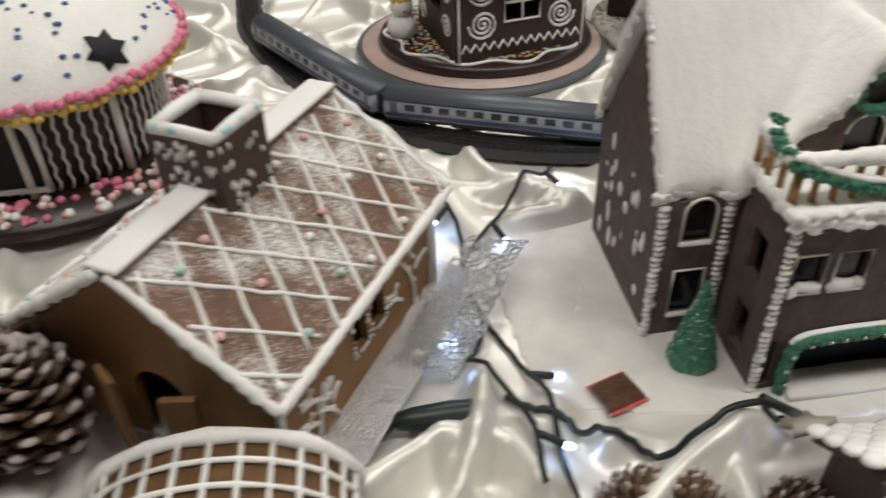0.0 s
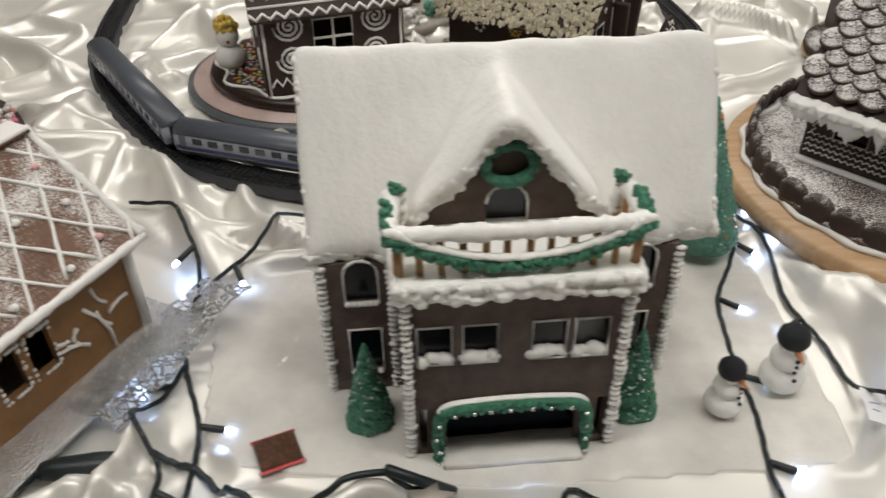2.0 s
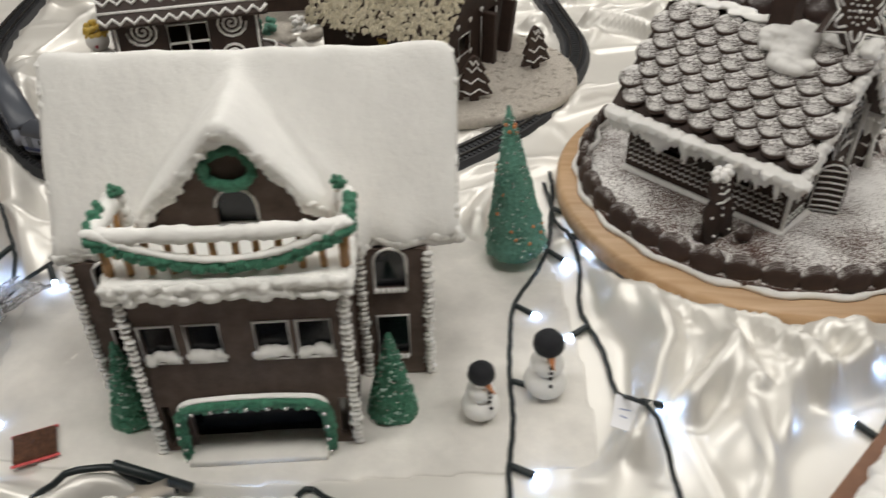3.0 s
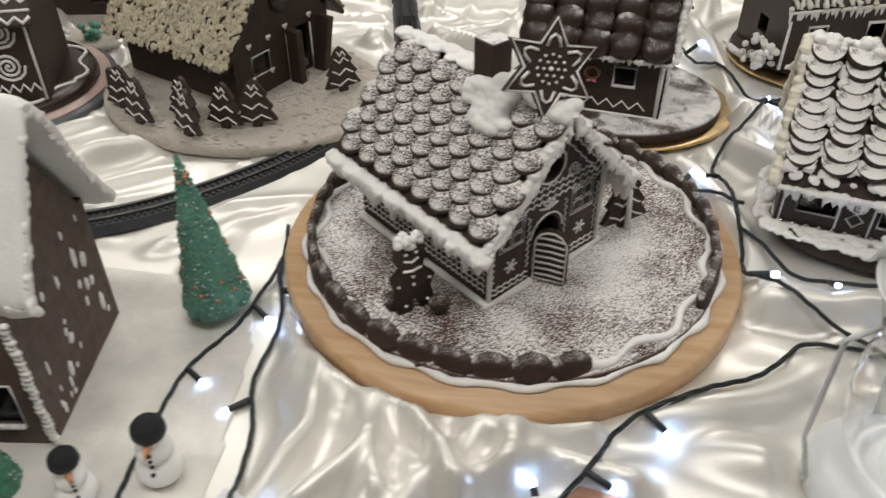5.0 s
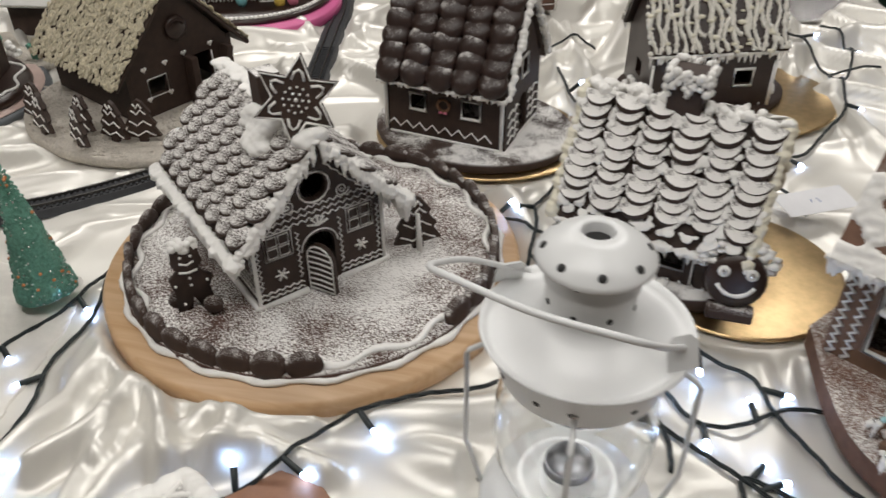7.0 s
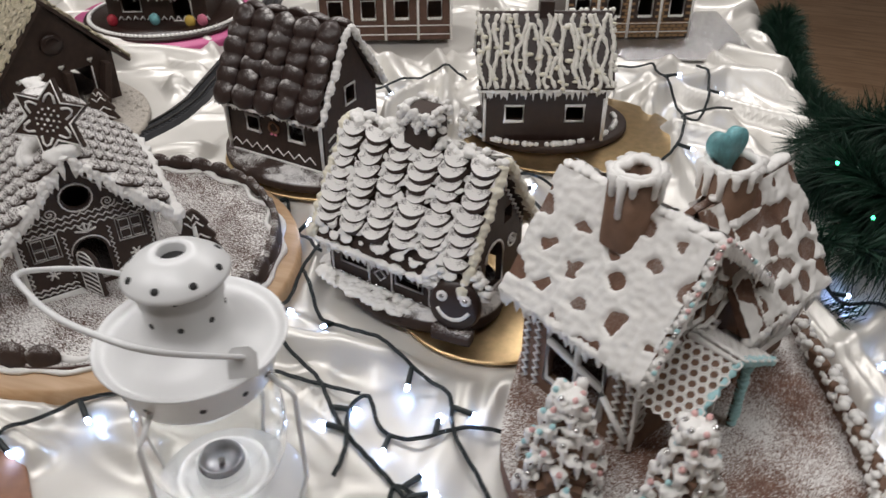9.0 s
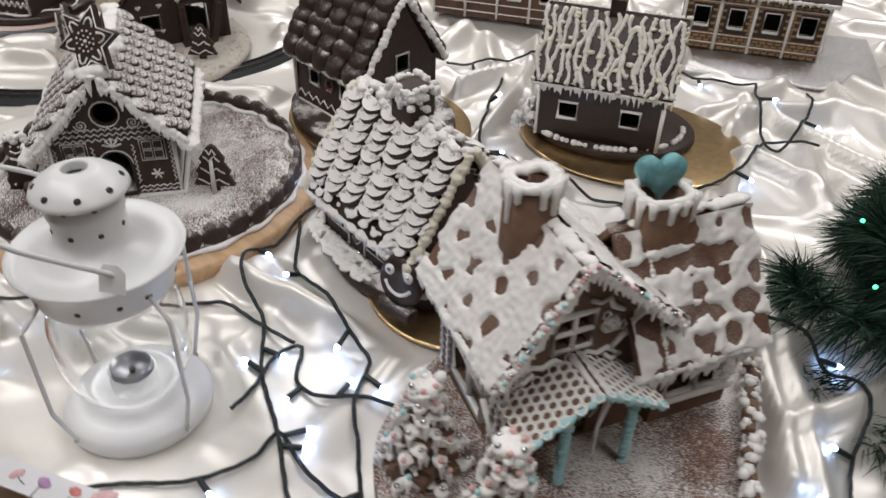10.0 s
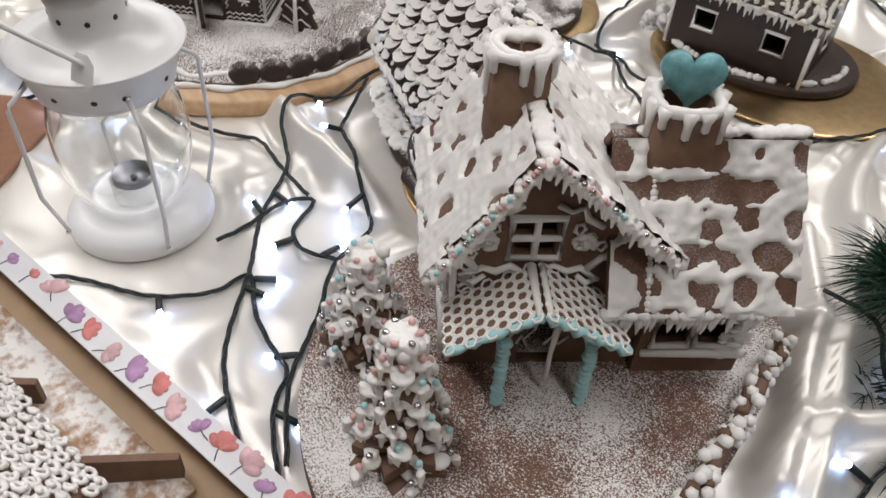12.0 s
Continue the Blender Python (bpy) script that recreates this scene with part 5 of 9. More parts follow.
def dome_house():
    rng = random.Random(31)
    h = thing("domed_tile_house", pose(0.886, 1.148, 0.028, 0, 0, -9), "dark chocolate house with rows of domed biscuit tiles", "gingerbread house")
    w, d, hw, hr = 0.178, 0.135, 0.096, 0.192
    walls(h, w, d, hw, hr, "x", CHOC, [rect(-0.038, 0.040, 0.022, 0.022), rect(0.040, 0.040, 0.026, 0.024)], right=[rect(0.0, 0.085, 0.022, 0.026), arch(0.0, 0.003, 0.03, 0.055)])
    sl, half, ln = slopes(w, d, hw, hr, "x", 0.012, 0.004)
    roof_plates(h, sl, half, ln, CHOC)
    bm = bmesh.new()
    lathe(bm, [(0.0185, 0), (0.0205, 0.004), (0.019, 0.009), (0.0135, 0.013), (0.005, 0.0148)], 16)
    tile = part("roof_tile", bm, dusted("shiny_tile_sugar", (0.035, 0.019, 0.015), 0.52, 0.66, patch=50, up=0.4, rough=0.4), h, m=sl[0] @ pose(0, 0.02, 0.006))
    for m in sl:
        for r in range(6):
            for c in range(5):
                again(tile, h, m @ pose(-half + 0.002 + (c + 0.5) * (2 * half - 0.004) / 5 + rng.uniform(-0.001, 0.001), 0.014 + r * 0.0215, 0.006 + rng.uniform(0, 0.0015), 12 + rng.uniform(-3, 3), rng.uniform(-3, 3), rng.uniform(0, 360)))
        eave_icing(h, m, half, ln, rng, r=0.0035, l1=0.008)
        edge_icing(h, m, half + 0.004, ln, rng, r=0.006, sides=((1,) if (m @ Vector((1, 0, 0))).x > 0 else (-1,)))
    bm = bmesh.new()
    for x, z, ww, hh in ((-0.038, 0.039, 0.023, 0.024), (0.040, 0.039, 0.027, 0.026)):
        tube(bm, on_front(rect(x, z, ww, hh)), 0.0026, 6, True, wob=0.2, rng=rng)
    tube(bm, wave((-0.085, -0.001, 0.014), (0.07, -0.001, 0.014), 16, 0.005, (0, 0, 1)), 0.0012, 5)
    for x in (-0.086, 0.084):
        tube(bm, [(x, -0.002, 0.002), (x, -0.002, 0.094)], 0.0032, 6, wob=0.35, rng=rng)
    mm = pose(w / 2, d / 2, 0, 0, 0, 90)
    tube(bm, [mm @ Vector((a, -0.001, b)) for a, b in rect(0, 0.084, 0.024, 0.028)], 0.0022, 5, True)
    for z in (0.012, 0.024, 0.036, 0.05):
        for s in (-1, 1):
            tube(bm, [mm @ Vector((s * x, -0.001, z + 0.004 * math.sin(x * 300))) for x in (0.02, 0.028, 0.036, 0.044, 0.052, 0.06)], 0.0015, 5)
    tube(bm, [(-0.08, -0.003, 0.001), (0.085, -0.003, 0.001), (0.092, 0.12, 0.001)], 0.002, 5)
    part("line_icing", bm, ICING, h, "white icing window frames and zigzags")
    bm = bmesh.new()
    tube(bm, on_front(disc2(0.0, 0.052, 0.0085)), 0.0022, 6, True, wob=0.3, rng=rng)
    wr = part("wreath", bm, plain("baked_wreath", (0.25, 0.13, 0.07), 0.5), h)
    bm = bmesh.new()
    for x in (-0.0035, 0.0035):
        blob(bm, (x, -0.003, 0.042), 0.0026, (1.3, 0.6, 0.8))
    part("bow", bm, PINK, wr, "small pink bow")


house_base("gold_cake_board", 0.925, 1.215, 0.006, 0.155, 0.13, 0.004, 0, GOLD, "gold cake board under the domed tile house")
house_base("dark_base", 0.915, 1.21, 0.011, 0.145, 0.115, 0.017, -6, CHOC_DUST, "dark biscuit base of the domed tile house")
dome_house()

# ---- house with the drizzled roof ----


def drizzle_house():
    rng = random.Random(41)
    h = thing("drizzled_house", pose(1.237, 1.348, 0.022, 0, 0, 20), "dark chocolate house with white and yellow icing drizzle", "gingerbread house")
    w, d, hw, hr = 0.182, 0.125, 0.090, 0.178
    walls(h, w, d, hw, hr, "x", CHOC_SHINY, [rect(-0.046, 0.034, 0.026, 0.024), rect(0.046, 0.034, 0.026, 0.024)], right=[rect(0, 0.03, 0.024, 0.024)], left=[rect(0, 0.03, 0.024, 0.024)])
    sl, half, ln = slopes(w, d, hw, hr, "x", 0.004, 0.010)
    roof_plates(h, sl, half, ln, CHOC_SHINY, 0.008)
    for m in sl:
        bm, by = bmesh.new(), bmesh.new()
        for i in range(19):
            x = -half + 0.004 + (2 * half - 0.008) * i / 18
            fq, ph, am = rng.uniform(0.5, 1.2), rng.uniform(0, 6), rng.uniform(0.0015, 0.0048)
            pts = [Vector((x + am * math.sin(j * fq + ph) + rng.uniform(-0.002, 0.002), 0.003 + (ln - 0.003) * j / 11, 0.0095)) for j in range(12)]
            if i in (6, 11):
                pts = [Vector((x + 0.012 * math.sin(j * 0.55), 0.01 + ln * 0.7 * abs(math.cos(j * 0.28)), 0.010)) for j in range(12)]
            tube(bm, [m @ p for p in even(smooth_line(pts, 3), 0.003)], 0.0034, 6, wob=0.4, rng=rng)
            for j in range(5):
                if rng.random() < 0.5:
                    blob(by, m @ Vector((x + rng.uniform(-0.005, 0.005), rng.uniform(0.01, ln), 0.010)), rng.uniform(0.003, 0.0058), (1.3, 1, 0.7))
        for i in range(40):
            blob(bm, m @ Vector((rng.choice((-1, 1)) * half, rng.uniform(0, ln), 0.008)), rng.uniform(0.002, 0.0045))
        part("icing_drizzle", bm, ICING_WARM, h, "wavy cream-white icing trails down the roof")
        part("drop_icing", by, ICING_CREAM, h, "pale yellow icing drops", kind="stuff")
        eave_icing(h, m, half, ln, rng, r=0.0038, l1=0.018)
    bm = bmesh.new()
    for x in (-0.046, 0.046):
        tube(bm, on_front(rect(x, 0.033, 0.028, 0.026)), 0.0030, 6, True, wob=0.3, rng=rng)
    for x in (-w / 2, w / 2):
        tube(bm, [(x, -0.001, 0.0), (x, -0.001, 0.07)], 0.0026, 6, wob=0.4, rng=rng)
    mm = pose(w / 2, d / 2, 0, 0, 0, 90)
    tube(bm, [mm @ Vector((a, -0.001, b)) for a, b in rect(0, 0.029, 0.027, 0.027)], 0.002, 5, True)
    part("line_icing", bm, ICING, h, "white icing round windows and corners")
    bm = bmesh.new()
    box(bm, (0.0, d / 2, hr + 0.008), (0.022, 0.024, 0.03), None, 0.002)
    part("chimney", bm, CHOC_SHINY, h, smooth=False)
    bm = bmesh.new()
    for i in range(120):
        a = rng.uniform(-1.9, 1.7)
        blob(bm, (0.125 * math.sin(a), d / 2 + 0.012 - 0.092 * math.cos(a), 0.002), rng.uniform(0.003, 0.006))
    part("rim_icing", bm, ICING, h, "icing pearls round the base")
    bm = bmesh.new()
    for i in range(40):
        blob(bm, (-0.112 + rng.uniform(-0.014, 0.014), 0.02 + rng.uniform(-0.02, 0.03), rng.uniform(0, 0.035)), rng.uniform(0.004, 0.007))
    part("icing_bush", bm, ICING, h, "bush of white icing dabs beside the wall")


house_base("gold_cake_board", 1.265, 1.42, 0.006, 0.175, 0.14, 0.003, 20, GOLD, "round gold cake board under the drizzled house")
house_base("dark_base", 1.225, 1.425, 0.0095, 0.130, 0.100, 0.012, 20, CHOC, "dark biscuit base of the drizzled house")
drizzle_house()

# ---- barn with the oat-flake roof ----


def oat_house():
    rng = random.Random(51)
    h = thing("oat_roof_barn", pose(0.340, 1.145, 0.020, 0, 0, -25), "dark chocolate barn with a pale oat-flake roof", "gingerbread house")
    w, d, hw, hr = 0.21, 0.185, 0.082, 0.182
    walls(h, w, d, hw, hr, "x", CHOC, [], right=[rect(-0.045, 0.030, 0.030, 0.026), rect(0.030, 0.002, 0.044, 0.066)], left=[])
    sl, half, ln = slopes(w, d, hw, hr, "x", 0.022, 0.012)
    roof_plates(h, sl, half, ln, CHOC)
    bm = bmesh.new()
    lathe(bm, [(0.0045, 0), (0.005, 0.0006), (0.0042, 0.0014), (0.002, 0.0016)], 7, m=Matrix.Diagonal((1, 0.62, 1, 1)))
    src = [v.co.copy() for v in bm.verts]
    fs = [[v.index for v in f.verts] for f in bm.faces]
    bm.verts.index_update()
    fs = [[v.index for v in f.verts] for f in bm.faces]
    bm.free()
    for m in sl:
        vs, ff = [], []
        for i in range(2200):
            k = m @ pose(rng.uniform(-half, half), rng.uniform(0, ln), 0.006 + rng.uniform(0, 0.004), rng.uniform(-25, 15), rng.uniform(-15, 15), 90 + rng.uniform(-40, 40))
            o = len(vs)
            vs += [tuple(k @ c) for c in src]
            ff += [[o + j for j in f] for f in fs]
        me = bpy.data.meshes.new("oat_coat")
        me.from_pydata(vs, [], ff)
        me.materials.append(OAT)
        ob = new("oat_coat", me)
        ob.parent = h
        tagged(ob, "overlapping pale oat flakes", kind="stuff")
    mm = pose(w / 2, d / 2, 0, 0, 0, 90)
    bm = bmesh.new()
    for x in (-0.063, -0.027, 0.006, 0.054):
        for z in (0.074, 0.028) if x < 0 else (0.078,):
            for s in (-1, 1):
                blob(bm, mm @ Vector((x + s * 0.0022, -0.001, z)), 0.003, (0.4, 1, 1))
            blob(bm, mm @ Vector((x, -0.001, z - 0.003)), 0.0026, (0.4, 0.8, 1.1))
    for x in (0.006, 0.054):
        tube(bm, [mm @ Vector((x, -0.001, 0.0)), mm @ Vector((x, -0.001, 0.066))], 0.0012, 5)
    tube(bm, [mm @ Vector((a, -0.001, b)) for a, b in rect(-0.045, 0.029, 0.032, 0.028)], 0.001, 5, True)
    for cx in (-0.055, 0.055):
        for k in range(5):
            a = k * 1.257
            blob(bm, (cx + 0.006 * math.cos(a), -0.001, 0.045 + 0.006 * math.sin(a)), 0.003, (1, 0.4, 1))
    part("heart_icing", bm, ICING, h, "small white icing hearts and flowers")
    bm = bmesh.new()
    for k in range(6):
        a = k * math.pi / 3
        tube(bm, [(0, -0.001, 0.05), (0.011 * math.cos(a), -0.001, 0.05 + 0.011 * math.sin(a))], 0.0014, 5)
        for s in (-0.5, 0.5):
            tube(bm, [(0.006 * math.cos(a), -0.001, 0.05 + 0.006 * math.sin(a)), (0.010 * math.cos(a + s), -0.001, 0.05 + 0.010 * math.sin(a + s))], 0.001, 5)
    part("gold_snowflake", bm, YELLOW, h, "golden icing snowflake")
    for x, lean in ((0.008, 0), (0.056, 14)):
        bm = bmesh.new()
        box(bm, (0, 0, 0.036), (0.012, 0.02, 0.076), None, 0.002)
        part("door_post", bm, CHOC, h, smooth=False, m=mm @ pose(x, -0.014, 0, 0, lean, 0))
    bm = bmesh.new()
    lathe(bm, [(0.016, 0), (0.018, 0.003), (0.015, 0.006)], 20, m=mm @ pose(0, -0.001, 0.118, 90))
    tube(bm, [mm @ Vector((0.012 * math.cos(a), -0.008, 0.118 + 0.012 * math.sin(a))) for a in (0.3, 0.9, 1.5, 2.1, 2.7)], 0.001, 5)
    part("round_biscuit", bm, CHOC_SHINY, h)
    for x, y, rz, s in ((0.285, 1.075, -10, 0.75), (0.322, 1.040, -25, 0.8), (0.395, 1.020, -30, 0.8), (0.375, 1.058, -20, 0.75), (0.435, 1.045, -10, 0.78), (0.475, 1.055, 15, 0.8), (0.56, 1.165, 40, 0.8)):
        biscuit_tree(x, y, 0.020, rz, s * 1.25, "small dark biscuit tree standing on coconut flakes")
    b = thing("stick_biscuit", pose(0.262, 1.10, 0.020, 0, 6, 0), "upright chocolate biscuit stick at the barn corner", "biscuit")
    bm = bmesh.new()
    box(bm, (0, 0, 0.022), (0.014, 0.009, 0.044), None, 0.003)
    part("stick", bm, CHOC, b)


cb = house_base("coconut_board", 0.42, 1.165, 0.004, 0.20, 0.165, 0.015, -10, COCONUT, "oval board covered with coconut flakes under the barn")
rng0 = random.Random(52)
bm = bmesh.new()
for i in range(700):
    a, r = rng0.uniform(0, 6.3), math.sqrt(rng0.random())
    blob(bm, (0.196 * r * math.cos(a), 0.161 * r * math.sin(a), 0.0155), rng0.uniform(0.0015, 0.0035), (1.5, 0.8, 0.5), 1, pose(0, 0, 0, 0, 0, 0))
part("coconut", bm, COCONUT, cb, kind="stuff")
oat_house()

# ---- house with the piped spirals ----


def spiral_house():
    rng = random.Random(61)
    h = thing("spiral_house", pose(0.105, 1.035, 0.032, 0, 0, 20), "dark chocolate house with white icing spirals and wavy roof lines", "gingerbread house")
    w, d, hw, hr = 0.185, 0.15, 0.118, 0.20
    walls(h, w, d, hw, hr, "x", CHOC, [rect(-0.0, 0.048, 0.048, 0.048)], left=[rect(0, 0.05, 0.04, 0.04)])
    sl, half, ln = slopes(w, d, hw, hr, "x", 0.014, 0.010)
    roof_plates(h, sl, half, ln, CHOC, 0.008)
    bm = bmesh.new()
    for s in (-1, 1):
        for z in (0.048, 0.092):
            tube(bm, on_front(spiral(s * 0.055, z, 0.020, 3, s)), 0.0019, 6)
        tube(bm, [(s * 0.088, -0.001, 0.0), (s * 0.088, -0.001, hw)], 0.0019, 6)
    tube(bm, on_front(rect(0, 0.047, 0.050, 0.050)), 0.0020, 6, True)
    tube(bm, [(0, -0.001, 0.047), (0, -0.001, 0.097)], 0.0018, 6)
    tube(bm, [(-0.025, -0.001, 0.072), (0.025, -0.001, 0.072)], 0.0018, 6)
    tube(bm, wave((-0.085, -0.001, 0.018), (0.085, -0.001, 0.018), 26, 0.005, (0, 0, 1)), 0.0018, 6)
    mm = pose(-w / 2, d / 2, 0, 0, 0, -90)
    for x, z, r in ((-0.05, 0.03, 0.014), (-0.05, 0.062, 0.014), (-0.05, 0.094, 0.014), (0.045, 0.04, 0.016), (0.045, 0.085, 0.016)):
        tube(bm, [mm @ Vector((a, -0.001, b)) for a, b in spiral(x, z, r, 2.5)], 0.0017, 5)
    for m in sl:
        for k in range(4):
            y = ln - 0.006 - k * 0.026
            tube(bm, [m @ Vector((-half + 2 * half * i / 24, y + (0.004 if i % 2 else -0.004), 0.009)) for i in range(25)], 0.0022, 6)
            tube(bm, [m @ Vector((-half, y - 0.012, 0.009)), m @ Vector((half, y - 0.012, 0.009))], 0.0019, 6)
    part("line_icing", bm, ICING, h, "white icing spirals, window grid and zigzags")
    s = thing("snow_figure", pose(-0.055, 1.100, 0.028, 0, 0, 10), "small white snow figure with a yellow hat", "snowman", "snowmen")
    bm = bmesh.new()
    blob(bm, (0, 0, 0.018), 0.021, (1, 1, 0.9), 3)
    part("body", bm, FONDANT, s)
    bm = bmesh.new()
    blob(bm, (0, 0, 0.048), 0.016, (1, 1, 1), 3)
    part("head", bm, FONDANT, s)
    bm = bmesh.new()
    for i in range(40):
        a = rng.uniform(0, 6.3)
        blob(bm, (0.013 * math.cos(a), 0.013 * math.sin(a) + 0.003, 0.058 + rng.uniform(-0.004, 0.01)), 0.005)
    part("hat", bm, YELLOW, s, "knobbly yellow icing hat")
    bm = bmesh.new()
    blob(bm, (0.002, -0.0155, 0.044), 0.0025, (1, 0.6, 1), 2)
    part("nose", bm, RED, s)
    b = thing("marble_board", pose(0.055, 1.125, 0.0), "oval pink marbled board with a dark rim under the spiral house", "board")
    bm = bmesh.new()
    lathe(bm, [(0.176, 0), (0.180, 0.006), (0.178, 0.012)], 72, m=Matrix.Diagonal((1, 0.92, 1, 1)))
    part("rim", bm, GREY_BOARD, b)
    bm = bmesh.new()
    lathe(bm, [(0.170, 0.0125), (0.170, 0.0145), (0.05, 0.0147)], 72, m=Matrix.Diagonal((1, 0.92, 1, 1)))
    part("top", bm, plain("pink_marble", (0.60, 0.45, 0.40), 0.35, var=0.2, scale=14), b)
    g = thing("biscuit_plinth", pose(0.060, 1.125, 0.0150), "thick chocolate base strewn with coloured sprinkles", "base")
    bm = bmesh.new()
    lathe(bm, [(0.148, 0), (0.152, 0.006), (0.148, 0.014), (0.13, 0.0165), (0.05, 0.0168)], 72, m=Matrix.Diagonal((1, 0.88, 1, 1)))
    part("biscuit_base", bm, CHOC_SHINY, g)
    bm = bmesh.new()
    tube(bm, [((0.135 + 0.008 * math.sin(i * 0.8)) * math.cos(i * math.pi / 40), 0.88 * (0.135 + 0.008 * math.sin(i * 0.8)) * math.sin(i * math.pi / 40), 0.0165) for i in range(80)], 0.0024, 6, True)
    part("icing_ring", bm, ICING, g)
    for mat, n in ((YELLOW, 120), (RED, 70), (SUGAR_MINT, 110), (BLUE, 40), (SUGAR_PINK, 90)):
        bm = bmesh.new()
        for i in range(n):
            a, r = rng.uniform(2.2, 5.8), rng.uniform(0.6, 0.95)
            blob(bm, (0.135 * r * math.cos(a), 0.118 * r * math.sin(a), 0.0172), 0.0022, (1.6, 0.8, 0.7))
        part("sprinkle_coat", bm, mat, g, kind="stuff")


spiral_house()

# ---- round candy house ----


def candy_house():
    rng = random.Random(71)
    h = thing("round_candy_house", pose(-0.452, 0.855, 0.012), "round chocolate house with white dotted dome roof and pink candy rim", "gingerbread house")
    bm = bmesh.new()
    lathe(bm, [(0.185, -0.010), (0.190, -0.006), (0.188, 0.006), (0.12, 0.009)], 60)
    part("base", bm, CHOC_SHINY, h)
    bm = bmesh.new()
    lathe(bm, [(0.128, 0.004), (0.130, 0.11), (0.118, 0.112)], 48)
    part("wall", bm, CHOC, h)
    # the wall is uncut: black plates paint the dark inside the doorways
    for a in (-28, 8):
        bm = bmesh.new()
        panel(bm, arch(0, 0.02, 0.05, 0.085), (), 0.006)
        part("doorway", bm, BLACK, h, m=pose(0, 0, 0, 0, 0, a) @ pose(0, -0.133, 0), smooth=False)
        bm = bmesh.new()
        tube(bm, [(x, -0.1345, z) for x, z in arch(0, 0.02, 0.054, 0.088)], 0.0045, 6, wob=0.3, rng=rng)
        part("doorway_icing", bm, ICING, h, m=pose(0, 0, 0, 0, 0, a))
    bm = bmesh.new()
    for i in range(64):
        a = i * 2 * math.pi / 64
        tube(bm, [Vector((0.131 * math.cos(a + 0.02 * (j % 2)), 0.131 * math.sin(a + 0.02 * (j % 2)), 0.012 + j * 0.009)) for j in range(11)], 0.0016, 5)
    for i in range(8):
        a = i * math.pi / 4 + 0.2
        tube(bm, [(0.133 * math.cos(a), 0.133 * math.sin(a), 0.01), (0.133 * math.cos(a), 0.133 * math.sin(a), 0.108)], 0.0055, 6, wob=0.3, rng=rng)
    part("wall_icing", bm, ICING, h, "white icing columns and squiggles")
    bm = bmesh.new()
    lathe(bm, [(0.164, 0.112), (0.168, 0.118), (0.160, 0.134), (0.138, 0.160), (0.10, 0.185), (0.05, 0.20), (0.01, 0.204)], 56)
    part("dome_roof", bm, FONDANT, h, "white fondant dome")
    bm = bmesh.new()
    prof = [(0.160, 0.134), (0.138, 0.160), (0.10, 0.185), (0.05, 0.20)]
    for i in range(170):
        k, a = rng.random() * 3, rng.uniform(0, 6.3)
        j = min(2, int(k))
        t = k - j
        r, z = prof[j][0] * (1 - t) + prof[j + 1][0] * t, prof[j][1] * (1 - t) + prof[j + 1][1] * t
        blob(bm, (r * math.cos(a), r * math.sin(a), z + 0.001), rng.uniform(0.0022, 0.0042), (1, 1, 0.6))
    part("dot_coat", bm, BLUE, h, "small blue sugar dots", kind="stuff")
    # the dome is uncut: black stars paint the dark of its holes
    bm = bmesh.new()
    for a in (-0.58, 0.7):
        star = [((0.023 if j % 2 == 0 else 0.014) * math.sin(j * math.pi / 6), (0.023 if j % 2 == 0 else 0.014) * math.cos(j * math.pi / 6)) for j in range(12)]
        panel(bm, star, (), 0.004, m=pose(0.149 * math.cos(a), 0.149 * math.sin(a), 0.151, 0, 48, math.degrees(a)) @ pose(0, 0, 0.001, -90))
    part("roof_hole_shade", bm, BLACK, h, "black star plate painting the dark of a roof hole")
    for mat, z, r, n in ((PINK, 0.124, 0.168, 120), (YELLOW, 0.114, 0.166, 100)):
        bm = bmesh.new()
        for i in range(n):
            a = 2 * math.pi * i / n
            blob(bm, ((r + rng.uniform(-0.002, 0.002)) * math.cos(a), (r + rng.uniform(-0.002, 0.002)) * math.sin(a), z + rng.uniform(-0.003, 0.003)), 0.0065, (1, 1, 0.9))
        part("candy_rim", bm, mat, h)
    for mat in (PINK, ICING, SUGAR_PINK):
        bm = bmesh.new()
        for i in range(150):
            a, r = rng.uniform(0, 6.3), rng.uniform(0.136, 0.184)
            blob(bm, (r * math.cos(a), r * math.sin(a), 0.009), rng.uniform(0.004, 0.0065))
        part("candy_bed", bm, mat, h, kind="stuff")


candy_house()

# ---- lattice-roofed gingerbread house ----


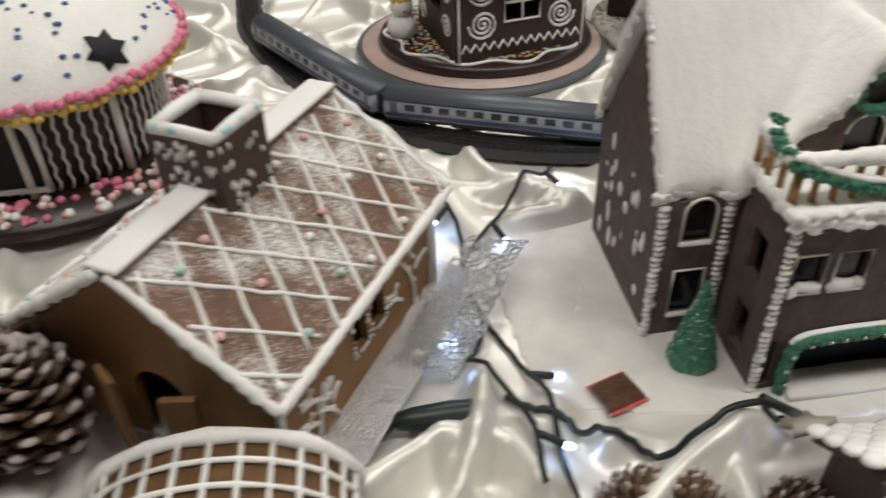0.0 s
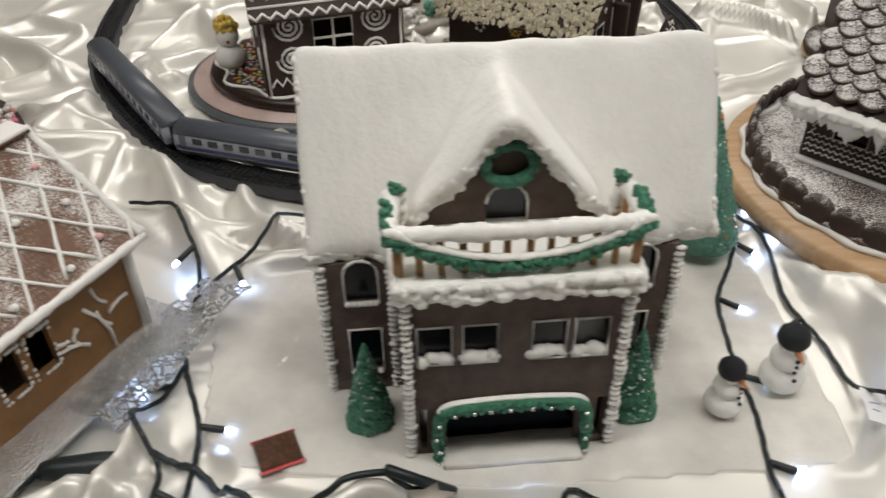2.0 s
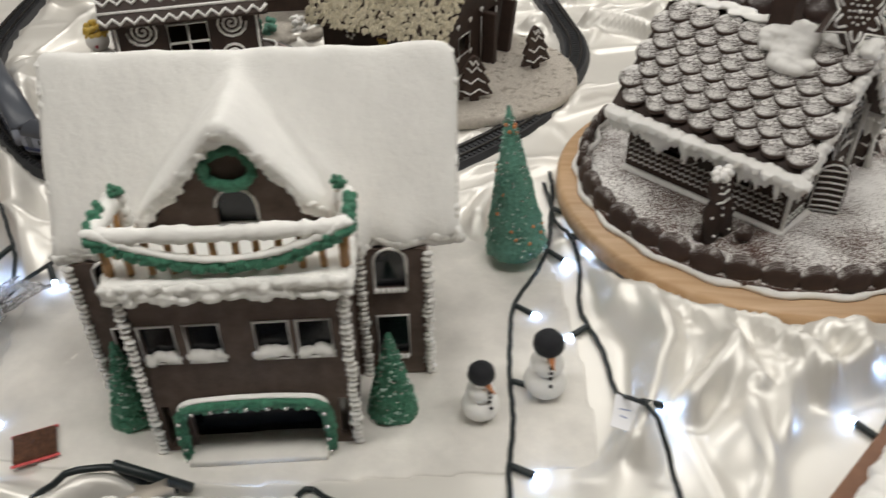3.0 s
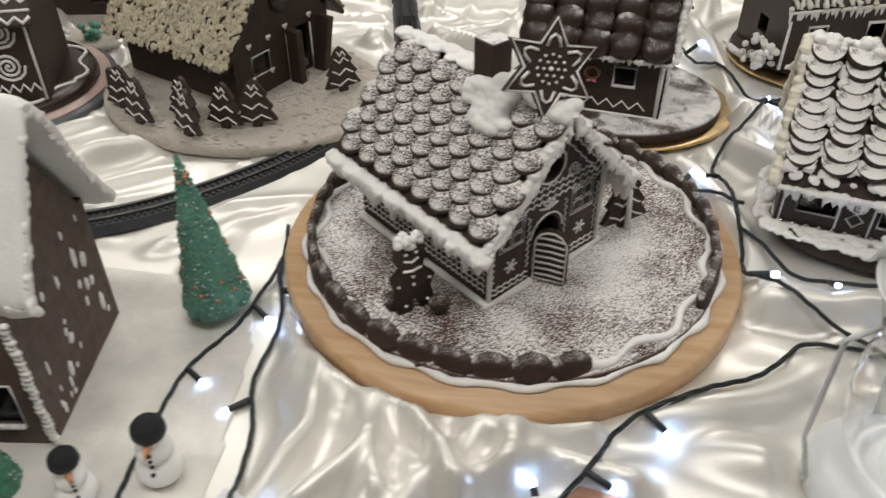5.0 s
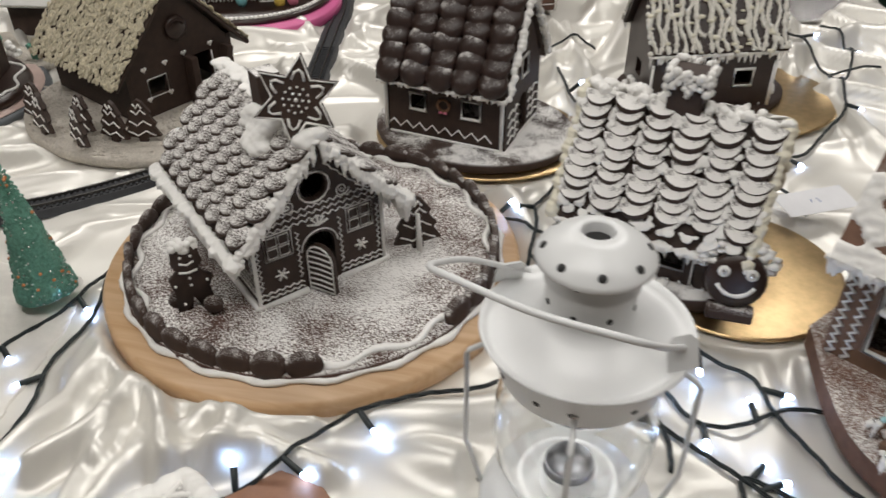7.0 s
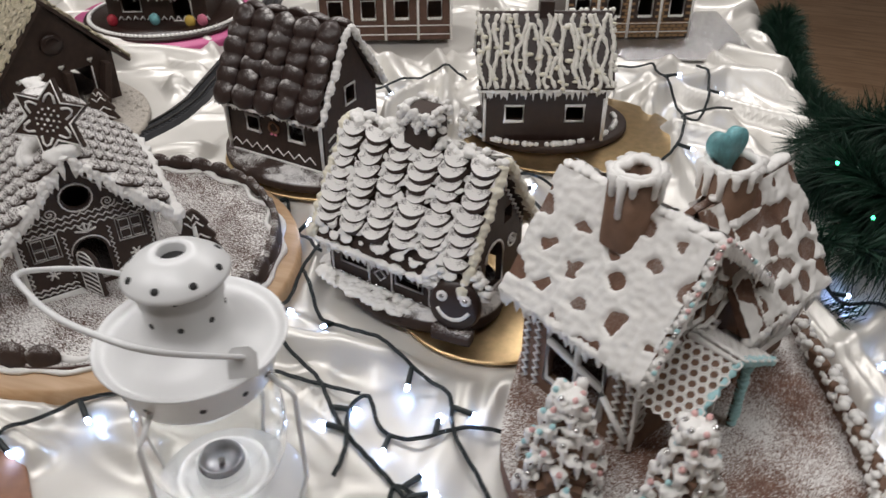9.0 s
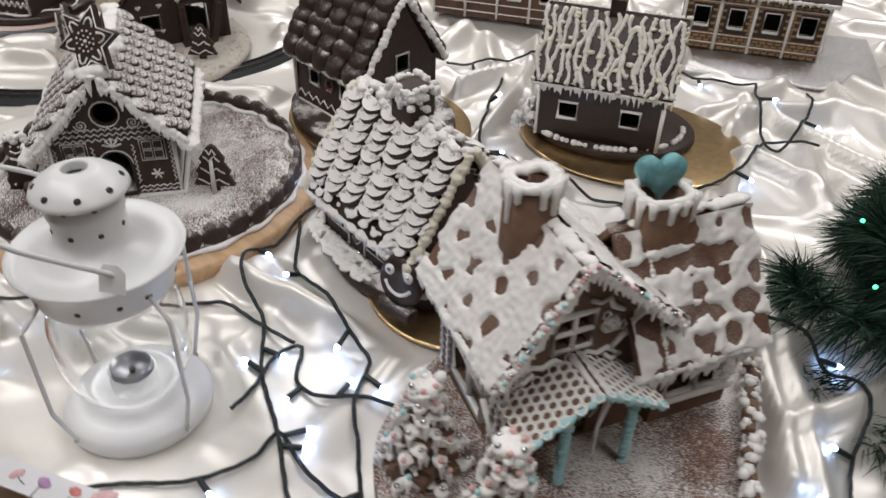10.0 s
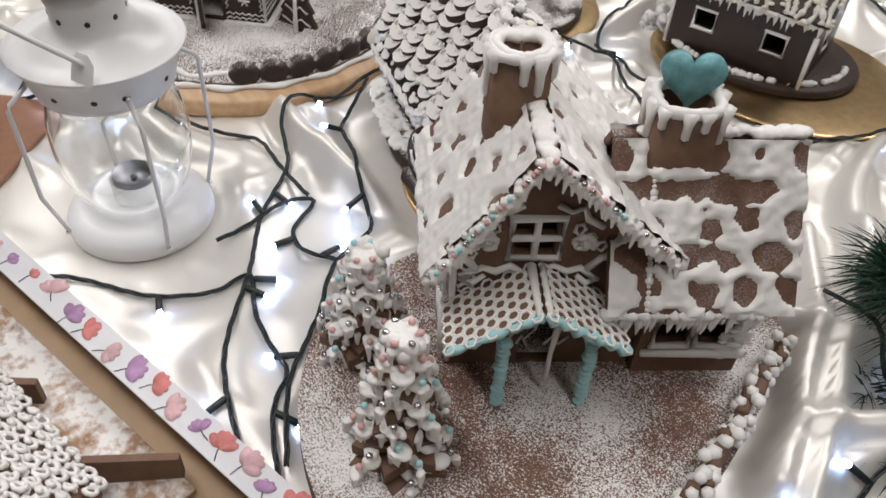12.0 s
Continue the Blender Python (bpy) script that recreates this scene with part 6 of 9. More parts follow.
def lattice_house():
    rng = random.Random(81)
    h = thing("lattice_roof_house", pose(-0.0575, 0.4883, 0.0, 0, 0, 67), "light brown gingerbread house with white icing lattice on the roof", "gingerbread house")
    w, d, hw, hr = 0.245, 0.203, 0.101, 0.172
    walls(h, w, d, hw, hr, "x", GINGER, [rect(-0.010, 0.036, 0.022, 0.042), rect(0.020, 0.036, 0.022, 0.042)], left=[arch(0, 0.003, 0.05, 0.075)])
    sl, half, ln = slopes(w, d, hw, hr, "x", 0.010, 0.014)
    roof_plates(h, sl, half, ln, GINGER_ROOF, 0.008)
    for m in sl:
        bm = bmesh.new()
        z = 0.0085

        def line(x0, y0, x1, y1):
            pts = [Vector((x0 + (x1 - x0) * i / 14 + rng.uniform(-0.0007, 0.0007), y0 + (y1 - y0) * i / 14 + rng.uniform(-0.0007, 0.0007), z)) for i in range(15)]
            pts = [p for p in pts if -half <= p.x <= half and 0 <= p.y <= ln]
            if len(pts) > 2:
                tube(bm, [m @ p for p in pts], 0.0017, 6, wob=0.25, rng=rng)
        for i in range(-5, 14):
            c = -half + i * 0.036
            line(c, 0, c + 0.085, ln)
            c2 = -half + i * 0.040
            line(c2, ln, c2 + 0.085 + 0.03, 0)
        part("icing_lattice", bm, ICING, h, "crossed white icing lines")
        bm = bmesh.new()
        tube(bm, [m @ Vector((-half + 2 * half * i / 50, ln, 0.007)) for i in range(51)], 0.0042, 7, wob=0.2, rng=rng)
        for s in (-1, 1):
            tube(bm, [m @ Vector((s * half, ln * i / 24, 0.007)) for i in range(25)], 0.0045, 7, wob=0.35, rng=rng)
        part("edge_icing", bm, ICING, h, "white icing along the roof edges")
        spots = [(a, b) for a in range(6) for b in range(3)]
        rng.shuffle(spots)
        for mat, cnt in ((SUGAR_PINK, 7), (SUGAR_MINT, 4), (ICING, 7)):
            bm = bmesh.new()
            for i in range(cnt):
                ca, cb = spots.pop()
                blob(bm, m @ Vector((-half + (ca + rng.uniform(0.2, 0.8)) * half / 3, (cb + rng.uniform(0.25, 0.8)) * ln / 3, 0.010)), 0.0038, (1, 1, 0.8), 2)
            part("button_coat", bm, mat, h, kind="stuff")
    bm = bmesh.new()
    box(bm, (0, d / 2, hr + 0.008), (2 * half, 0.026, 0.006), None, 0.002)
    part("ridge_board", bm, dusted("sugared_ridge", (0.2, 0.1, 0.06), 0.2, 0.4, up=-0.2), h)
    # chimney
    cm = pose(-0.012, d / 2 + 0.002, hr - 0.012)
    bm = bmesh.new()
    for a in range(4):
        box(bm, (0, 0.0245, 0.031), (0.056 if a % 2 else 0.0419, 0.007, 0.062), cm @ pose(0, 0, 0, 0, 0, 90 * a))
    ch = part("chimney", bm, plain("cocoa_chimney", (0.075, 0.04, 0.028), 0.6, var=0.25), h, smooth=False)
    bm, bb = bmesh.new(), bmesh.new()
    for i in range(120):
        a = rng.randrange(4)
        blob(bm, cm @ pose(0, 0, 0, 0, 0, 90 * a) @ Vector((rng.uniform(-0.025, 0.025), -0.0285, rng.uniform(0.004, 0.056))), 0.0022, (0.7, 0.7, 1.6))
    for a in range(4):
        q = cm @ pose(0, 0, 0, 0, 0, 90 * a)
        tube(bm, [q @ Vector((-0.027, -0.0245, 0.063)), q @ Vector((0, -0.0245, 0.064)), q @ Vector((0.027, -0.0245, 0.063))], 0.005, 7, wob=0.2)
        for i in range(5):
            blob(bb, q @ Vector((rng.uniform(-0.026, 0.026), -0.027, 0.065)), 0.0034)
    part("chimney_icing", bm, ICING, ch, "white icing strokes and rim")
    part("dab_coat", bb, ICING_BLUE, ch, kind="stuff")
    # wall icing: frames and branches
    bm = bmesh.new()
    for x in (-0.010, 0.020):
        for i in range(30):
            k = i / 30 * 4
            a, b = [((k, 0), (1, k - 1), (3 - k, 1), (0, 4 - k))[int(k)]][0]
            if rng.random() < 0.75:
                blob(bm, (x - 0.012 + 0.024 * a, -0.001, 0.035 + 0.044 * b), rng.uniform(0.0015, 0.003), (1, 0.5, 1))

    def branch(x, z, a, l, lv):
        pts = [(x + l * t * math.cos(a + 0.4 * t * (1 if lv % 2 else -1)), -0.001, z + l * t * math.sin(a + 0.4 * t * (1 if lv % 2 else -1))) for t in (0, 0.33, 0.66, 1)]
        tube(bm, pts, 0.0019, 6, wob=0.2, rng=rng)
        if lv:
            for t, s in ((0.4, 1), (0.6, -1), (0.8, 1)):
                branch(x + l * t * math.cos(a), z + l * t * math.sin(a), a + s * 0.9, l * 0.4, lv - 1)
    branch(-0.085, 0.004, 1.45, 0.055, 2)
    branch(-0.055, 0.006, 1.9, 0.04, 1)
    branch(0.085, 0.008, 1.5, 0.06, 1)
    branch(0.060, 0.030, 2.3, 0.03, 1)
    for x in (-w / 2, w / 2):
        tube(bm, [(x, -0.001, 0), (x, -0.001, hw)], 0.004, 6, wob=0.4, rng=rng)
    part("branch_icing", bm, ICING, h, "white icing branches and window dabs")
    for x in (-0.035, 0.035):
        bm = bmesh.new()
        box(bm, (x, 0, 0.04), (0.026, 0.006, 0.08), pose(-w / 2, d / 2, 0, 0, 0, -90) @ pose(0, -0.03, 0, 0, 0, 25 if x > 0 else -25), 0.002)
        part("porch_wing", bm, GINGER, h, smooth=False)


lattice_house()
base = thing("lace_paper_board", pose(-0.135, 0.535, 0.001, 0, 0, 67), "square board with silver lace paper under the lattice house", "board")
bm = bmesh.new()
box(bm, (0.0, 0.0, 0.002), (0.275, 0.262, 0.004), None, 0.001)
part("board", bm, FOIL, base, smooth=False)


def lace(parent):
    """Pierced silver paper: webs between many small openings."""
    rng = random.Random(82)
    bm = bmesh.new()
    g = {}
    nx, ny, st = 22, 9, 0.0085
    for i in range(nx):
        for j in range(ny):
            x = (i + 0.5 * (j % 2)) * st + rng.uniform(-0.0022, 0.0022)
            y = j * st * 0.87 + rng.uniform(-0.0022, 0.0022)
            g[i, j] = Vector((x, y, 0.001 + 0.018 * math.exp(-((x - 0.15) / 0.05) ** 2) * (1 - y / 0.07) + 0.002 * math.sin(x * 90) * math.sin(y * 70)))
    for (i, j), p in g.items():
        for di, dj in ((1, 0), (j % 2, 1), (j % 2 - 1, 1)):
            q = g.get((i + di, j + dj))
            if q and rng.random() < 0.8:
                s = (q - p).cross(Vector((0, 0, 1))).normalized() * rng.uniform(0.0009, 0.0020)
                bm.faces.new([bm.verts.new(v) for v in (p + s, q + s, q - s, p - s)])
    r = bmesh.ops.solidify(bm, geom=bm.faces[:], thickness=0.0004)
    part("lace_paper", bm, FOIL, parent, "crumpled pierced silver lace paper", smooth=False, m=pose(0.0, -0.160, 0.004))


lace(base)

# ---- big iced house with two chimneys ----


def coat(bm, m, x0, x1, y0, y1, field, step, th):
    """A coat of icing on a plate: thick where field is well above nought, bare where it is below."""
    nx, ny = int((x1 - x0) / step), int((y1 - y0) / step)
    vs = {}

    def vert(i, j):
        if (i, j) not in vs:
            x, y = x0 + (x1 - x0) * i / nx, y0 + (y1 - y0) * j / ny
            f = field(x, y)
            k = max(0.0, min(1.0, f / 0.16))
            vs[i, j] = bm.verts.new(m @ Vector((x, y, 0.0055 + (th + 0.0015) * math.sqrt(k) * (0.85 + 0.3 * noise.noise(Vector((x * 160, y * 160, 1)))))))
        return vs[i, j]
    for i in range(nx):
        for j in range(ny):
            x, y = x0 + (x1 - x0) * (i + 0.5) / nx, y0 + (y1 - y0) * (j + 0.5) / ny
            if field(x, y) > -0.12:
                bm.faces.new((vert(i, j), vert(i + 1, j), vert(i + 1, j + 1), vert(i, j + 1)))


def chimney_pot(parent, x, y, z0, z1, w, d, rng, mat, heart=False):
    """A hollow chimney with icing running down its sides."""
    h = z1 - z0
    bm = bmesh.new()
    N = 40
    out, inn = [], []
    for i in range(N):
        t = 2 * math.pi * i / N
        c, s = math.cos(t), math.sin(t)
        q = (abs(c) ** 3.2 + abs(s) ** 3.2) ** (-1 / 3.2)
        notch = 1 - 0.13 * math.exp(-((t - math.pi / 2) / 0.45) ** 2) if heart else 1
        out.append((w / 2 * q * c, d / 2 * q * s * notch))
        if heart:
            inn.append((0.70 * w / 2 * s ** 3 * -1, 0.70 * d / 32 * (13 * c - 5 * math.cos(2 * t) - 2 * math.cos(3 * t) - math.cos(4 * t))))
        else:
            inn.append((0.76 * w / 2 * q * c, 0.76 * d / 2 * q * s))
    if heart:
        inn = inn[-N // 4:] + inn[:-N // 4]
    lo = [[bm.verts.new((a * s, b * s, z)) for a, b in o] for o, s, z in ((out, 1.05, 0), (out, 1, h), (inn, 1, h), (inn, 1, 0.0))]
    for a, b in zip(lo, lo[1:]):
        for i in range(N):
            bm.faces.new((a[i], a[(i + 1) % N], b[(i + 1) % N], b[i]))
    ch = part("chimney", bm, mat, parent, m=pose(x, y, z0))
    bm = bmesh.new()
    mid = [Vector(((a[0] + b[0]) / 2, (a[1] + b[1]) / 2, h)) for a, b in zip(out, inn)]
    tube(bm, mid, 0.0046 if heart else 0.0042, 7, True, wob=0.15, rng=rng)
    if heart:
        tube(bm, [Vector((a * 0.97, b * 0.97, h)) for a, b in out], 0.0036, 7, True, wob=0.15, rng=rng)
    for i in range(11):
        px, py = out[int((i + rng.uniform(-0.35, 0.35)) / 11 * N) % N]
        ln = rng.choice((0.010, 0.016, 0.024, 0.034, 0.040)) * min(1, h / 0.055)
        q = 1.02
        tube(bm, [(px * q, py * q, h + 0.002), (px * q * 1.01, py * q * 1.01, h - ln * 0.5), (px * q * 1.02, py * q * 1.02, h - ln)], 0.004, 6, rs=[0.0062, 0.0034, 0.0032])
        blob(bm, (px * q * 1.01, py * q * 1.01, h - ln), 0.0037, (0.9, 0.9, 1.2))
    part("chimney_icing", bm, ICING, ch, "glossy white icing running down the chimney")
    return ch


def big_house():
    rng = random.Random(91)
    h = thing("two_chimney_house", pose(1.470, 0.750, 0.033, 0, 0, 59.5), "brown gingerbread house with thick patchy white icing and two chimneys", "gingerbread house")
    Y0, Y1 = 0.012, 0.150
    xl, xp, xr = 0.004, 0.060, 0.156
    zl, zp, zr = 0.130, 0.214, 0.132
    th = 0.007
    # main block with an uneven gable
    gab = [(xl, 0), (xr, 0), (xr, zr), (xp, zp), (xl, zl)]
    bm = bmesh.new()
    panel(bm, gab, [rect(xp + 0.003 + a * 0.017, 0.125 + b * 0.018, 0.013, 0.014) for a in (-0.5, 0.5) for b in (0, 1)] + [rect(0.078, 0.004, 0.03, 0.06)])
    part("wall", bm, GINGER_MID, h, smooth=False, m=pose(0, Y0, 0))
    bm = bmesh.new()
    panel(bm, [(-a, b) for a, b in gab], ())
    part("wall", bm, GINGER_MID, h, smooth=False, m=pose(0, Y1, 0, 0, 0, 180))
    wl = Y1 - Y0 - 2 * th - 0.001
    for x, z, s in ((xl, zl, -1), (xr, zr, 1)):
        bm = bmesh.new()
        panel(bm, [(-wl / 2, 0), (wl / 2, 0), (wl / 2, z), (-wl / 2, z)], [rect(0.0, 0.022, 0.066, 0.080)] if s < 0 else [])
        part("wall", bm, GINGER_MID, h, smooth=False, m=pose(x, (Y0 + Y1) / 2, 0, 0, 0, 90 * s))
    o = Vector((xp, (Y0 + Y1) / 2, zp + 0.002))
    half = (Y1 - Y0) / 2 + 0.014
    roofs = []
    for s, x, z in ((-1, xl - 0.014, zl), (1, xr + 0.010, zr)):
        k = (z - zp) / ((xl if s < 0 else xr) - xp)
        end = Vector((x, o.y, zp + k * (x - xp)))
        y = end - o
        m = frame_m(o, (0, -s, 0) if s < 0 else (0, -s, 0), y)
        if m.to_3x3().col[2].z < 0:
            m = frame_m(o, (0, s, 0), y)
        bm = bmesh.new()
        slab(bm, Matrix(), -half, half, 0.0, y.length, 0.007)
        part("roof_plate", bm, GINGER_DUST, h, smooth=False, m=m)
        roofs.append((m, half, y.length))
    # wing
    wx0, wx1, wy0, wd, whw, whr = xr + 0.001, 0.243, 0.002, 0.108, 0.118, 0.196
    ww = wx1 - wx0
    wing = new("wing")
    wing.parent, wing.matrix_basis = h, pose((wx0 + wx1) / 2, wy0, 0)
    walls(wing, ww, wd, whw, whr, "x", GINGER_MID, [rect(-0.018 + a * 0.034, 0.036, 0.028, 0.026) for a in (0, 1)])
    sl, wh, wln = slopes(ww, wd, whw, whr, "x", 0.018, 0.012)
    off = pose((wx0 + wx1) / 2, wy0, 0)
    for m in sl:
        mm = off @ m
        bm = bmesh.new()
        slab(bm, Matrix(), -wh - 0.03, wh, 0.0, wln, 0.007) if m.to_3x3().col[0].x > 0 else slab(bm, Matrix(), -wh, wh + 0.03, 0.0, wln, 0.007)
        part("roof_plate", bm, GINGER_DUST, h, smooth=False, m=mm)

    def field(seed, cell, more):
        def f(x, y):
            row = math.floor(y / cell)
            u = (x + (row % 2) * cell * 0.7) / (cell * 1.4)
            v = y / cell
            du, dv = abs(u - math.floor(u) - 0.5), abs(v - math.floor(v) - 0.5)
            r1 = math.hypot(du * 1.15, dv)
            return more + 1.25 * (r1 - 0.33) + 0.75 * noise.noise(Vector((x * 42, y * 42, seed))) + 0.25 * noise.noise(Vector((x * 110, y * 110, seed)))
        return f
    for i, (m, hf, ln) in enumerate(roofs):
        bm = bmesh.new()
        coat(bm, m, -hf, hf, 0.0, ln, field(i + 2, 0.028, 0.22), 0.0022, 0.0042)
        be = bmesh.new()
        drips(be, [m @ Vector((-hf, ln, 0.004)), m @ Vector((hf, ln, 0.004))], 0.0032, 0.0052, 0.004, 0.020, rng)
        melt(part("eave_icing", be, ICING, h, "dripping white icing along the eave"), 0.0009)
        part("roof_icing", bm, ICING, h, "thick patchy white icing with bare brown patches")
    for i, m in enumerate(sl):
        mm = off @ m
        bm = bmesh.new()
        a, b = (-wh - 0.03, wh) if m.to_3x3().col[0].x > 0 else (-wh, wh + 0.03)
        coat(bm, mm, a, b, 0.0, wln, field(i + 7, 0.024, -0.06), 0.0022, 0.0042)
        drips(bm, [mm @ Vector((a + 0.02, wln, 0.004)), mm @ Vector((b, wln, 0.004))], 0.0035, 0.0045, 0.006, 0.024, rng)
        for j in range(30):
            blob(bm, mm @ Vector((wh if b > -a else -wh, wln * j / 30, 0.006)), rng.uniform(0.002, 0.004))
        part("roof_icing", bm, ICING, h, "thick patchy white icing with bare brown patches")
    # rake edge with pearls
    bm = bmesh.new()
    cols = {ICING_BLUE: bmesh.new(), SUGAR_PINK: bmesh.new(), SILVER: bmesh.new()}
    for m, hf, ln in roofs:
        e = hf if (m @ Vector((hf, 0, 0))).y < 0.05 else -hf
        for j in range(int(ln / 0.003)):
            p = m @ Vector((e, j * 0.003, 0.004))
            for q in range(3):
                blob(bm, p + Vector((rng.uniform(-0.004, 0.004), rng.uniform(-0.005, 0.003), rng.uniform(-0.004, 0.003))), rng.uniform(0.002, 0.0042))
            if j % 2 == 0:
                tube(bm, [p + Vector((0, -0.004, 0)), p + Vector((rng.uniform(-0.003, 0.003), -0.007, -rng.uniform(0.005, 0.013)))], 0.0022, 5, rs=[0.0032, 0.0010])
            if rng.random() < 0.35:
                blob(rng.choice(list(cols.values())), p + Vector((0, -0.005, 0.004)), 0.0023, (1, 1, 1), 2)
    melt(part("gable_icing", bm, ICING, h, "spiky white icing fringe on the gable"), 0.0008)
    for mat, b2 in cols.items():
        part("pearl_coat", b2, mat, h, kind="stuff")
    # chimneys
    chimney_pot(h, 0.048, 0.078, 0.185, 0.254, 0.042, 0.038, rng, GINGER_MID, True)
    c2 = chimney_pot(h, 0.162, 0.058, 0.168, 0.228, 0.049, 0.043, rng, GINGER_MID)
    # icing heaped on both ridges
    bm = bmesh.new()
    for i in range(46):
        k = i / 45
        for p in (Vector((xp, Y0 - 0.012 + (Y1 - Y0 + 0.024) * k, zp + 0.007)), Vector((wx0 - 0.02 + (wx1 - wx0 + 0.03) * k, wy0 + wd / 2, whr + 0.007))):
            blob(bm, p + Vector((rng.uniform(-0.003, 0.003), rng.uniform(-0.002, 0.002), rng.uniform(-0.002, 0.001))), rng.uniform(0.0035, 0.0065), (1.3, 1.2, 0.7), 2)
    melt(part("ridge_icing", bm, ICING, h, "white icing heaped along the ridges"), 0.0011)
    ht = thing("heart_biscuit", pose(1.4975, 0.924, 0.272, -10, 0, 50), "marbled teal iced heart biscuit standing in the chimney", "biscuit")
    bm = bmesh.new()
    hp = []
    for i in range(40):
        t = i * 2 * math.pi / 40
        hp.append((0.00138 * 16 * math.sin(t) ** 3, 0.00138 * (13 * math.cos(t) - 5 * math.cos(2 * t) - 2 * math.cos(3 * t) - math.cos(4 * t))))
    panel(bm, hp, (), 0.009)
    bmesh.ops.bevel(bm, geom=[e for e in bm.edges if len(e.link_faces) == 2 and e.calc_face_angle(0) > 0.8], offset=0.002, segments=2, affect="EDGES")
    part("heart", bm, TEAL, ht)
    # front icing drawing
    bm = bmesh.new()
    yf = Y0 - 0.0008

    def F(pts, r=0.0024, closed=False):
        tube(bm, [(a, yf, b) for a, b in pts], r, 6, closed, wob=0.25, rng=rng)
    cx = xp + 0.003
    F(rect(cx, 0.122, 0.037, 0.038), 0.0044, True)
    F([(cx, 0.122), (cx, 0.160)], 0.0026)
    F([(cx - 0.018, 0.141), (cx + 0.018, 0.141)], 0.0026)
    for s in (-1, 1):
        F([(cx + s * a, b) for a, b in spiral(0.034, 0.136, 0.009, 1.6, -1)], 0.0030)
        F([(cx + s * a, b) for a, b in ((0.006, 0.106), (0.016, 0.114), (0.026, 0.108), (0.036, 0.112), (0.050, 0.100), (0.042, 0.096), (0.034, 0.104))], 0.0029)
        for e in range(4):
            ex, ez = 0.030 + 0.009 * e, 0.150 - 0.008 * e
            F([(cx + s * (ex + 0.004 * math.cos(q)), ez + 0.005 * math.sin(q)) for q in (0, 1.2, 2.4, 3.6, 4.8)], 0.0015, True)
        F([(cx + s * a, b) for a, b in ((0.012, 0.172), (0.022, 0.166), (0.030, 0.170), (0.034, 0.160), (0.046, 0.152))], 0.0026)
        F([(cx + s * a, b) for a, b in ((0.04, 0.11), (0.05, 0.122), (0.058, 0.126))], 0.0028)
    F([(xl + 0.002, 0.005 + i * 0.006 + 0) for i in range(21)], 0.003)
    for i in range(9):
        F([(xl + 0.012 + 0.006 * math.cos(a), 0.03 + i * 0.012 + 0.005 * math.sin(a)) for a in (0, 0.9, 1.8, 2.7, 3.6, 4.5, 5.4)], 0.0014, True)
    part("front_icing", bm, ICING, h, "piped white icing window frame, scrolls and leaves")
    bm = bmesh.new()
    for a in (0, 1):
        tube(bm, [(wx0 + ww / 2 - 0.018 + a * 0.034 + p, wy0 - 0.001, q) for p, q in rect(0, 0.034, 0.030, 0.030)], 0.0035, 6, True, wob=0.3, rng=rng)
    tube(bm, [(wx0 + 0.003, wy0 - 0.002, 0.026), (wx1, wy0 - 0.002, 0.026)], 0.004, 6, wob=0.4, rng=rng)
    for i in range(40):
        blob(bm, (wx1 - rng.uniform(0, 0.02), wy0 - 0.003, rng.uniform(0.02, 0.07)), rng.uniform(0.002, 0.005), (1.6, 0.6, 0.7))
    part("wing_icing", bm, ICING, h, "thick white icing round the wing windows")
    # side window
    bm = bmesh.new()
    mm = pose(xl, (Y0 + Y1) / 2, 0, 0, 0, -90)
    tube(bm, [mm @ Vector((a, -0.001, b)) for a, b in rect(0.0, 0.021, 0.069, 0.083)], 0.0042, 6, True, wob=0.3, rng=rng)
    tube(bm, [mm @ Vector((0.004, -0.001, 0.021)), mm @ Vector((0.002, -0.001, 0.104))], 0.0034, 6, wob=0.3, rng=rng)
    tube(bm, [mm @ Vector((-0.034, -0.001, 0.070)), mm @ Vector((0.034, -0.001, 0.056))], 0.0034, 6, wob=0.3, rng=rng)
    tube(bm, [mm @ Vector((0.036, -0.002, 0.050)), mm @ Vector((0.068, -0.002, 0.016))], 0.003, 6, wob=0.3, rng=rng)
    for s in (-0.062, -0.048, 0.05, 0.063):
        tube(bm, [mm @ Vector(p) for p in wave((s, -0.001, 0.002), (s, -0.001, 0.12), 24, 0.003, (1, 0, 0))], 0.002, 5)
    part("side_icing", bm, ICING, h, "white icing window cross and wavy columns")
    # porch
    px, pw, pz0, pz1, py = 0.066, 0.064, 0.074, 0.112, -0.040
    for s in (-1, 1):
        k = (pz0 - pz1) / pw
        o2 = Vector((px, (py + Y0) / 2 - 0.002, pz1))
        y = Vector((s * pw, 0, pz0 - pz1))
        m = frame_m(o2, (0, -s, 0), y)
        if m.to_3x3().col[2].z < 0:
            m = frame_m(o2, (0, s, 0), y)
        hf = (Y0 - py) / 2 - 0.002
        bm = bmesh.new()
        slab(bm, Matrix(), -hf, hf, 0, y.length, 0.005)
        pr = part("porch_roof", bm, GINGER_MID, h, smooth=False, m=m)
        bm = bmesh.new()
        for a in range(6):
            for b in range(9):
                x, yy = -hf + (a + 0.5 * (b % 2)) * 0.0095, 0.003 + b * 0.0085
                if abs(x) < hf + 0.002 and yy < y.length:
                    tube(bm, [(x + 0.0046 * math.cos(t), yy + 0.0046 * math.sin(t), 0.0056) for t in (0.5, 1.55, 2.6, 3.65, 4.7, 5.75)], 0.0011, 5, True)
        tube(bm, [(-hf, 0.001, 0.006), (hf, 0.001, 0.006)], 0.003, 6, wob=0.3)
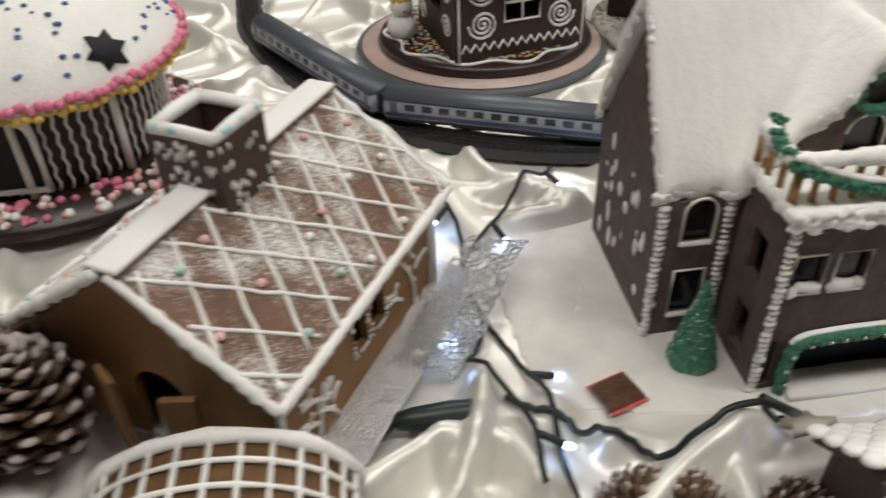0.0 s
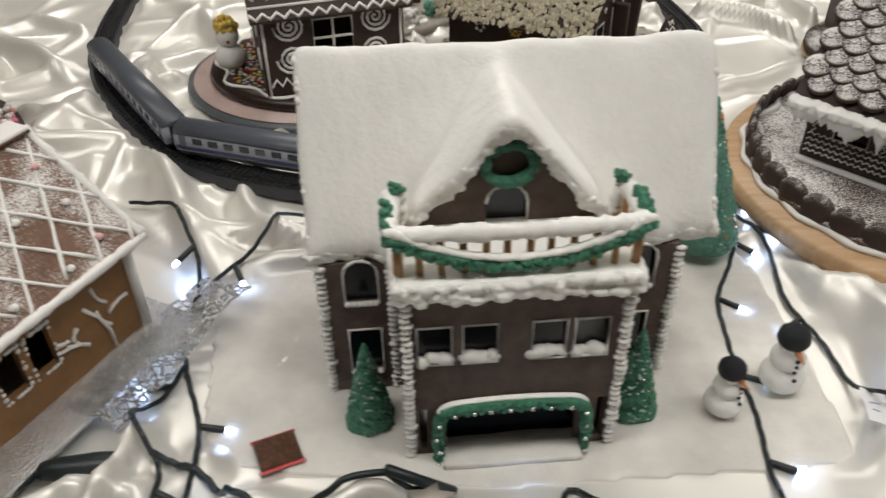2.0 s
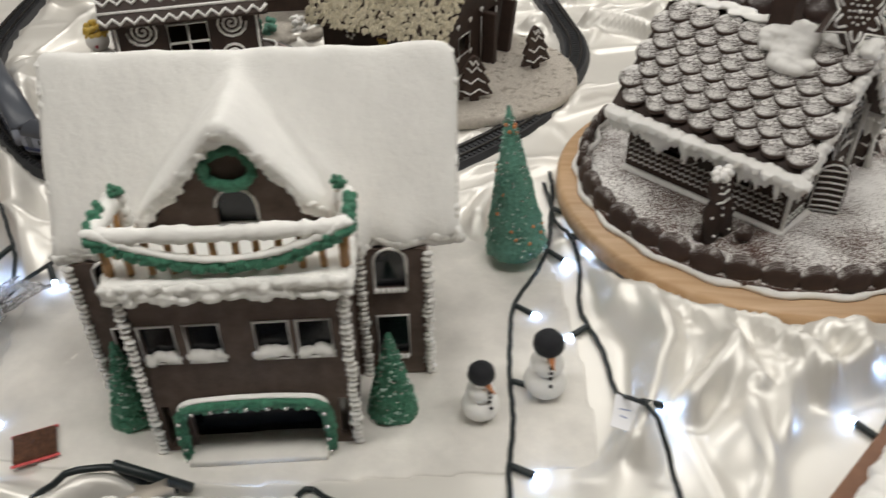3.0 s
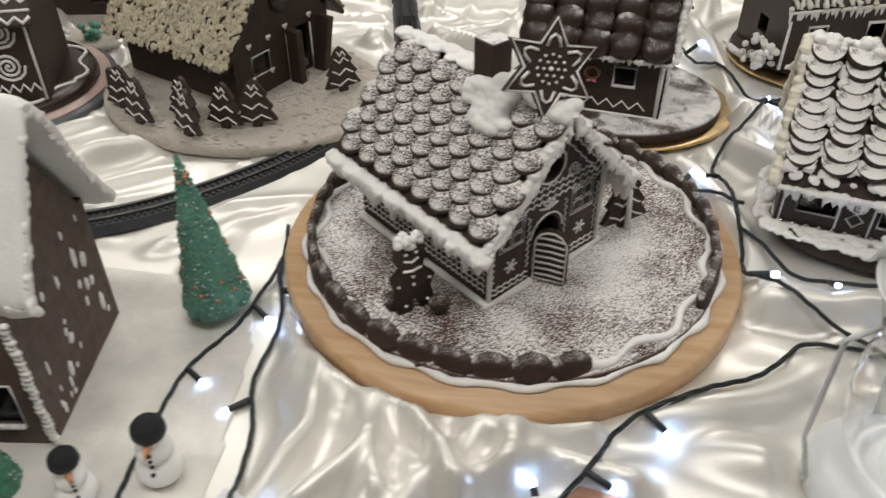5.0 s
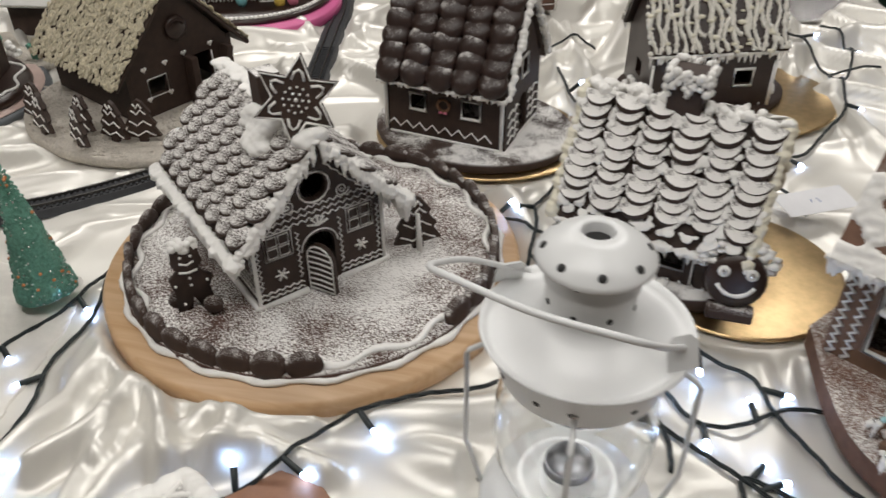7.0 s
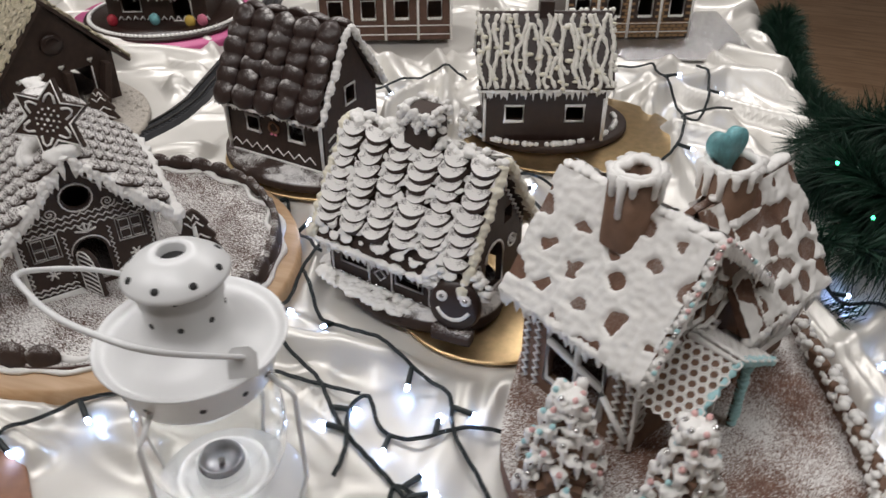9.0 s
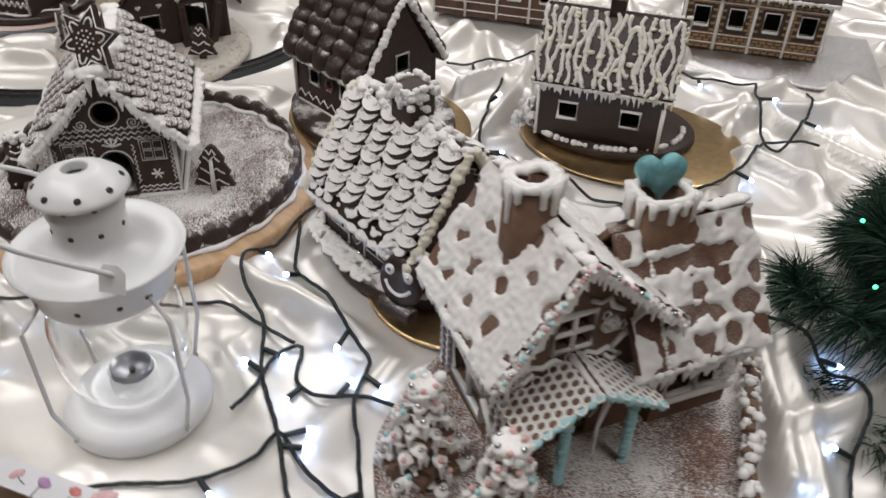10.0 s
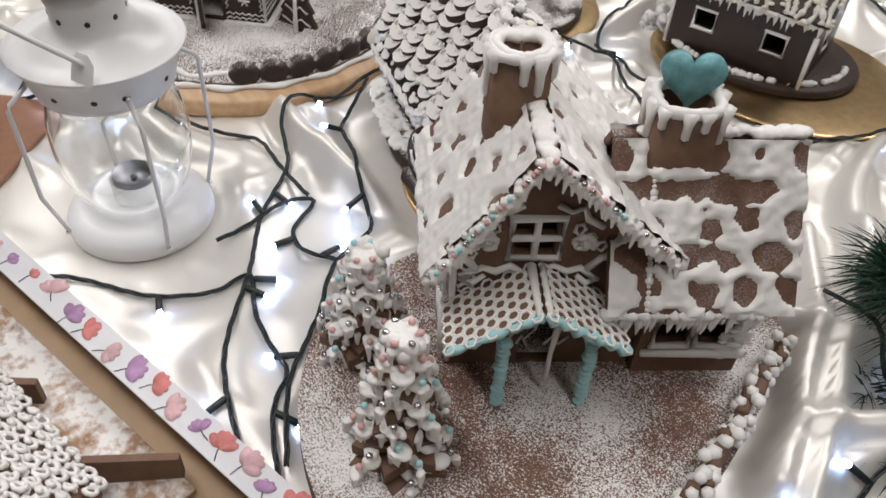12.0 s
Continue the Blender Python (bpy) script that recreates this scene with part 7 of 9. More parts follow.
        part("honeycomb_icing", bm, ICING, pr, "white icing honeycomb on the porch roof")
        bm = bmesh.new()
        e = -hf if (m @ Vector((-hf, 0, 0))).y < (m @ Vector((hf, 0, 0))).y else hf
        tube(bm, [m @ Vector((e + (0.0015 if i % 2 else -0.0015), y.length * i / 14, 0.004 - (0.002 if i % 2 else 0))) for i in range(15)], 0.0036, 6, wob=0.25, rng=rng)
        part("mint_edge", bm, ICING_BLUE, h, "pale turquoise icing edge on the porch")
    for x in (0.0430, 0.1085):
        bm = bmesh.new()
        tube(bm, [(x, -0.027, 0), (x, -0.027, 0.085)], 0.0032, 8)
        pl = part("porch_pillar", bm, GINGER_MID, h)
        bm = bmesh.new()
        for i in range(15):
            blob(bm, (x + rng.uniform(-0.0008, 0.0008), -0.029, 0.004 + i * 0.0054), 0.0056 * rng.uniform(0.85, 1.15), (1, 0.9, 0.55), 2)
        part("pillar_icing", bm, ICING_BLUE, pl, "ribbed pale turquoise icing")
    bm = bmesh.new()
    tube(bm, [(0.082, -0.018, 0.012), (0.081, -0.02, 0.05), (0.080, -0.03, 0.1)], 0.003, 6, wob=0.35, rng=rng)
    for i in range(14):
        a = [(0.05 + rng.uniform(0, 0.05), Y0 - 0.001, rng.uniform(0.02, 0.07))]
        tube(bm, [a[0], (a[0][0] + rng.uniform(-0.008, 0.008), Y0 - 0.001, a[0][2] + 0.01)], 0.0012, 5)
    part("porch_icing", bm, ICING, h)


big_house()


def iced_base():
    b = thing("iced_house_base", pose(0, 0, 0.010), "brown gingerbread base sheet dusted with icing sugar", "base")
    bm = bmesh.new()
    poly = [(1.335, 0.86), (1.355, 0.72), (1.43, 0.645), (1.53, 0.615), (1.66, 0.625), (1.70, 0.70), (1.668, 0.84), (1.612, 0.995), (1.555, 1.045), (1.45, 1.0)]
    pts = even(smooth_line([(x, y, 0) for x, y in poly + poly[:1]], 5), 0.01)[:-1]
    f = bm.faces.new([bm.verts.new(p) for p in pts])
    r = bmesh.ops.extrude_face_region(bm, geom=[f])
    for v in [g for g in r["geom"] if isinstance(g, bmesh.types.BMVert)]:
        v.co.z += 0.023
    part("sheet", bm, dusted("base_sugar", (0.15, 0.075, 0.048), 0.475, 0.555, grain=800, patch=9, weight=0.48), b, smooth=False)
    rng = random.Random(95)
    line = even(smooth_line([(1.602, 1.005, 0), (1.622, 0.95, 0), (1.640, 0.90, 0), (1.658, 0.85, 0), (1.675, 0.78, 0), (1.69, 0.70, 0)]), 0.0145)
    for i, p in enumerate(line):
        bm = bmesh.new()
        box(bm, (0, 0, 0.012), (0.016, 0.010, 0.024), pose(0, 0, 0, rng.uniform(-9, 9), rng.uniform(-9, 9), -70 + rng.uniform(-25, 25)), 0.003)
        fp = part("fence_chunk", bm, GINGER_MID, b, m=pose(p.x, p.y, 0.023))
        bm = bmesh.new()
        for j in range(7):
            blob(bm, (rng.uniform(-0.008, 0.008), rng.uniform(-0.008, 0.008), rng.uniform(0.012, 0.026)), rng.uniform(0.004, 0.007), (1, 1, 0.7))
        part("fence_icing", bm, ICING, fp)


iced_base()


def stacked_tree(x, y, z, h, r, label, seed):
    rng = random.Random(seed)
    t = thing("stacked_biscuit_tree", pose(x, y, z), label, "biscuit tree", "stacked biscuit trees")
    n = 8
    pe = {ICING_BLUE: bmesh.new(), SUGAR_PINK: bmesh.new(), SILVER: bmesh.new()}
    for i in range(n):
        k = i / (n - 1)
        rr = r * (1 - 0.72 * k)
        zz = h * 0.92 * k
        a0 = rng.uniform(0, 6)
        out = [(rr * (1 if j % 2 == 0 else 0.66) * math.cos(a0 + j * math.pi / 6), rr * (1 if j % 2 == 0 else 0.66) * math.sin(a0 + j * math.pi / 6)) for j in range(12)]
        bm = bmesh.new()
        panel(bm, out, (), h / n * 0.62)
        tier = part("star_biscuit", bm, GINGER_MID, t, m=pose(0, 0, zz, 90 + rng.uniform(-7, 7), rng.uniform(-7, 7), 0) @ pose(0, -h / n * 0.62, 0), smooth=False)
        bm = bmesh.new()
        for j in range(12):
            ox, oy = out[j]
            for q in range(4):
                blob(bm, (ox * rng.uniform(0.5, 1.02), oy * rng.uniform(0.5, 1.02), zz + h / n * 0.58 + rng.uniform(-0.005, 0.003)), rng.uniform(0.0022, 0.0056), (rng.uniform(0.8, 1.6), rng.uniform(0.8, 1.6), rng.uniform(0.5, 0.9)), 2)
            for q in range(2 if j % 2 == 0 else 1):
                dx, dy = rng.uniform(-0.003, 0.003), rng.uniform(-0.003, 0.003)
                tube(bm, [(ox + dx, oy + dy, zz + 0.009), (ox * 1.04 + dx, oy * 1.04 + dy, zz + 0.001), (ox * 1.05 + dx, oy * 1.05 + dy, zz - rng.uniform(0.001, 0.010))], 0.0022, 6, rs=[0.0034, 0.0022, 0.0012])
            if j % 2 == 0:
                blob(rng.choice(list(pe.values())), (ox * 0.95, oy * 0.95, zz + h / n * 0.9), 0.0028, (1, 1, 1), 2)
        melt(part("tier_icing", bm, ICING, t, "lumpy white icing on the biscuit tier"), 0.0009)
    for mat, b in pe.items():
        part("pearl_coat", b, mat, t, kind="stuff")
    bm = bmesh.new()
    for j in range(16):
        blob(bm, (rng.uniform(-0.012, 0.012), rng.uniform(-0.012, 0.012), h + rng.uniform(-0.012, 0.004)), rng.uniform(0.004, 0.007))
    part("tip_icing", bm, ICING, t)


stacked_tree(1.410, 0.716, 0.033, 0.102, 0.042, "stacked star biscuit tree with white icing and pastel pearls", 5)
stacked_tree(1.512, 0.689, 0.033, 0.128, 0.041, "stacked star biscuit tree with dripping white icing", 9)

# ---- lantern ----


def lantern():
    t = thing("lantern", pose(1.128, 0.617, 0.001), "white enamel tealight lantern with glass globe and wire handle", "lantern")
    bm = bmesh.new()
    lathe(bm, [(0.066, 0), (0.0705, 0.003), (0.0705, 0.012), (0.067, 0.018), (0.055, 0.024), (0.044, 0.030), (0.042, 0.036), (0.036, 0.037), (0.034, 0.031), (0.010, 0.031)], 48)
    part("base", bm, WHITE_METAL, t)
    bm = bmesh.new()
    lathe(bm, [(0.0225, 0.031), (0.0225, 0.050), (0.0205, 0.050), (0.0205, 0.034)], 32, caps=False)
    part("candle_holder", bm, WHITE_METAL, t)
    bm = bmesh.new()
    lathe(bm, [(0.0190, 0.034), (0.0195, 0.056), (0.0182, 0.0565), (0.0178, 0.047), (0.003, 0.0465)], 32)
    tl = part("tealight", bm, plain("tin_cup", (0.30, 0.31, 0.33), 0.42, 1.0, var=0.1, bmp=0), t, "empty tin tealight cup")
    bm = bmesh.new()
    lathe(bm, [(0.003, 0.0465), (0.003, 0.051), (0.001, 0.0515)], 10)
    part("wick", bm, DARK_HOLE, tl)
    bm = bmesh.new()
    prof = [(0.042, 0.037), (0.052, 0.050), (0.0595, 0.072), (0.0620, 0.100), (0.0600, 0.128), (0.054, 0.150), (0.047, 0.168)]
    lathe(bm, prof + [(r - 0.0016, z) for r, z in reversed(prof)], 48, caps=False)
    g = part("glass_globe", bm, GLASS, t, "clear glass globe")
    g.visible_shadow = False
    bm = bmesh.new()
    lathe(bm, [(0.050, 0.160), (0.0590, 0.1605), (0.0605, 0.166), (0.0670, 0.188), (0.0730, 0.1965), (0.0745, 0.199), (0.0735, 0.200), (0.0700, 0.1965), (0.064, 0.195), (0.050, 0.202), (0.038, 0.209), (0.0330, 0.213), (0.0310, 0.218), (0.0300, 0.234), (0.0320, 0.240), (0.0320, 0.244), (0.0300, 0.247), (0.0298, 0.260), (0.020, 0.262)], 56)
    part("lid", bm, WHITE_METAL, t)
    bm = bmesh.new()
    lathe(bm, [(0.030, 0.2575), (0.0390, 0.258), (0.0400, 0.2595), (0.0385, 0.2625), (0.030, 0.270), (0.020, 0.2755), (0.0112, 0.279), (0.0104, 0.277), (0.0104, 0.266)], 48, caps=False)
    part("cap", bm, WHITE_METAL, t)
    # dark disc closes the cap's opening and paints its inner shade
    bm = bmesh.new()
    lathe(bm, [(0.0, 0.2702), (0.0103, 0.2704)], 20, caps=False)
    part("vent", bm, DARK_HOLE, t)

    # the enamel is not pierced: small dark discs paint the shade of each hole
    def hole(r, z, a, tilt, n=1.0):
        m = pose(0, 0, 0, 0, 0, a) @ pose(r, 0, z, 0, 90 - tilt, 0)
        bm = bmesh.new()
        lathe(bm, [(0.0029 * n, -0.001), (0.0029 * n, 0.0006), (0.001, 0.0007)], 12, m=m)
        part("vent_hole_shade", bm, DARK_HOLE, t)
    for i in range(8):
        hole(0.0340, 0.2665, i * 45 + 12, 42)
        hole(0.0302, 0.2275, i * 45 + 30, 0, 0.8)
        hole(0.0300, 0.2525, i * 45 + 30, 0, 0.8)
    for i in range(12):
        hole(0.0632, 0.176, i * 30 + (8 if i % 3 else 0), -10, 0.9)
    for a in (-88, 2, 92, 182):
        bm = bmesh.new()
        m = pose(0, 0, 0, 0, 0, a)
        tube(bm, [m @ Vector(p) for p in ((0.0625, 0, 0.174), (0.081, 0, 0.160), (0.0835, 0, 0.155), (0.0835, 0, 0.060), (0.082, 0, 0.055), (0.0705, 0, 0.013))], 0.0021, 8)
        lg = part("leg_wire", bm, WHITE_METAL, t)
        for p in ((0.0635, 0, 0.176), (0.072, 0, 0.012)):
            bm = bmesh.new()
            blob(bm, m @ Vector(p), 0.0026, (1, 1, 1), 2)
            part("screw", bm, SILVER, lg)
    # swung handle
    A, B = Vector((0.0625, -0.0245, 0.215)), Vector((-0.060, 0.034, 0.212))
    for p, a in ((A, -62), (B, 118)):
        bm = bmesh.new()
        panel(bm, [(-0.011, -0.016), (0.011, -0.016), (0.011, 0.002), (0.006, 0.008), (-0.006, 0.008), (-0.011, 0.002)], (), 0.0015)
        part("handle_lug", bm, WHITE_METAL, t, m=pose(p.x, p.y, p.z, 0, 0, a + 90) @ pose(0, 0, 0, -22), smooth=False)
    bm = bmesh.new()
    bail = [A + Vector((0.003, 0.004, -0.003)), A, (0.049, -0.062, 0.246), (0.041, -0.082, 0.264), (0.022, -0.092, 0.275), (-0.027, -0.088, 0.279), (-0.080, -0.064, 0.275), (-0.096, -0.050, 0.268), (-0.097, -0.034, 0.260), (-0.084, 0.0, 0.240), B, B + Vector((0.014, 0.006, -0.004))]
    tube(bm, smooth_line(bail, 5), 0.0023, 8)
    part("handle", bm, WHITE_METAL, t)


lantern()

# ---- railway ----


def railway():
    tr = thing("toy_railway", pose(0, 0, 0.0), "black plastic model railway track curving between the houses", "track")
    cen = even(track_line, 0.0075)
    L = len(cen)
    nor = []
    for i in range(L):
        d = (cen[min(i + 1, L - 1)] - cen[max(i - 1, 0)]).normalized()
        nor.append(Vector((-d.y, d.x, 0)))

    def ribbon(prof):
        bm = bmesh.new()
        rings = [[bm.verts.new(cen[i] + nor[i] * o + Vector((0, 0, z))) for o, z in prof] for i in range(L)]
        k = len(prof)
        for a, b in zip(rings, rings[1:]):
            for j in range(k):
                bm.faces.new((a[j], a[(j + 1) % k], b[(j + 1) % k], b[j]))
        return bm
    part("roadbed", ribbon([(-0.024, -0.002), (0.024, -0.002), (0.0175, 0.0075), (-0.0175, 0.0075)]), TRACK, tr, smooth=False)
    for o in (-0.00825, 0.00825):
        part("rail", ribbon([(o - 0.001, 0.0075), (o + 0.001, 0.0075), (o + 0.001, 0.0118), (o - 0.001, 0.0118)]), RAIL, tr, smooth=False)
    bm = bmesh.new()
    box(bm, (0, 0, 0.0083), (0.0032, 0.030, 0.0020))
    first = None
    for i in range(20, L - 10):
        m = Matrix.Translation(cen[i]) @ Matrix.Rotation(math.atan2(nor[i].y, nor[i].x) - math.pi / 2, 4, "Z")
        if i % 1 == 0 and (260 > i):
            if first is None:
                first = part("sleeper", bm, TRACK, tr, smooth=False, m=m)
            else:
                again(first, tr, m)


railway()


def along(s):
    """The place on the track s metres from its start, and the heading."""
    pts = even(track_line, 0.01)
    i = max(1, min(len(pts) - 2, int(s / 0.01)))
    d = pts[i + 1] - pts[i - 1]
    return pts[i].lerp(pts[i + 1], s / 0.01 - int(s / 0.01)), math.degrees(math.atan2(d.y, d.x))


def coach(s0, s1, label, dark=False):
    p, _ = along(s0)
    q, _ = along(s1)
    c = (p + q) / 2
    L = (q - p).length - 0.008
    a = math.degrees(math.atan2(q.y - p.y, q.x - p.x))
    t = thing("railway_coach", pose(c.x, c.y, 0.0115, 0, 0, a), label, "train coach", "train coaches")
    W = 0.033
    sec = [(-W / 2, 0.010), (W / 2, 0.010), (W / 2 + 0.0005, 0.022), (W / 2, 0.033), (-W / 2, 0.033), (-W / 2 - 0.0005, 0.022)]

    def prism(prof, l):
        bm = bmesh.new()
        n = len(prof)
        e = [[bm.verts.new((x, y, z)) for y, z in prof] for x in (-l / 2, l / 2)]
        bm.faces.new(e[0])
        bm.faces.new(e[1][::-1])
        for j in range(n):
            bm.faces.new((e[0][j], e[0][(j + 1) % n], e[1][(j + 1) % n], e[1][j]))
        return bm
    bm = prism(sec, L)
    bmesh.ops.bevel(bm, geom=bm.edges[:], offset=0.0012, segments=2, affect="EDGES")
    body = part("body", bm, TRAIN_SIDE, t, "silver-grey side with a navy stripe")
    arc = [(W / 2 * 1.03 * math.cos(math.pi * i / 10), 0.0322 + 0.011 * math.sin(math.pi * i / 10)) for i in range(11)]
    bm = prism(arc, L + 0.001)
    bmesh.ops.bevel(bm, geom=[e for e in bm.edges if abs(e.verts[0].co.x - e.verts[1].co.x) < 1e-6], offset=0.002, segments=2, affect="EDGES")
    part("roof", bm, TRAIN_ROOF, t)
    bm = bmesh.new()
    box(bm, (0, 0, 0.0085), (L * 0.98, W * 0.9, 0.004))
    box(bm, (0, 0, 0.005), (L * 0.4, W * 0.6, 0.006))
    part("underframe", bm, TRACK, t, smooth=False)
    for s in (-1, 1):
        bm = bmesh.new()
        box(bm, (0, s * (W / 2 + 0.0003), 0.0155), (L * 0.985, 0.0012, 0.0045))
        part("stripe", bm, TRAIN_BLUE, body, "navy stripe", smooth=False)
        bm = bmesh.new()
        box(bm, (0, 0, 0), (0.0125, 0.0012, 0.0075), None, 0.0003)
        w0 = None
        for i in range(11):
            m = pose(-L / 2 + 0.032 + (L - 0.064) * i / 10, s * (W / 2 + 0.0004), 0.0255)
            if w0 is None:
                w0 = part("window", bm, WINDOW_AND_GARAGE_SHADE, body, m=m, smooth=False)
            else:
                again(w0, body, m)
        for x in (-L / 2 + 0.012, L / 2 - 0.012):
            bm = bmesh.new()
            box(bm, (x, s * (W / 2 + 0.0003), 0.022), (0.009, 0.0012, 0.018), None, 0.0003)
            part("door", bm, TRAIN_BLUE if dark else TRAIN_ROOF, body, smooth=False)
    for x in (-L / 2 + 0.045, L / 2 - 0.045):
        bm = bmesh.new()
        box(bm, (x, 0, 0.005), (0.040, 0.018, 0.004))
        for dx in (-0.013, 0.013):
            for s in (-1, 1):
                lathe(bm, [(0.0055, -0.001), (0.0055, 0.001)], 14, m=pose(x + dx, s * 0.0083, 0.0055, 90))
        part("bogie", bm, TRACK, t, smooth=False)
    for s in (-1, 1):
        bm = bmesh.new()
        box(bm, (s * (L / 2 + 0.0022), 0, 0.022), (0.005, 0.018, 0.026), None, 0.001)
        part("gangway", bm, TRACK, t, smooth=False)


for a, b in ((0.490, 0.800), (0.800, 1.085), (1.085, 1.225)):
    coach(a, b, "grey model railway coach with dark windows and navy stripe")

# ---- string lights ----
LED_MESH = {}


def light_string(pts, leds, label="dark green twisted string light cable with cold white LEDs", strands=3):
    """A twisted cable lying on the cloth, with LED holders branching off at shares of its length."""
    rng = random.Random(int(pts[0][0] * 1000) + len(pts))
    line = even(smooth_line([(x, y, 0) for x, y in pts], 10), 0.006)
    zs = [cloth_z(p.x, p.y) for p in line]
    sm = [max(zs[max(0, i - 2):i + 3]) for i in range(len(zs))]
    sm = [sum(sm[max(0, i - 3):i + 4]) / len(sm[max(0, i - 3):i + 4]) for i in range(len(sm))]
    for i, p in enumerate(line):
        p.z = max(sm[i], zs[i]) + 0.0030
        p.x += 0.002 * math.sin(i * 0.31)
        p.y += 0.002 * math.cos(i * 0.27)
    o = line[0].copy()
    t = thing("string_light", Matrix.Translation(o), label, "string light", "string lights")
    for k in range(strands):
        bm = bmesh.new()
        q = []
        for i, p in enumerate(line):
            d = (line[min(i + 1, len(line) - 1)] - line[max(i - 1, 0)])
            n = Vector((-d.y, d.x, 0)).normalized()
            a = i * 0.55 + k * 2 * math.pi / strands
            q.append(p - o + n * 0.0015 * math.cos(a) + Vector((0, 0, 0.0013 * math.sin(a))))
        tube(bm, q, 0.0011, 5)
        part("strand", bm, WIRE, t)
    for u, side in leds:
        i = int(u * (len(line) - 1))
        p = line[i]
        d = (line[min(i + 1, len(line) - 1)] - line[max(i - 1, 0)])
        a = math.atan2(d.y, d.x) + side
        if "h" not in LED_MESH:
            bm = bmesh.new()
            lathe(bm, [(0.0022, 0), (0.0030, 0.003), (0.0031, 0.021), (0.0024, 0.0225)], 8, m=pose(0, 0, 0, 0, 90, 0))
            hd = part("led_holder", bm, WIRE, t)
            bm = bmesh.new()
            lathe(bm, [(0.0024, 0.022), (0.0026, 0.0265), (0.0018, 0.0290), (0.0005, 0.0300)], 8, m=pose(0, 0, 0, 0, 90, 0))
            bl = part("led_bulb", bm, LED_COLD, hd, "lit cold white LED")
            LED_MESH["h"], LED_MESH["b"] = hd, bl
        else:
            hd = again(LED_MESH["h"], t, Matrix())
            bl = again(LED_MESH["b"], hd, Matrix())
        e = p + Vector((math.cos(a), math.sin(a), 0)) * 0.027
        dz = max(cloth_z(e.x, e.y), p.z - 0.012) + 0.003 - p.z
        hd.matrix_basis = Matrix.Translation(p - o) @ pose(0, 0, 0, 0, -math.degrees(math.atan2(dz, 0.027)), math.degrees(a))


R, Lf = -1.2, 1.2
light_string([(0.125, 0.80), (0.093, 0.757), (0.075, 0.718), (0.034, 0.663), (0.022, 0.622), (0.037, 0.556), (0.067, 0.506), (0.082, 0.455), (0.090, 0.40), (0.10, 0.33)], [(0.04, Lf), (0.28, Lf), (0.47, R), (0.70, Lf)])
light_string([(-0.084, 0.77), (-0.028, 0.755), (0.005, 0.707), (0.018, 0.665), (0.022, 0.622)], [(0.6, R)])
light_string([(0.037, 0.556), (0.03, 0.523), (0.022, 0.493), (0.043, 0.454), (0.065, 0.419), (0.075, 0.36)], [(0.12, R), (0.8, Lf)])
light_string([(0.573, 0.905), (0.573, 0.80), (0.556, 0.727), (0.529, 0.655), (0.532, 0.571), (0.531, 0.507), (0.534, 0.44), (0.545, 0.36)], [(0.12, Lf), (0.28, Lf), (0.44, Lf), (0.62, Lf), (0.80, Lf)])
light_string([(0.565, 0.88), (0.576, 0.821), (0.596, 0.758), (0.600, 0.667), (0.614, 0.605), (0.629, 0.537), (0.642, 0.502), (0.66, 0.45), (0.67, 0.38)], [(0.22, Lf), (0.48, R), (0.72, Lf)])
light_string([(0.80, 0.46), (0.83, 0.52), (0.894, 0.593), (0.92, 0.64), (0.972, 0.671), (1.028, 0.703), (1.058, 0.735), (1.085, 0.76), (1.13, 0.765), (1.19, 0.77)], [(0.12, Lf), (0.22, Lf), (0.46, R), (0.30, R)])
light_string([(0.80, 1.142), (0.83, 1.122), (0.898, 1.112), (0.939, 1.072), (0.987, 1.01), (1.036, 0.966), (1.06, 0.955)], [(0.45, R), (0.75, Lf)])
light_string([(1.138, 1.225), (1.105, 1.172), (1.05, 1.10), (1.035, 1.027), (1.045, 0.955), (1.048, 0.90), (1.045, 0.845), (1.085, 0.795), (1.139, 0.770), (1.201, 0.714), (1.270, 0.669), (1.331, 0.625), (1.384, 0.600), (1.437, 0.592), (1.481, 0.592), (1.53, 0.59)], [(0.05, Lf), (0.25, R), (0.42, Lf), (0.60, Lf), (0.74, Lf), (0.86, R)])
light_string([(1.045, 0.92), (1.116, 0.850), (1.197, 0.825), (1.267, 0.800), (1.301, 0.748), (1.335, 0.712), (1.352, 0.690), (1.385, 0.662), (1.420, 0.640), (1.47, 0.612)], [(0.2, R), (0.42, R), (0.55, Lf), (0.8, R)])
light_string([(1.10, 0.44), (1.150, 0.482), (1.186, 0.53), (1.244, 0.583), (1.270, 0.630), (1.270, 0.669), (1.320, 0.658), (1.356, 0.653), (1.390, 0.650), (1.420, 0.628), (1.475, 0.605)], [(0.16, R), (0.42, R), (0.6, Lf), (0.9, Lf)])
light_string([(1.212, 0.66), (1.205, 0.70), (1.190, 0.75), (1.197, 0.772), (1.225, 0.735), (1.271, 0.733), (1.311, 0.755), (1.36, 0.775)], [(0.2, Lf), (0.6, R), (0.75, Lf)])
light_string([(0.875, 1.455), (0.95, 1.497), (0.99, 1.52), (1.06, 1.53)], [(0.25, R)])
light_string([(1.0, 1.45), (1.036, 1.363), (1.085, 1.27), (1.12, 1.235), (1.20, 1.225), (1.32, 1.235), (1.39, 1.30), (1.44, 1.42), (1.435, 1.545), (1.507, 1.556)], [(0.1, Lf), (0.28, Lf), (0.55, R), (0.75, R)])
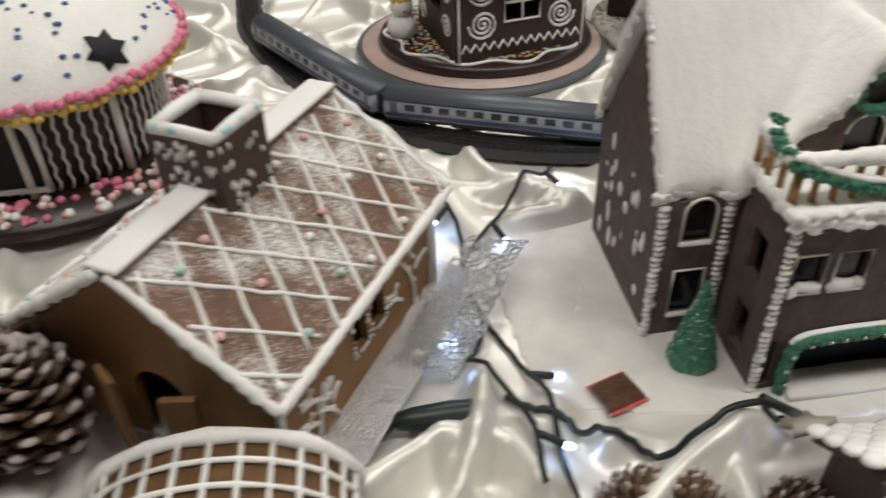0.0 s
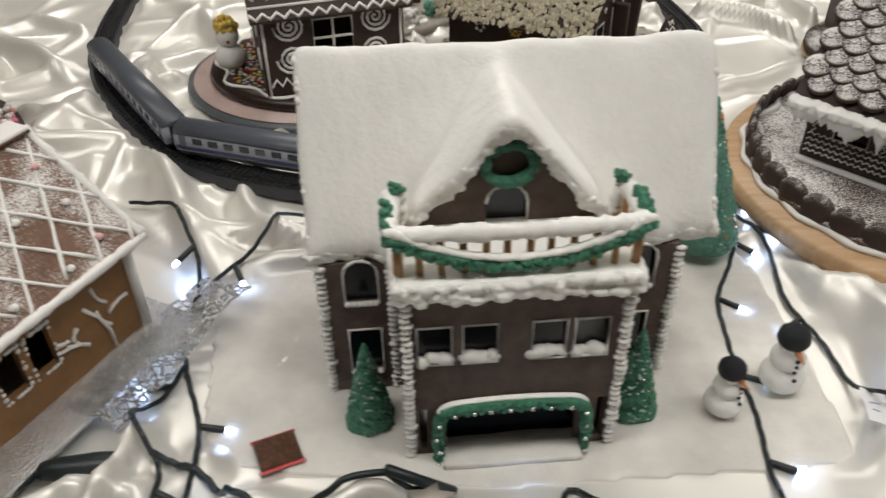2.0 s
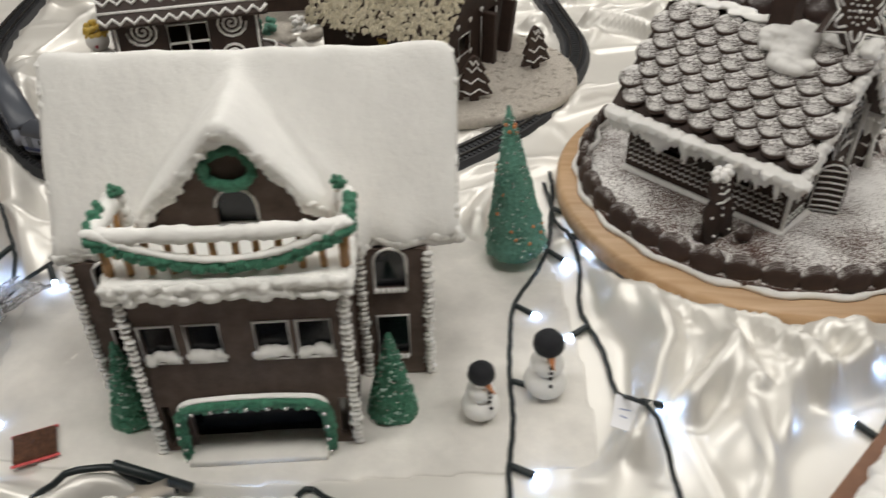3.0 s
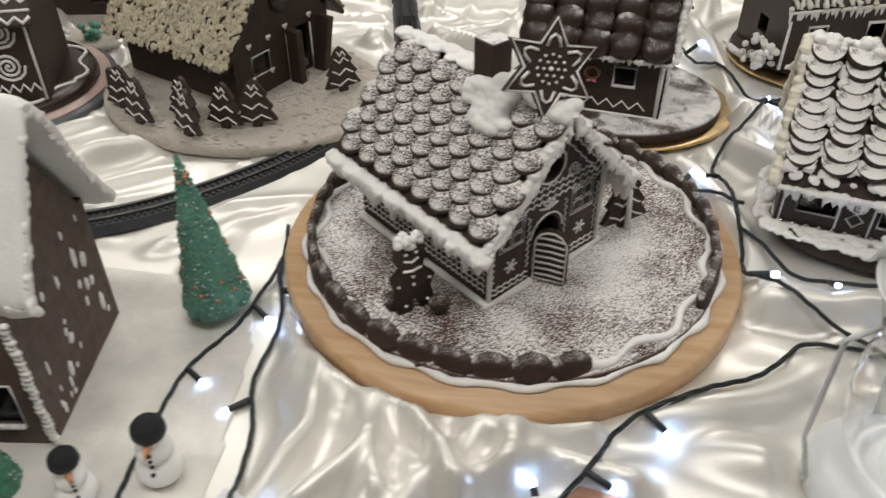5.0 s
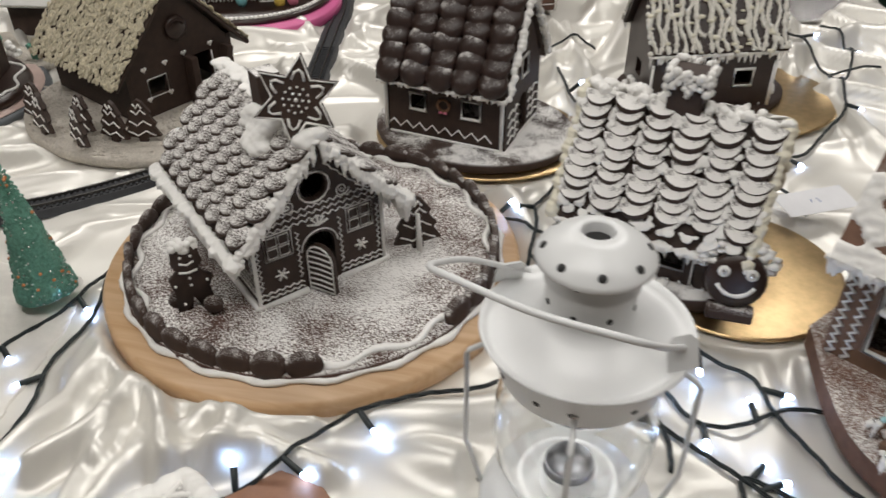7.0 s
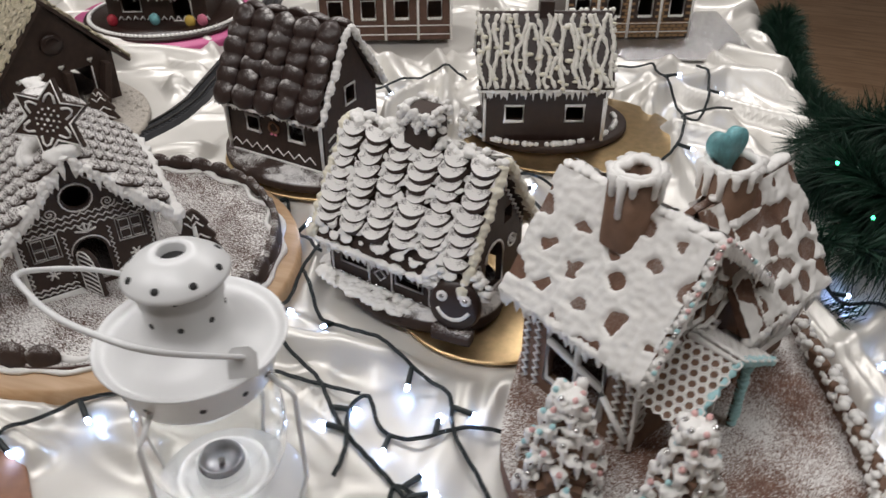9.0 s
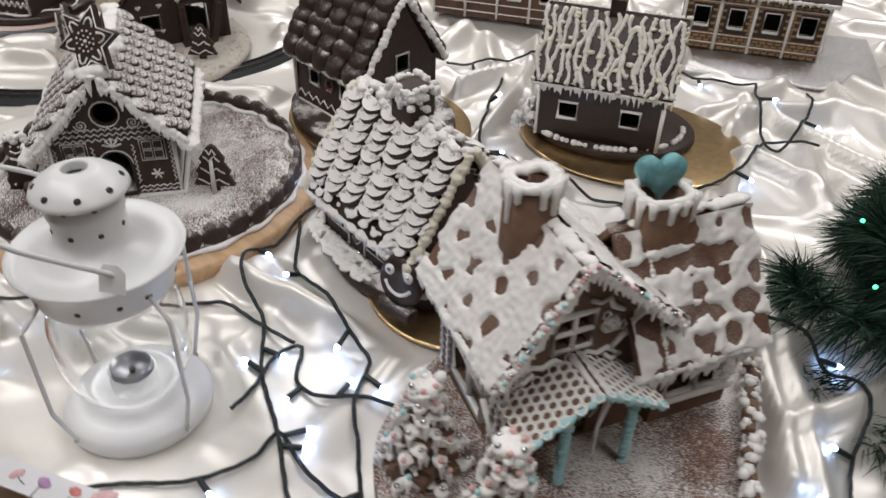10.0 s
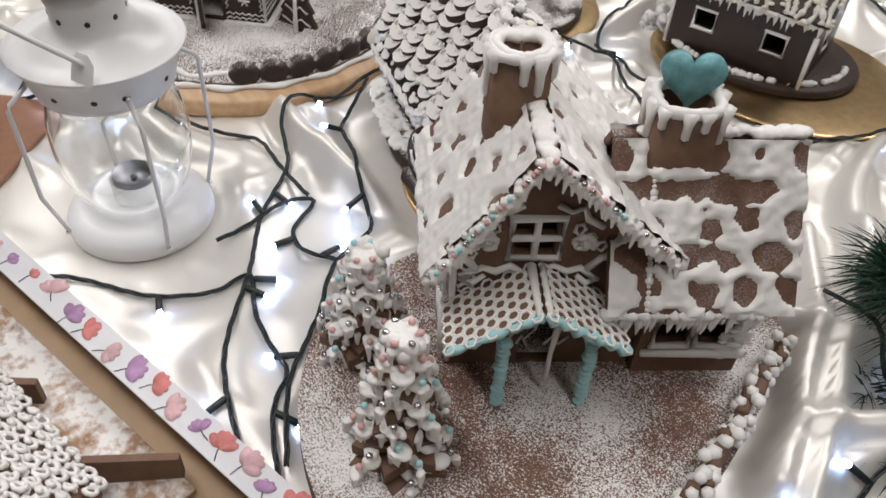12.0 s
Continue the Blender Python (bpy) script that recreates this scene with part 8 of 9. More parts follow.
light_string([(1.205, 1.680), (1.273, 1.70), (1.344, 1.710), (1.402, 1.588), (1.455, 1.537), (1.465, 1.64), (1.435, 1.73)], [(0.1, R), (0.45, Lf), (0.8, R)])
light_string([(1.573, 1.10), (1.619, 1.117), (1.681, 1.069), (1.712, 1.035), (1.720, 0.983), (1.729, 0.919), (1.74, 0.85)], [(0.25, Lf), (0.62, R), (0.82, R)])
light_string([(1.10, 1.24), (1.181, 1.215), (1.25, 1.18), (1.331, 1.140), (1.36, 1.10)], [(0.5, Lf), (0.75, R)])
light_string([(0.35, 0.33), (0.365, 0.39), (0.372, 0.44), (0.40, 0.425), (0.45, 0.40)], [(0.45, Lf)])


def adapter():
    t = thing("inline_adapter", pose(0.008, 0.4385, cloth_z(0.008, 0.4385) + 0.006, 0, 0, 8), "black inline power adapter of the string lights lying on the cloth", "adapter")
    bm = bmesh.new()
    lathe(bm, [(0.003, -0.045), (0.007, -0.042), (0.0095, -0.03), (0.0115, 0.0), (0.0105, 0.025), (0.006, 0.040), (0.003, 0.050)], 14, m=pose(0, 0, 0.004, 0, 90, 0))
    part("housing", bm, WIRE, t)
    bm = bmesh.new()
    pts = [(-0.066 - 0.008, 0.375), (-0.045, 0.405), (-0.031, 0.433)]
    tube(bm, [Vector((x - 0.008, y - 0.4385, 0.003)) for x, y in ((-0.08, 0.36), (-0.055, 0.40), (-0.036, 0.431))], 0.0026, 7)
    part("cable", bm, WIRE, t)
    bm = bmesh.new()
    ln = smooth_line([(x, y, 0) for x, y in ((0.05, 0.446), (0.09, 0.433), (0.127, 0.412), (0.174, 0.400), (0.237, 0.422), (0.275, 0.432))])
    z0 = cloth_z(0.008, 0.4385) + 0.006
    tube(bm, [Vector((p.x - 0.008, p.y - 0.4385, max(cloth_z(p.x, p.y), -0.009) + 0.003 - z0)) for p in ln], 0.0028, 7)
    c = part("cable", bm, WIRE, t)
    bm = bmesh.new()
    tube(bm, [(0.237 - 0.008, 0.422 - 0.4385, cloth_z(0.237, 0.422) + 0.006 - z0), (0.285 - 0.008, 0.434 - 0.4385, cloth_z(0.285, 0.434) + 0.006 - z0)], 0.0042, 8)
    part("connector", bm, WIRE, c)
    for ch in t.children:
        ch.matrix_basis = pose(0, 0, 0, 0, 0, -8) @ ch.matrix_basis if ch.name.startswith("cable") else ch.matrix_basis


adapter()

# ---- far end of the table ----


def timber_house(x, y, rz, w, d, hw, hr, label, wall, line, seed, dots=None):
    rng = random.Random(seed)
    h = thing("timbered_house", pose(x, y, 0.012, 0, 0, rz), label, "gingerbread house")
    n = max(2, int(w / 0.06))
    holes = [rect(-w / 2 + w * (i + 0.5) / n, 0.045, 0.026, 0.034) for i in range(n)]
    walls(h, w, d, hw, hr, "x", wall, holes)
    sl, half, ln = slopes(w, d, hw, hr, "x", 0.012, 0.010)
    roof_plates(h, sl, half, ln, CHOC, 0.008)
    bm = bmesh.new()
    for i in range(n):
        cx = -w / 2 + w * (i + 0.5) / n
        tube(bm, on_front(rect(cx, 0.044, 0.028, 0.036)), 0.0018, 5, True, wob=0.2, rng=rng)
        for j in range(5):
            blob(bm, (cx - 0.011 + j * 0.0055, -0.002, 0.044), 0.0034)
    for i in range(n + 1):
        cx = -w / 2 + w * i / n
        tube(bm, [(cx, -0.002, 0), (cx, -0.002, hw)], 0.003, 5, wob=0.3, rng=rng)
    for z in (0.012, 0.03, 0.09):
        tube(bm, [(-w / 2, -0.001, z), (w / 2, -0.001, z)], 0.0014, 5)
    part("line_icing", bm, line, h, "icing posts, sills and rails on the wall")
    if dots:
        bm = bmesh.new()
        box(bm, (0, 0, 0), (0.011, 0.002, 0.0048), None, 0.0006)
        b0 = None
        for r in range(int(hw / 0.0065)):
            for c in range(int(w / 0.0135)):
                px, pz = -w / 2 + 0.008 + c * 0.0135 + (r % 2) * 0.006, 0.004 + r * 0.0065
                if any(abs(px - (-w / 2 + w * (i + 0.5) / n)) < 0.021 and 0.036 < pz < 0.086 for i in range(n)) or px > w / 2 - 0.006:
                    continue
                m = pose(px, -0.001, pz)
                if b0 is None:
                    b0 = part("brick", bm, dots, h, smooth=False, m=m)
                else:
                    again(b0, h, m)
    for m in sl:
        eave_icing(h, m, half, ln, rng, r=0.004, l1=0.010)
    return h


timber_house(0.835, 1.675, 22, 0.26, 0.13, 0.115, 0.18, "long brown timbered gingerbread house with icing posts", plain("timber_dough", (0.11, 0.055, 0.035), 0.6, var=0.3), ICING, 101)
timber_house(1.285, 1.850, 22, 0.25, 0.14, 0.12, 0.19, "brown brick-patterned gingerbread house on silver foil", CHOC, ICING, 102, plain("toffee_brick", (0.32, 0.19, 0.09), 0.6, var=0.3))
b = thing("foil_board", pose(1.30, 1.88, 0.004, 0, 0, 22), "rectangular board wrapped in crinkled silver foil", "board")
bm = bmesh.new()
box(bm, (0.03, 0.0, 0.003), (0.36, 0.26, 0.006), None, 0.002)
part("foil", bm, FOIL, b)


def pink_house():
    rng = random.Random(103)
    b = thing("pink_cake_board", pose(0.36, 1.61, 0.002), "thick round bright pink cake board", "board")
    bm = bmesh.new()
    lathe(bm, [(0.186, 0), (0.19, 0.004), (0.19, 0.020), (0.187, 0.024), (0.1, 0.0243)], 72)
    part("disc", bm, PINK_BOARD, b)
    h = thing("pink_board_house", pose(0.385, 1.56, 0.027, 0, 0, 20), "dark chocolate house with white icing scallops and coloured figures", "gingerbread house")
    w, d, hw, hr = 0.20, 0.14, 0.085, 0.16
    bm = bmesh.new()
    lathe(bm, [(0.165, 0), (0.168, 0.004), (0.165, 0.009), (0.1, 0.0095)], 60, m=pose(0, 0.055, 0) @ Matrix.Diagonal((1, 0.92, 1, 1)))
    part("base", bm, CHOC_SHINY, h)
    walls(h, w, d, hw, hr, "x", CHOC, [arch(0.05, 0.01, 0.036, 0.055), rect(-0.05, 0.03, 0.035, 0.03)], right=[rect(0, 0.03, 0.035, 0.03)])
    sl, half, ln = slopes(w, d, hw, hr, "x", 0.015, 0.012)
    roof_plates(h, sl, half, ln, CHOC, 0.008)
    for m in sl:
        eave_icing(h, m, half, ln, rng)
        bm = bmesh.new()
        for k in range(5):
            tube(bm, [m @ Vector((-half + 2 * half * i / 30, 0.015 + k * 0.02 + (0.004 if i % 2 else -0.004), 0.009)) for i in range(31)], 0.002, 5)
        part("roof_icing", bm, ICING, h)
    bm = bmesh.new()
    for i in range(110):
        a = 2 * math.pi * i / 110
        blob(bm, (0.155 * math.cos(a), 0.055 + 0.142 * math.sin(a), 0.010), 0.0055, (1, 1, 0.8))
    part("rim_icing", bm, ICING, h, "white icing pearls round the rim")
    for mat, x, z in ((RED, -0.085, 0.02), (TEAL, 0.0, 0.022), (PINK, 0.095, 0.02), (YELLOW, 0.07, 0.018)):
        bm = bmesh.new()
        blob(bm, (x, -0.025, z), 0.011, (1, 0.6, 1.2), 2)
        part("sugar_shape", bm, mat, h)
    bm = bmesh.new()
    for i in range(14):
        x = -0.095 + i * 0.0145
        tube(bm, on_front([(x, 0.012), (x + 0.005, 0.02), (x + 0.010, 0.012)]), 0.0016, 5)
    tube(bm, on_front(arch(0.05, 0.01, 0.039, 0.058)), 0.002, 5)
    tube(bm, on_front(rect(-0.05, 0.029, 0.038, 0.033)), 0.002, 5, True)
    part("line_icing", bm, ICING, h)


pink_house()


def green_cottage():
    """A low house behind the barn, under coconut snow and greenery."""
    rng = random.Random(104)
    h = thing("snowy_green_cottage", pose(0.10, 1.42, 0.004, 0, 0, 10), "dark cottage on a snowy board with green icing bushes", "gingerbread house")
    bm = bmesh.new()
    lathe(bm, [(0.17, 0), (0.172, 0.006), (0.165, 0.012), (0.1, 0.013)], 48)
    part("board", bm, COCONUT, h)
    w, d, hw, hr = 0.16, 0.12, 0.07, 0.14
    sub = new("body")
    sub.parent, sub.matrix_basis = h, pose(0, -0.05, 0.012)
    walls(sub, w, d, hw, hr, "x", CHOC, [rect(0, 0.02, 0.03, 0.03)])
    sl, half, ln = slopes(w, d, hw, hr, "x", 0.012, 0.010)
    for m in sl:
        bm = bmesh.new()
        slab(bm, Matrix(), -half, half, 0.002, ln, 0.01)
        part("roof_plate", bm, FONDANT, h, m=pose(0, -0.05, 0.012) @ m)
    for i in range(7):
        bm = bmesh.new()
        a = -2.6 + i * 0.36
        for j in range(16):
            blob(bm, (0.14 * math.cos(a) + rng.uniform(-0.012, 0.012), 0.14 * math.sin(a) + rng.uniform(-0.012, 0.012), 0.012 + rng.uniform(0, 0.02)), rng.uniform(0.004, 0.008))
        part("bush", bm, GREEN_PALE if i % 2 else ICING, h)


green_cottage()

# ---- near edge of the table ----


def near_house():
    rng = random.Random(111)
    h = thing("snow_lattice_house", pose(0.812, 0.4346, 0.006, 0, 0, 48.6), "low dark house with snow-dusted roof and white icing lattice", "gingerbread house")
    w, d, hw, hr = 0.155, 0.13, 0.078, 0.118
    # the ridge runs along the far eave of the visible slope
    body = new("body")
    body.parent, body.matrix_basis = h, pose(0, -0.13, 0)
    walls(body, w, d, hw, hr, "x", CHOC, [])
    sl, half, ln = slopes(w, d, hw, hr, "x", 0.012, 0.010)
    mat = dusted("snowy_roof", (0.06, 0.045, 0.042), 0.40, 0.60, grain=260, patch=70, weight=0.35)
    for m in sl:
        mm = pose(0, -0.13, 0) @ m
        bm = bmesh.new()
        slab(bm, Matrix(), -half, half, 0.002, ln, 0.007)
        part("roof_plate", bm, mat, h, smooth=False, m=mm)
        bm = bmesh.new()
        for i in range(-4, 9):
            for s in (-1, 1):
                pts = [Vector((-half + i * 0.034 + (0.07 * k / 10 if s > 0 else 0.07 - 0.07 * k / 10), ln * k / 10, 0.008)) for k in range(11)]
                pts = [p for p in pts if abs(p.x) <= half]
                if len(pts) > 2:
                    tube(bm, [mm @ p for p in pts], 0.0022, 6, wob=0.25, rng=rng)
        part("icing_lattice", bm, ICING, h, "crossed white icing lines")
        bm = bmesh.new()
        for i in range(60):
            blob(bm, mm @ Vector((-half + 2 * half * i / 59, ln + rng.uniform(-0.004, 0.003), 0.006)), rng.uniform(0.007, 0.011), (1, 1, 0.8), 2)
        for s in (-1, 1):
            for i in range(26):
                blob(bm, mm @ Vector((s * half, ln * i / 26, 0.006)), rng.uniform(0.005, 0.009), (1, 1, 0.8), 2)
        melt(part("edge_icing", bm, ICING, h, "thick white icing roof edge"), 0.0013)
    b = thing("gingerbread_sheet", pose(0.812, 0.4346, 0.001, 0, 0, 48.6), "brown gingerbread base sheet under the lattice house", "base")
    bm = bmesh.new()
    box(bm, (0.033, -0.054, 0.003), (0.307, 0.196, 0.007), None, 0.002)
    part("sheet", bm, plain("brown_sheet", (0.25, 0.12, 0.065), 0.6, var=0.15), b)


near_house()


def lace_roof_house():
    rng = random.Random(112)
    h = thing("white_scalloped_house", pose(0.325, 0.352, -0.008, 0, 0, 4), "small house under a roof of white icing scallops", "gingerbread house")
    w, d, hw, hr = 0.125, 0.10, 0.060, 0.096
    body = new("body")
    body.parent, body.matrix_basis = h, pose(0, -0.085, 0)
    walls(body, w, d, hw, hr, "x", CHOC, [])
    sl, half, ln = slopes(w, d, hw, hr, "x", 0.012, 0.008)
    for m in sl:
        mm = pose(0, -0.085, 0) @ m
        bm = bmesh.new()
        slab(bm, Matrix(), -half, half, 0.002, ln, 0.006)
        part("roof_plate", bm, CHOC, h, smooth=False, m=mm)
        bm = bmesh.new()
        for r in range(7):
            for c in range(9):
                x, y = -half + (c + 0.5 * (r % 2) + 0.3) * 0.0155, ln - 0.004 - r * 0.011
                if abs(x) < half and y > 0:
                    blob(bm, (0, 0, 0), 0.0092, (1, 0.85, 0.42), 2, mm @ pose(x, y, 0.008, 18 + rng.uniform(-6, 6), rng.uniform(-6, 6), rng.uniform(-15, 15)))
        part("scallop_icing", bm, FONDANT, h, "overlapping white icing scallops")


lace_roof_house()


def pine_cone(x, y, z, s, rx, rz, label):
    rng = random.Random(int(x * 997) + 7)
    t = thing("pine_cone", pose(x, y, z, rx, 0, rz), label, "pine cone", "pine cones")
    bm = bmesh.new()
    lathe(bm, [(0.004 * s, 0), (0.012 * s, 0.01 * s), (0.013 * s, 0.03 * s), (0.006 * s, 0.06 * s)], 12)
    part("core", bm, CONE, t)
    bm = bmesh.new()
    bt = bmesh.new()
    n = 70
    for i in range(n):
        k = i / n
        r = (0.010 + 0.019 * math.sin(math.pi * min(1, 0.12 + k * 0.92))) * s
        a = i * 2.39996
        m = pose(0, 0, (0.004 + 0.062 * k) * s, 0, 0, math.degrees(a)) @ pose(0, 0, 0, 0, -(8 + 50 * k), 0)
        blob(bm, (r * 0.62, 0, 0), r * 0.5, (1.0, 0.75, 0.16), 1, m)
        blob(bt, (r * 1.05, 0, 0.0012 * s), 0.0036 * s, (0.9, 1.3, 0.6), 1, m)
    part("scale_coat", bm, CONE, t, "spread brown scales")
    part("tip_icing", bt, FROSTED_TIP, t, "white painted scale tips")


pine_cone(-0.285, 0.400, 0.012, 1.45, 0, 10, "large brown pine cone with frosted white tips")
pine_cone(-0.345, 0.475, 0.012, 1.2, 35, 60, "brown pine cone with frosted tips and glitter")
pine_cone(-0.36, 0.37, 0.012, 1.2, 60, 130, "brown pine cone with frosted tips")
pine_cone(0.235, 0.372, -0.008, 0.72, 70, 40, "small dark pine cone with white tips")
pine_cone(0.110, 0.352, -0.006, 0.8, 75, 110, "small dark pine cone with white tips")
pine_cone(0.185, 0.325, -0.006, 0.8, 70, 200, "small dark pine cone with white tips")
s = thing("star_biscuit", pose(0.268, 0.405, 0.020, 62, 0, 20), "pale star biscuit leaning on a pine cone", "biscuit")
bm = bmesh.new()
panel(bm, [(0.02 * (1 if i % 2 == 0 else 0.5) * math.sin(i * math.pi / 5), 0.02 * (1 if i % 2 == 0 else 0.5) * math.cos(i * math.pi / 5)) for i in range(10)], (), 0.006)
part("star", bm, plain("pale_biscuit", (0.55, 0.50, 0.43), 0.6, var=0.12), s)


def arch_roof():
    rng = random.Random(113)
    h = thing("arched_lattice_house", pose(-0.130, 0.250, -0.012, 0, 0, 6), "small house with arched gingerbread roof and white icing grid", "gingerbread house")
    bm = bmesh.new()
    n, L = 14, 0.10
    prof = [(0.085 * math.cos(math.pi * i / n), 0.045 + 0.058 * math.sin(math.pi * i / n)) for i in range(n + 1)]
    a = [[bm.verts.new((x, y, z)) for x, z in prof] for y in (0, L)]
    for i in range(n):
        bm.faces.new((a[0][i], a[0][i + 1], a[1][i + 1], a[1][i]))
    bmesh.ops.solidify(bm, geom=bm.faces[:], thickness=0.006)
    part("arched_roof", bm, GINGER, h)
    bm = bmesh.new()
    panel(bm, [(-0.078, 0), (0.078, 0), (0.078, 0.04)] + [(0.078 * math.cos(math.pi * i / 10), 0.04 + 0.054 * math.sin(math.pi * i / 10)) for i in range(1, 10)] + [(-0.078, 0.04)], [rect(-0.03, 0.02, 0.03, 0.03), rect(0.03, 0.02, 0.03, 0.03)])
    wl = part("wall", bm, GINGER, h, smooth=False, m=pose(0, 0.006, 0))
    again(wl, h, pose(0, L - 0.012, 0))
    bm = bmesh.new()
    for k in range(6):
        y = 0.004 + (L - 0.008) * k / 5
        tube(bm, [(x * 1.03, y, z + 0.002) for x, z in prof], 0.002 if 0 < k < 5 else 0.0055, 6, wob=0.25, rng=rng)
    for i in range(1, n):
        x, z = prof[i]
        tube(bm, [(x * 1.03, 0, z + 0.002), (x * 1.03, L, z + 0.002)], 0.0018, 5, wob=0.2, rng=rng)
    part("icing_grid", bm, ICING, h, "white icing grid over the arch")


arch_roof()


def carton():
    """A flowered cardboard tray with the base and plates of another house."""
    rng = random.Random(121)
    ux = Vector((0.956, 0.293, 0)).normalized()
    t = thing("flowered_box", frame_m((1.15, 0.494, 0.004), ux, Vector((-ux.y, ux.x, 0))), "open cardboard box with a printed flower rim", "box")
    bm = bmesh.new()
    box(bm, (0.20, -0.10, 0.002), (0.50, 0.20, 0.004))
    part("bottom", bm, BROWN_CARD, t, smooth=False)
    bm = bmesh.new()
    box(bm, (0.20, 0.0, 0.018), (0.50, 0.004, 0.036))
    sd = part("side", bm, CARD, t, "white side printed with pink and lilac flowers", smooth=False)
    bm = bmesh.new()
    box(bm, (0.20, -0.010, 0.0355), (0.50, 0.026, 0.002), None, 0.0006)
    rim = part("rim", bm, CARD, t, smooth=False)
    pal = [plain("poppy_print", (0.74, 0.26, 0.24), 0.6, var=0.3), plain("violet_print", (0.50, 0.30, 0.50), 0.6, var=0.3), plain("rose_print", (0.78, 0.50, 0.52), 0.6, var=0.3)]
    stem = plain("stem_print", (0.10, 0.11, 0.09), 0.6)
    x, i = -0.035, 0
    while x < 0.44:
        k = rng.uniform(0.7, 1.55)
        for host, m in ((rim, pose(x, -0.010 + rng.uniform(-0.004, 0.004), 0.0367, 0, 0, rng.uniform(-70, 70))), (sd, pose(x + 0.013, 0.0021, 0.017, -90, 0, 0) @ pose(0, 0, 0, 0, 0, rng.uniform(-60, 60)))):
            bm = bmesh.new()
            for j in range(5):
                a = math.radians(-62 + 31 * j + rng.uniform(-8, 8))
                lathe(bm, [(0.0050 * k, 0), (0.0050 * k, 0.0004)], 10, m=m @ pose(0.0052 * k * math.sin(a), 0.0052 * k * math.cos(a), 0.00006 * j, 0, 0, -math.degrees(a)) @ Matrix.Diagonal((0.66, 1.15, 1, 1)))
            fl = part("printed_flower", bm, pal[(i * 2 + (host is sd)) % 3], host)
            bm = bmesh.new()
            tube(bm, [m @ Vector((0, 0, 0.0003)), m @ Vector((0.001, -0.005, 0.0003)), m @ Vector((0.0035, -0.011, 0.0003))], 0.00045, 5)
            part("printed_stem", bm, stem, fl)
        x += rng.uniform(0.017, 0.036)
        i += 1
    h = thing("unfinished_house", frame_m((1.34, 0.462, 0.009), ux, Vector((-ux.y, ux.x, 0))), "gingerbread plates with white curled icing roof in the box", "gingerbread house")
    bm = bmesh.new()
    box(bm, (0.0, -0.015, 0.003), (0.27, 0.13, 0.006), None, 0.002)
    part("base_sheet", bm, dusted("smeared_sugar", (0.36, 0.22, 0.13), 0.42, 0.55, grain=120, patch=20, weight=0.6), h)
    for x, y, a, l in ((-0.066, -0.030, 42, 0.072), (0.062, -0.012, 46, 0.086)):
        bm = bmesh.new()
        panel(bm, [(0, 0), (l, 0), (l, 0.025), (0.0, 0.030)], (), 0.006)
        part("plate", bm, GINGER_MID, h, smooth=False, m=pose(x, y, 0.006, 0, 0, a))
    bm = bmesh.new()
    m = frame_m((0.02, -0.056, 0.078), (1, -0.02, 0), (0.0, 0.62, -0.60))
    slab(bm, m, -0.085, 0.085, 0.0, 0.075, 0.006)
    part("roof_plate", bm, GINGER_MID, h, smooth=False)
    bm = bmesh.new()
    for r in range(7):
        for c in range(14):
            px, py = -0.084 + c * 0.0125 + (r % 2) * 0.006 + rng.uniform(-0.0015, 0.0015), 0.003 + r * 0.0118 + rng.uniform(-0.001, 0.001)
            rr, ph = rng.uniform(0.0045, 0.0062), rng.uniform(0, 6)
            tube(bm, [m @ Vector((px + rr * (1 - 0.05 * q) * math.cos(q + ph), py + rr * (1 - 0.05 * q) * math.sin(q + ph), 0.0075 + 0.0006 * q)) for q in (0, 0.9, 1.8, 2.7, 3.6, 4.5, 5.4, 6.3, 7.2)], 0.0021, 6, wob=0.25, rng=rng)
    part("curled_icing", bm, ICING, h, "rows of curled white icing rings")


carton()

# ---- tinsel garland along the table edge ----


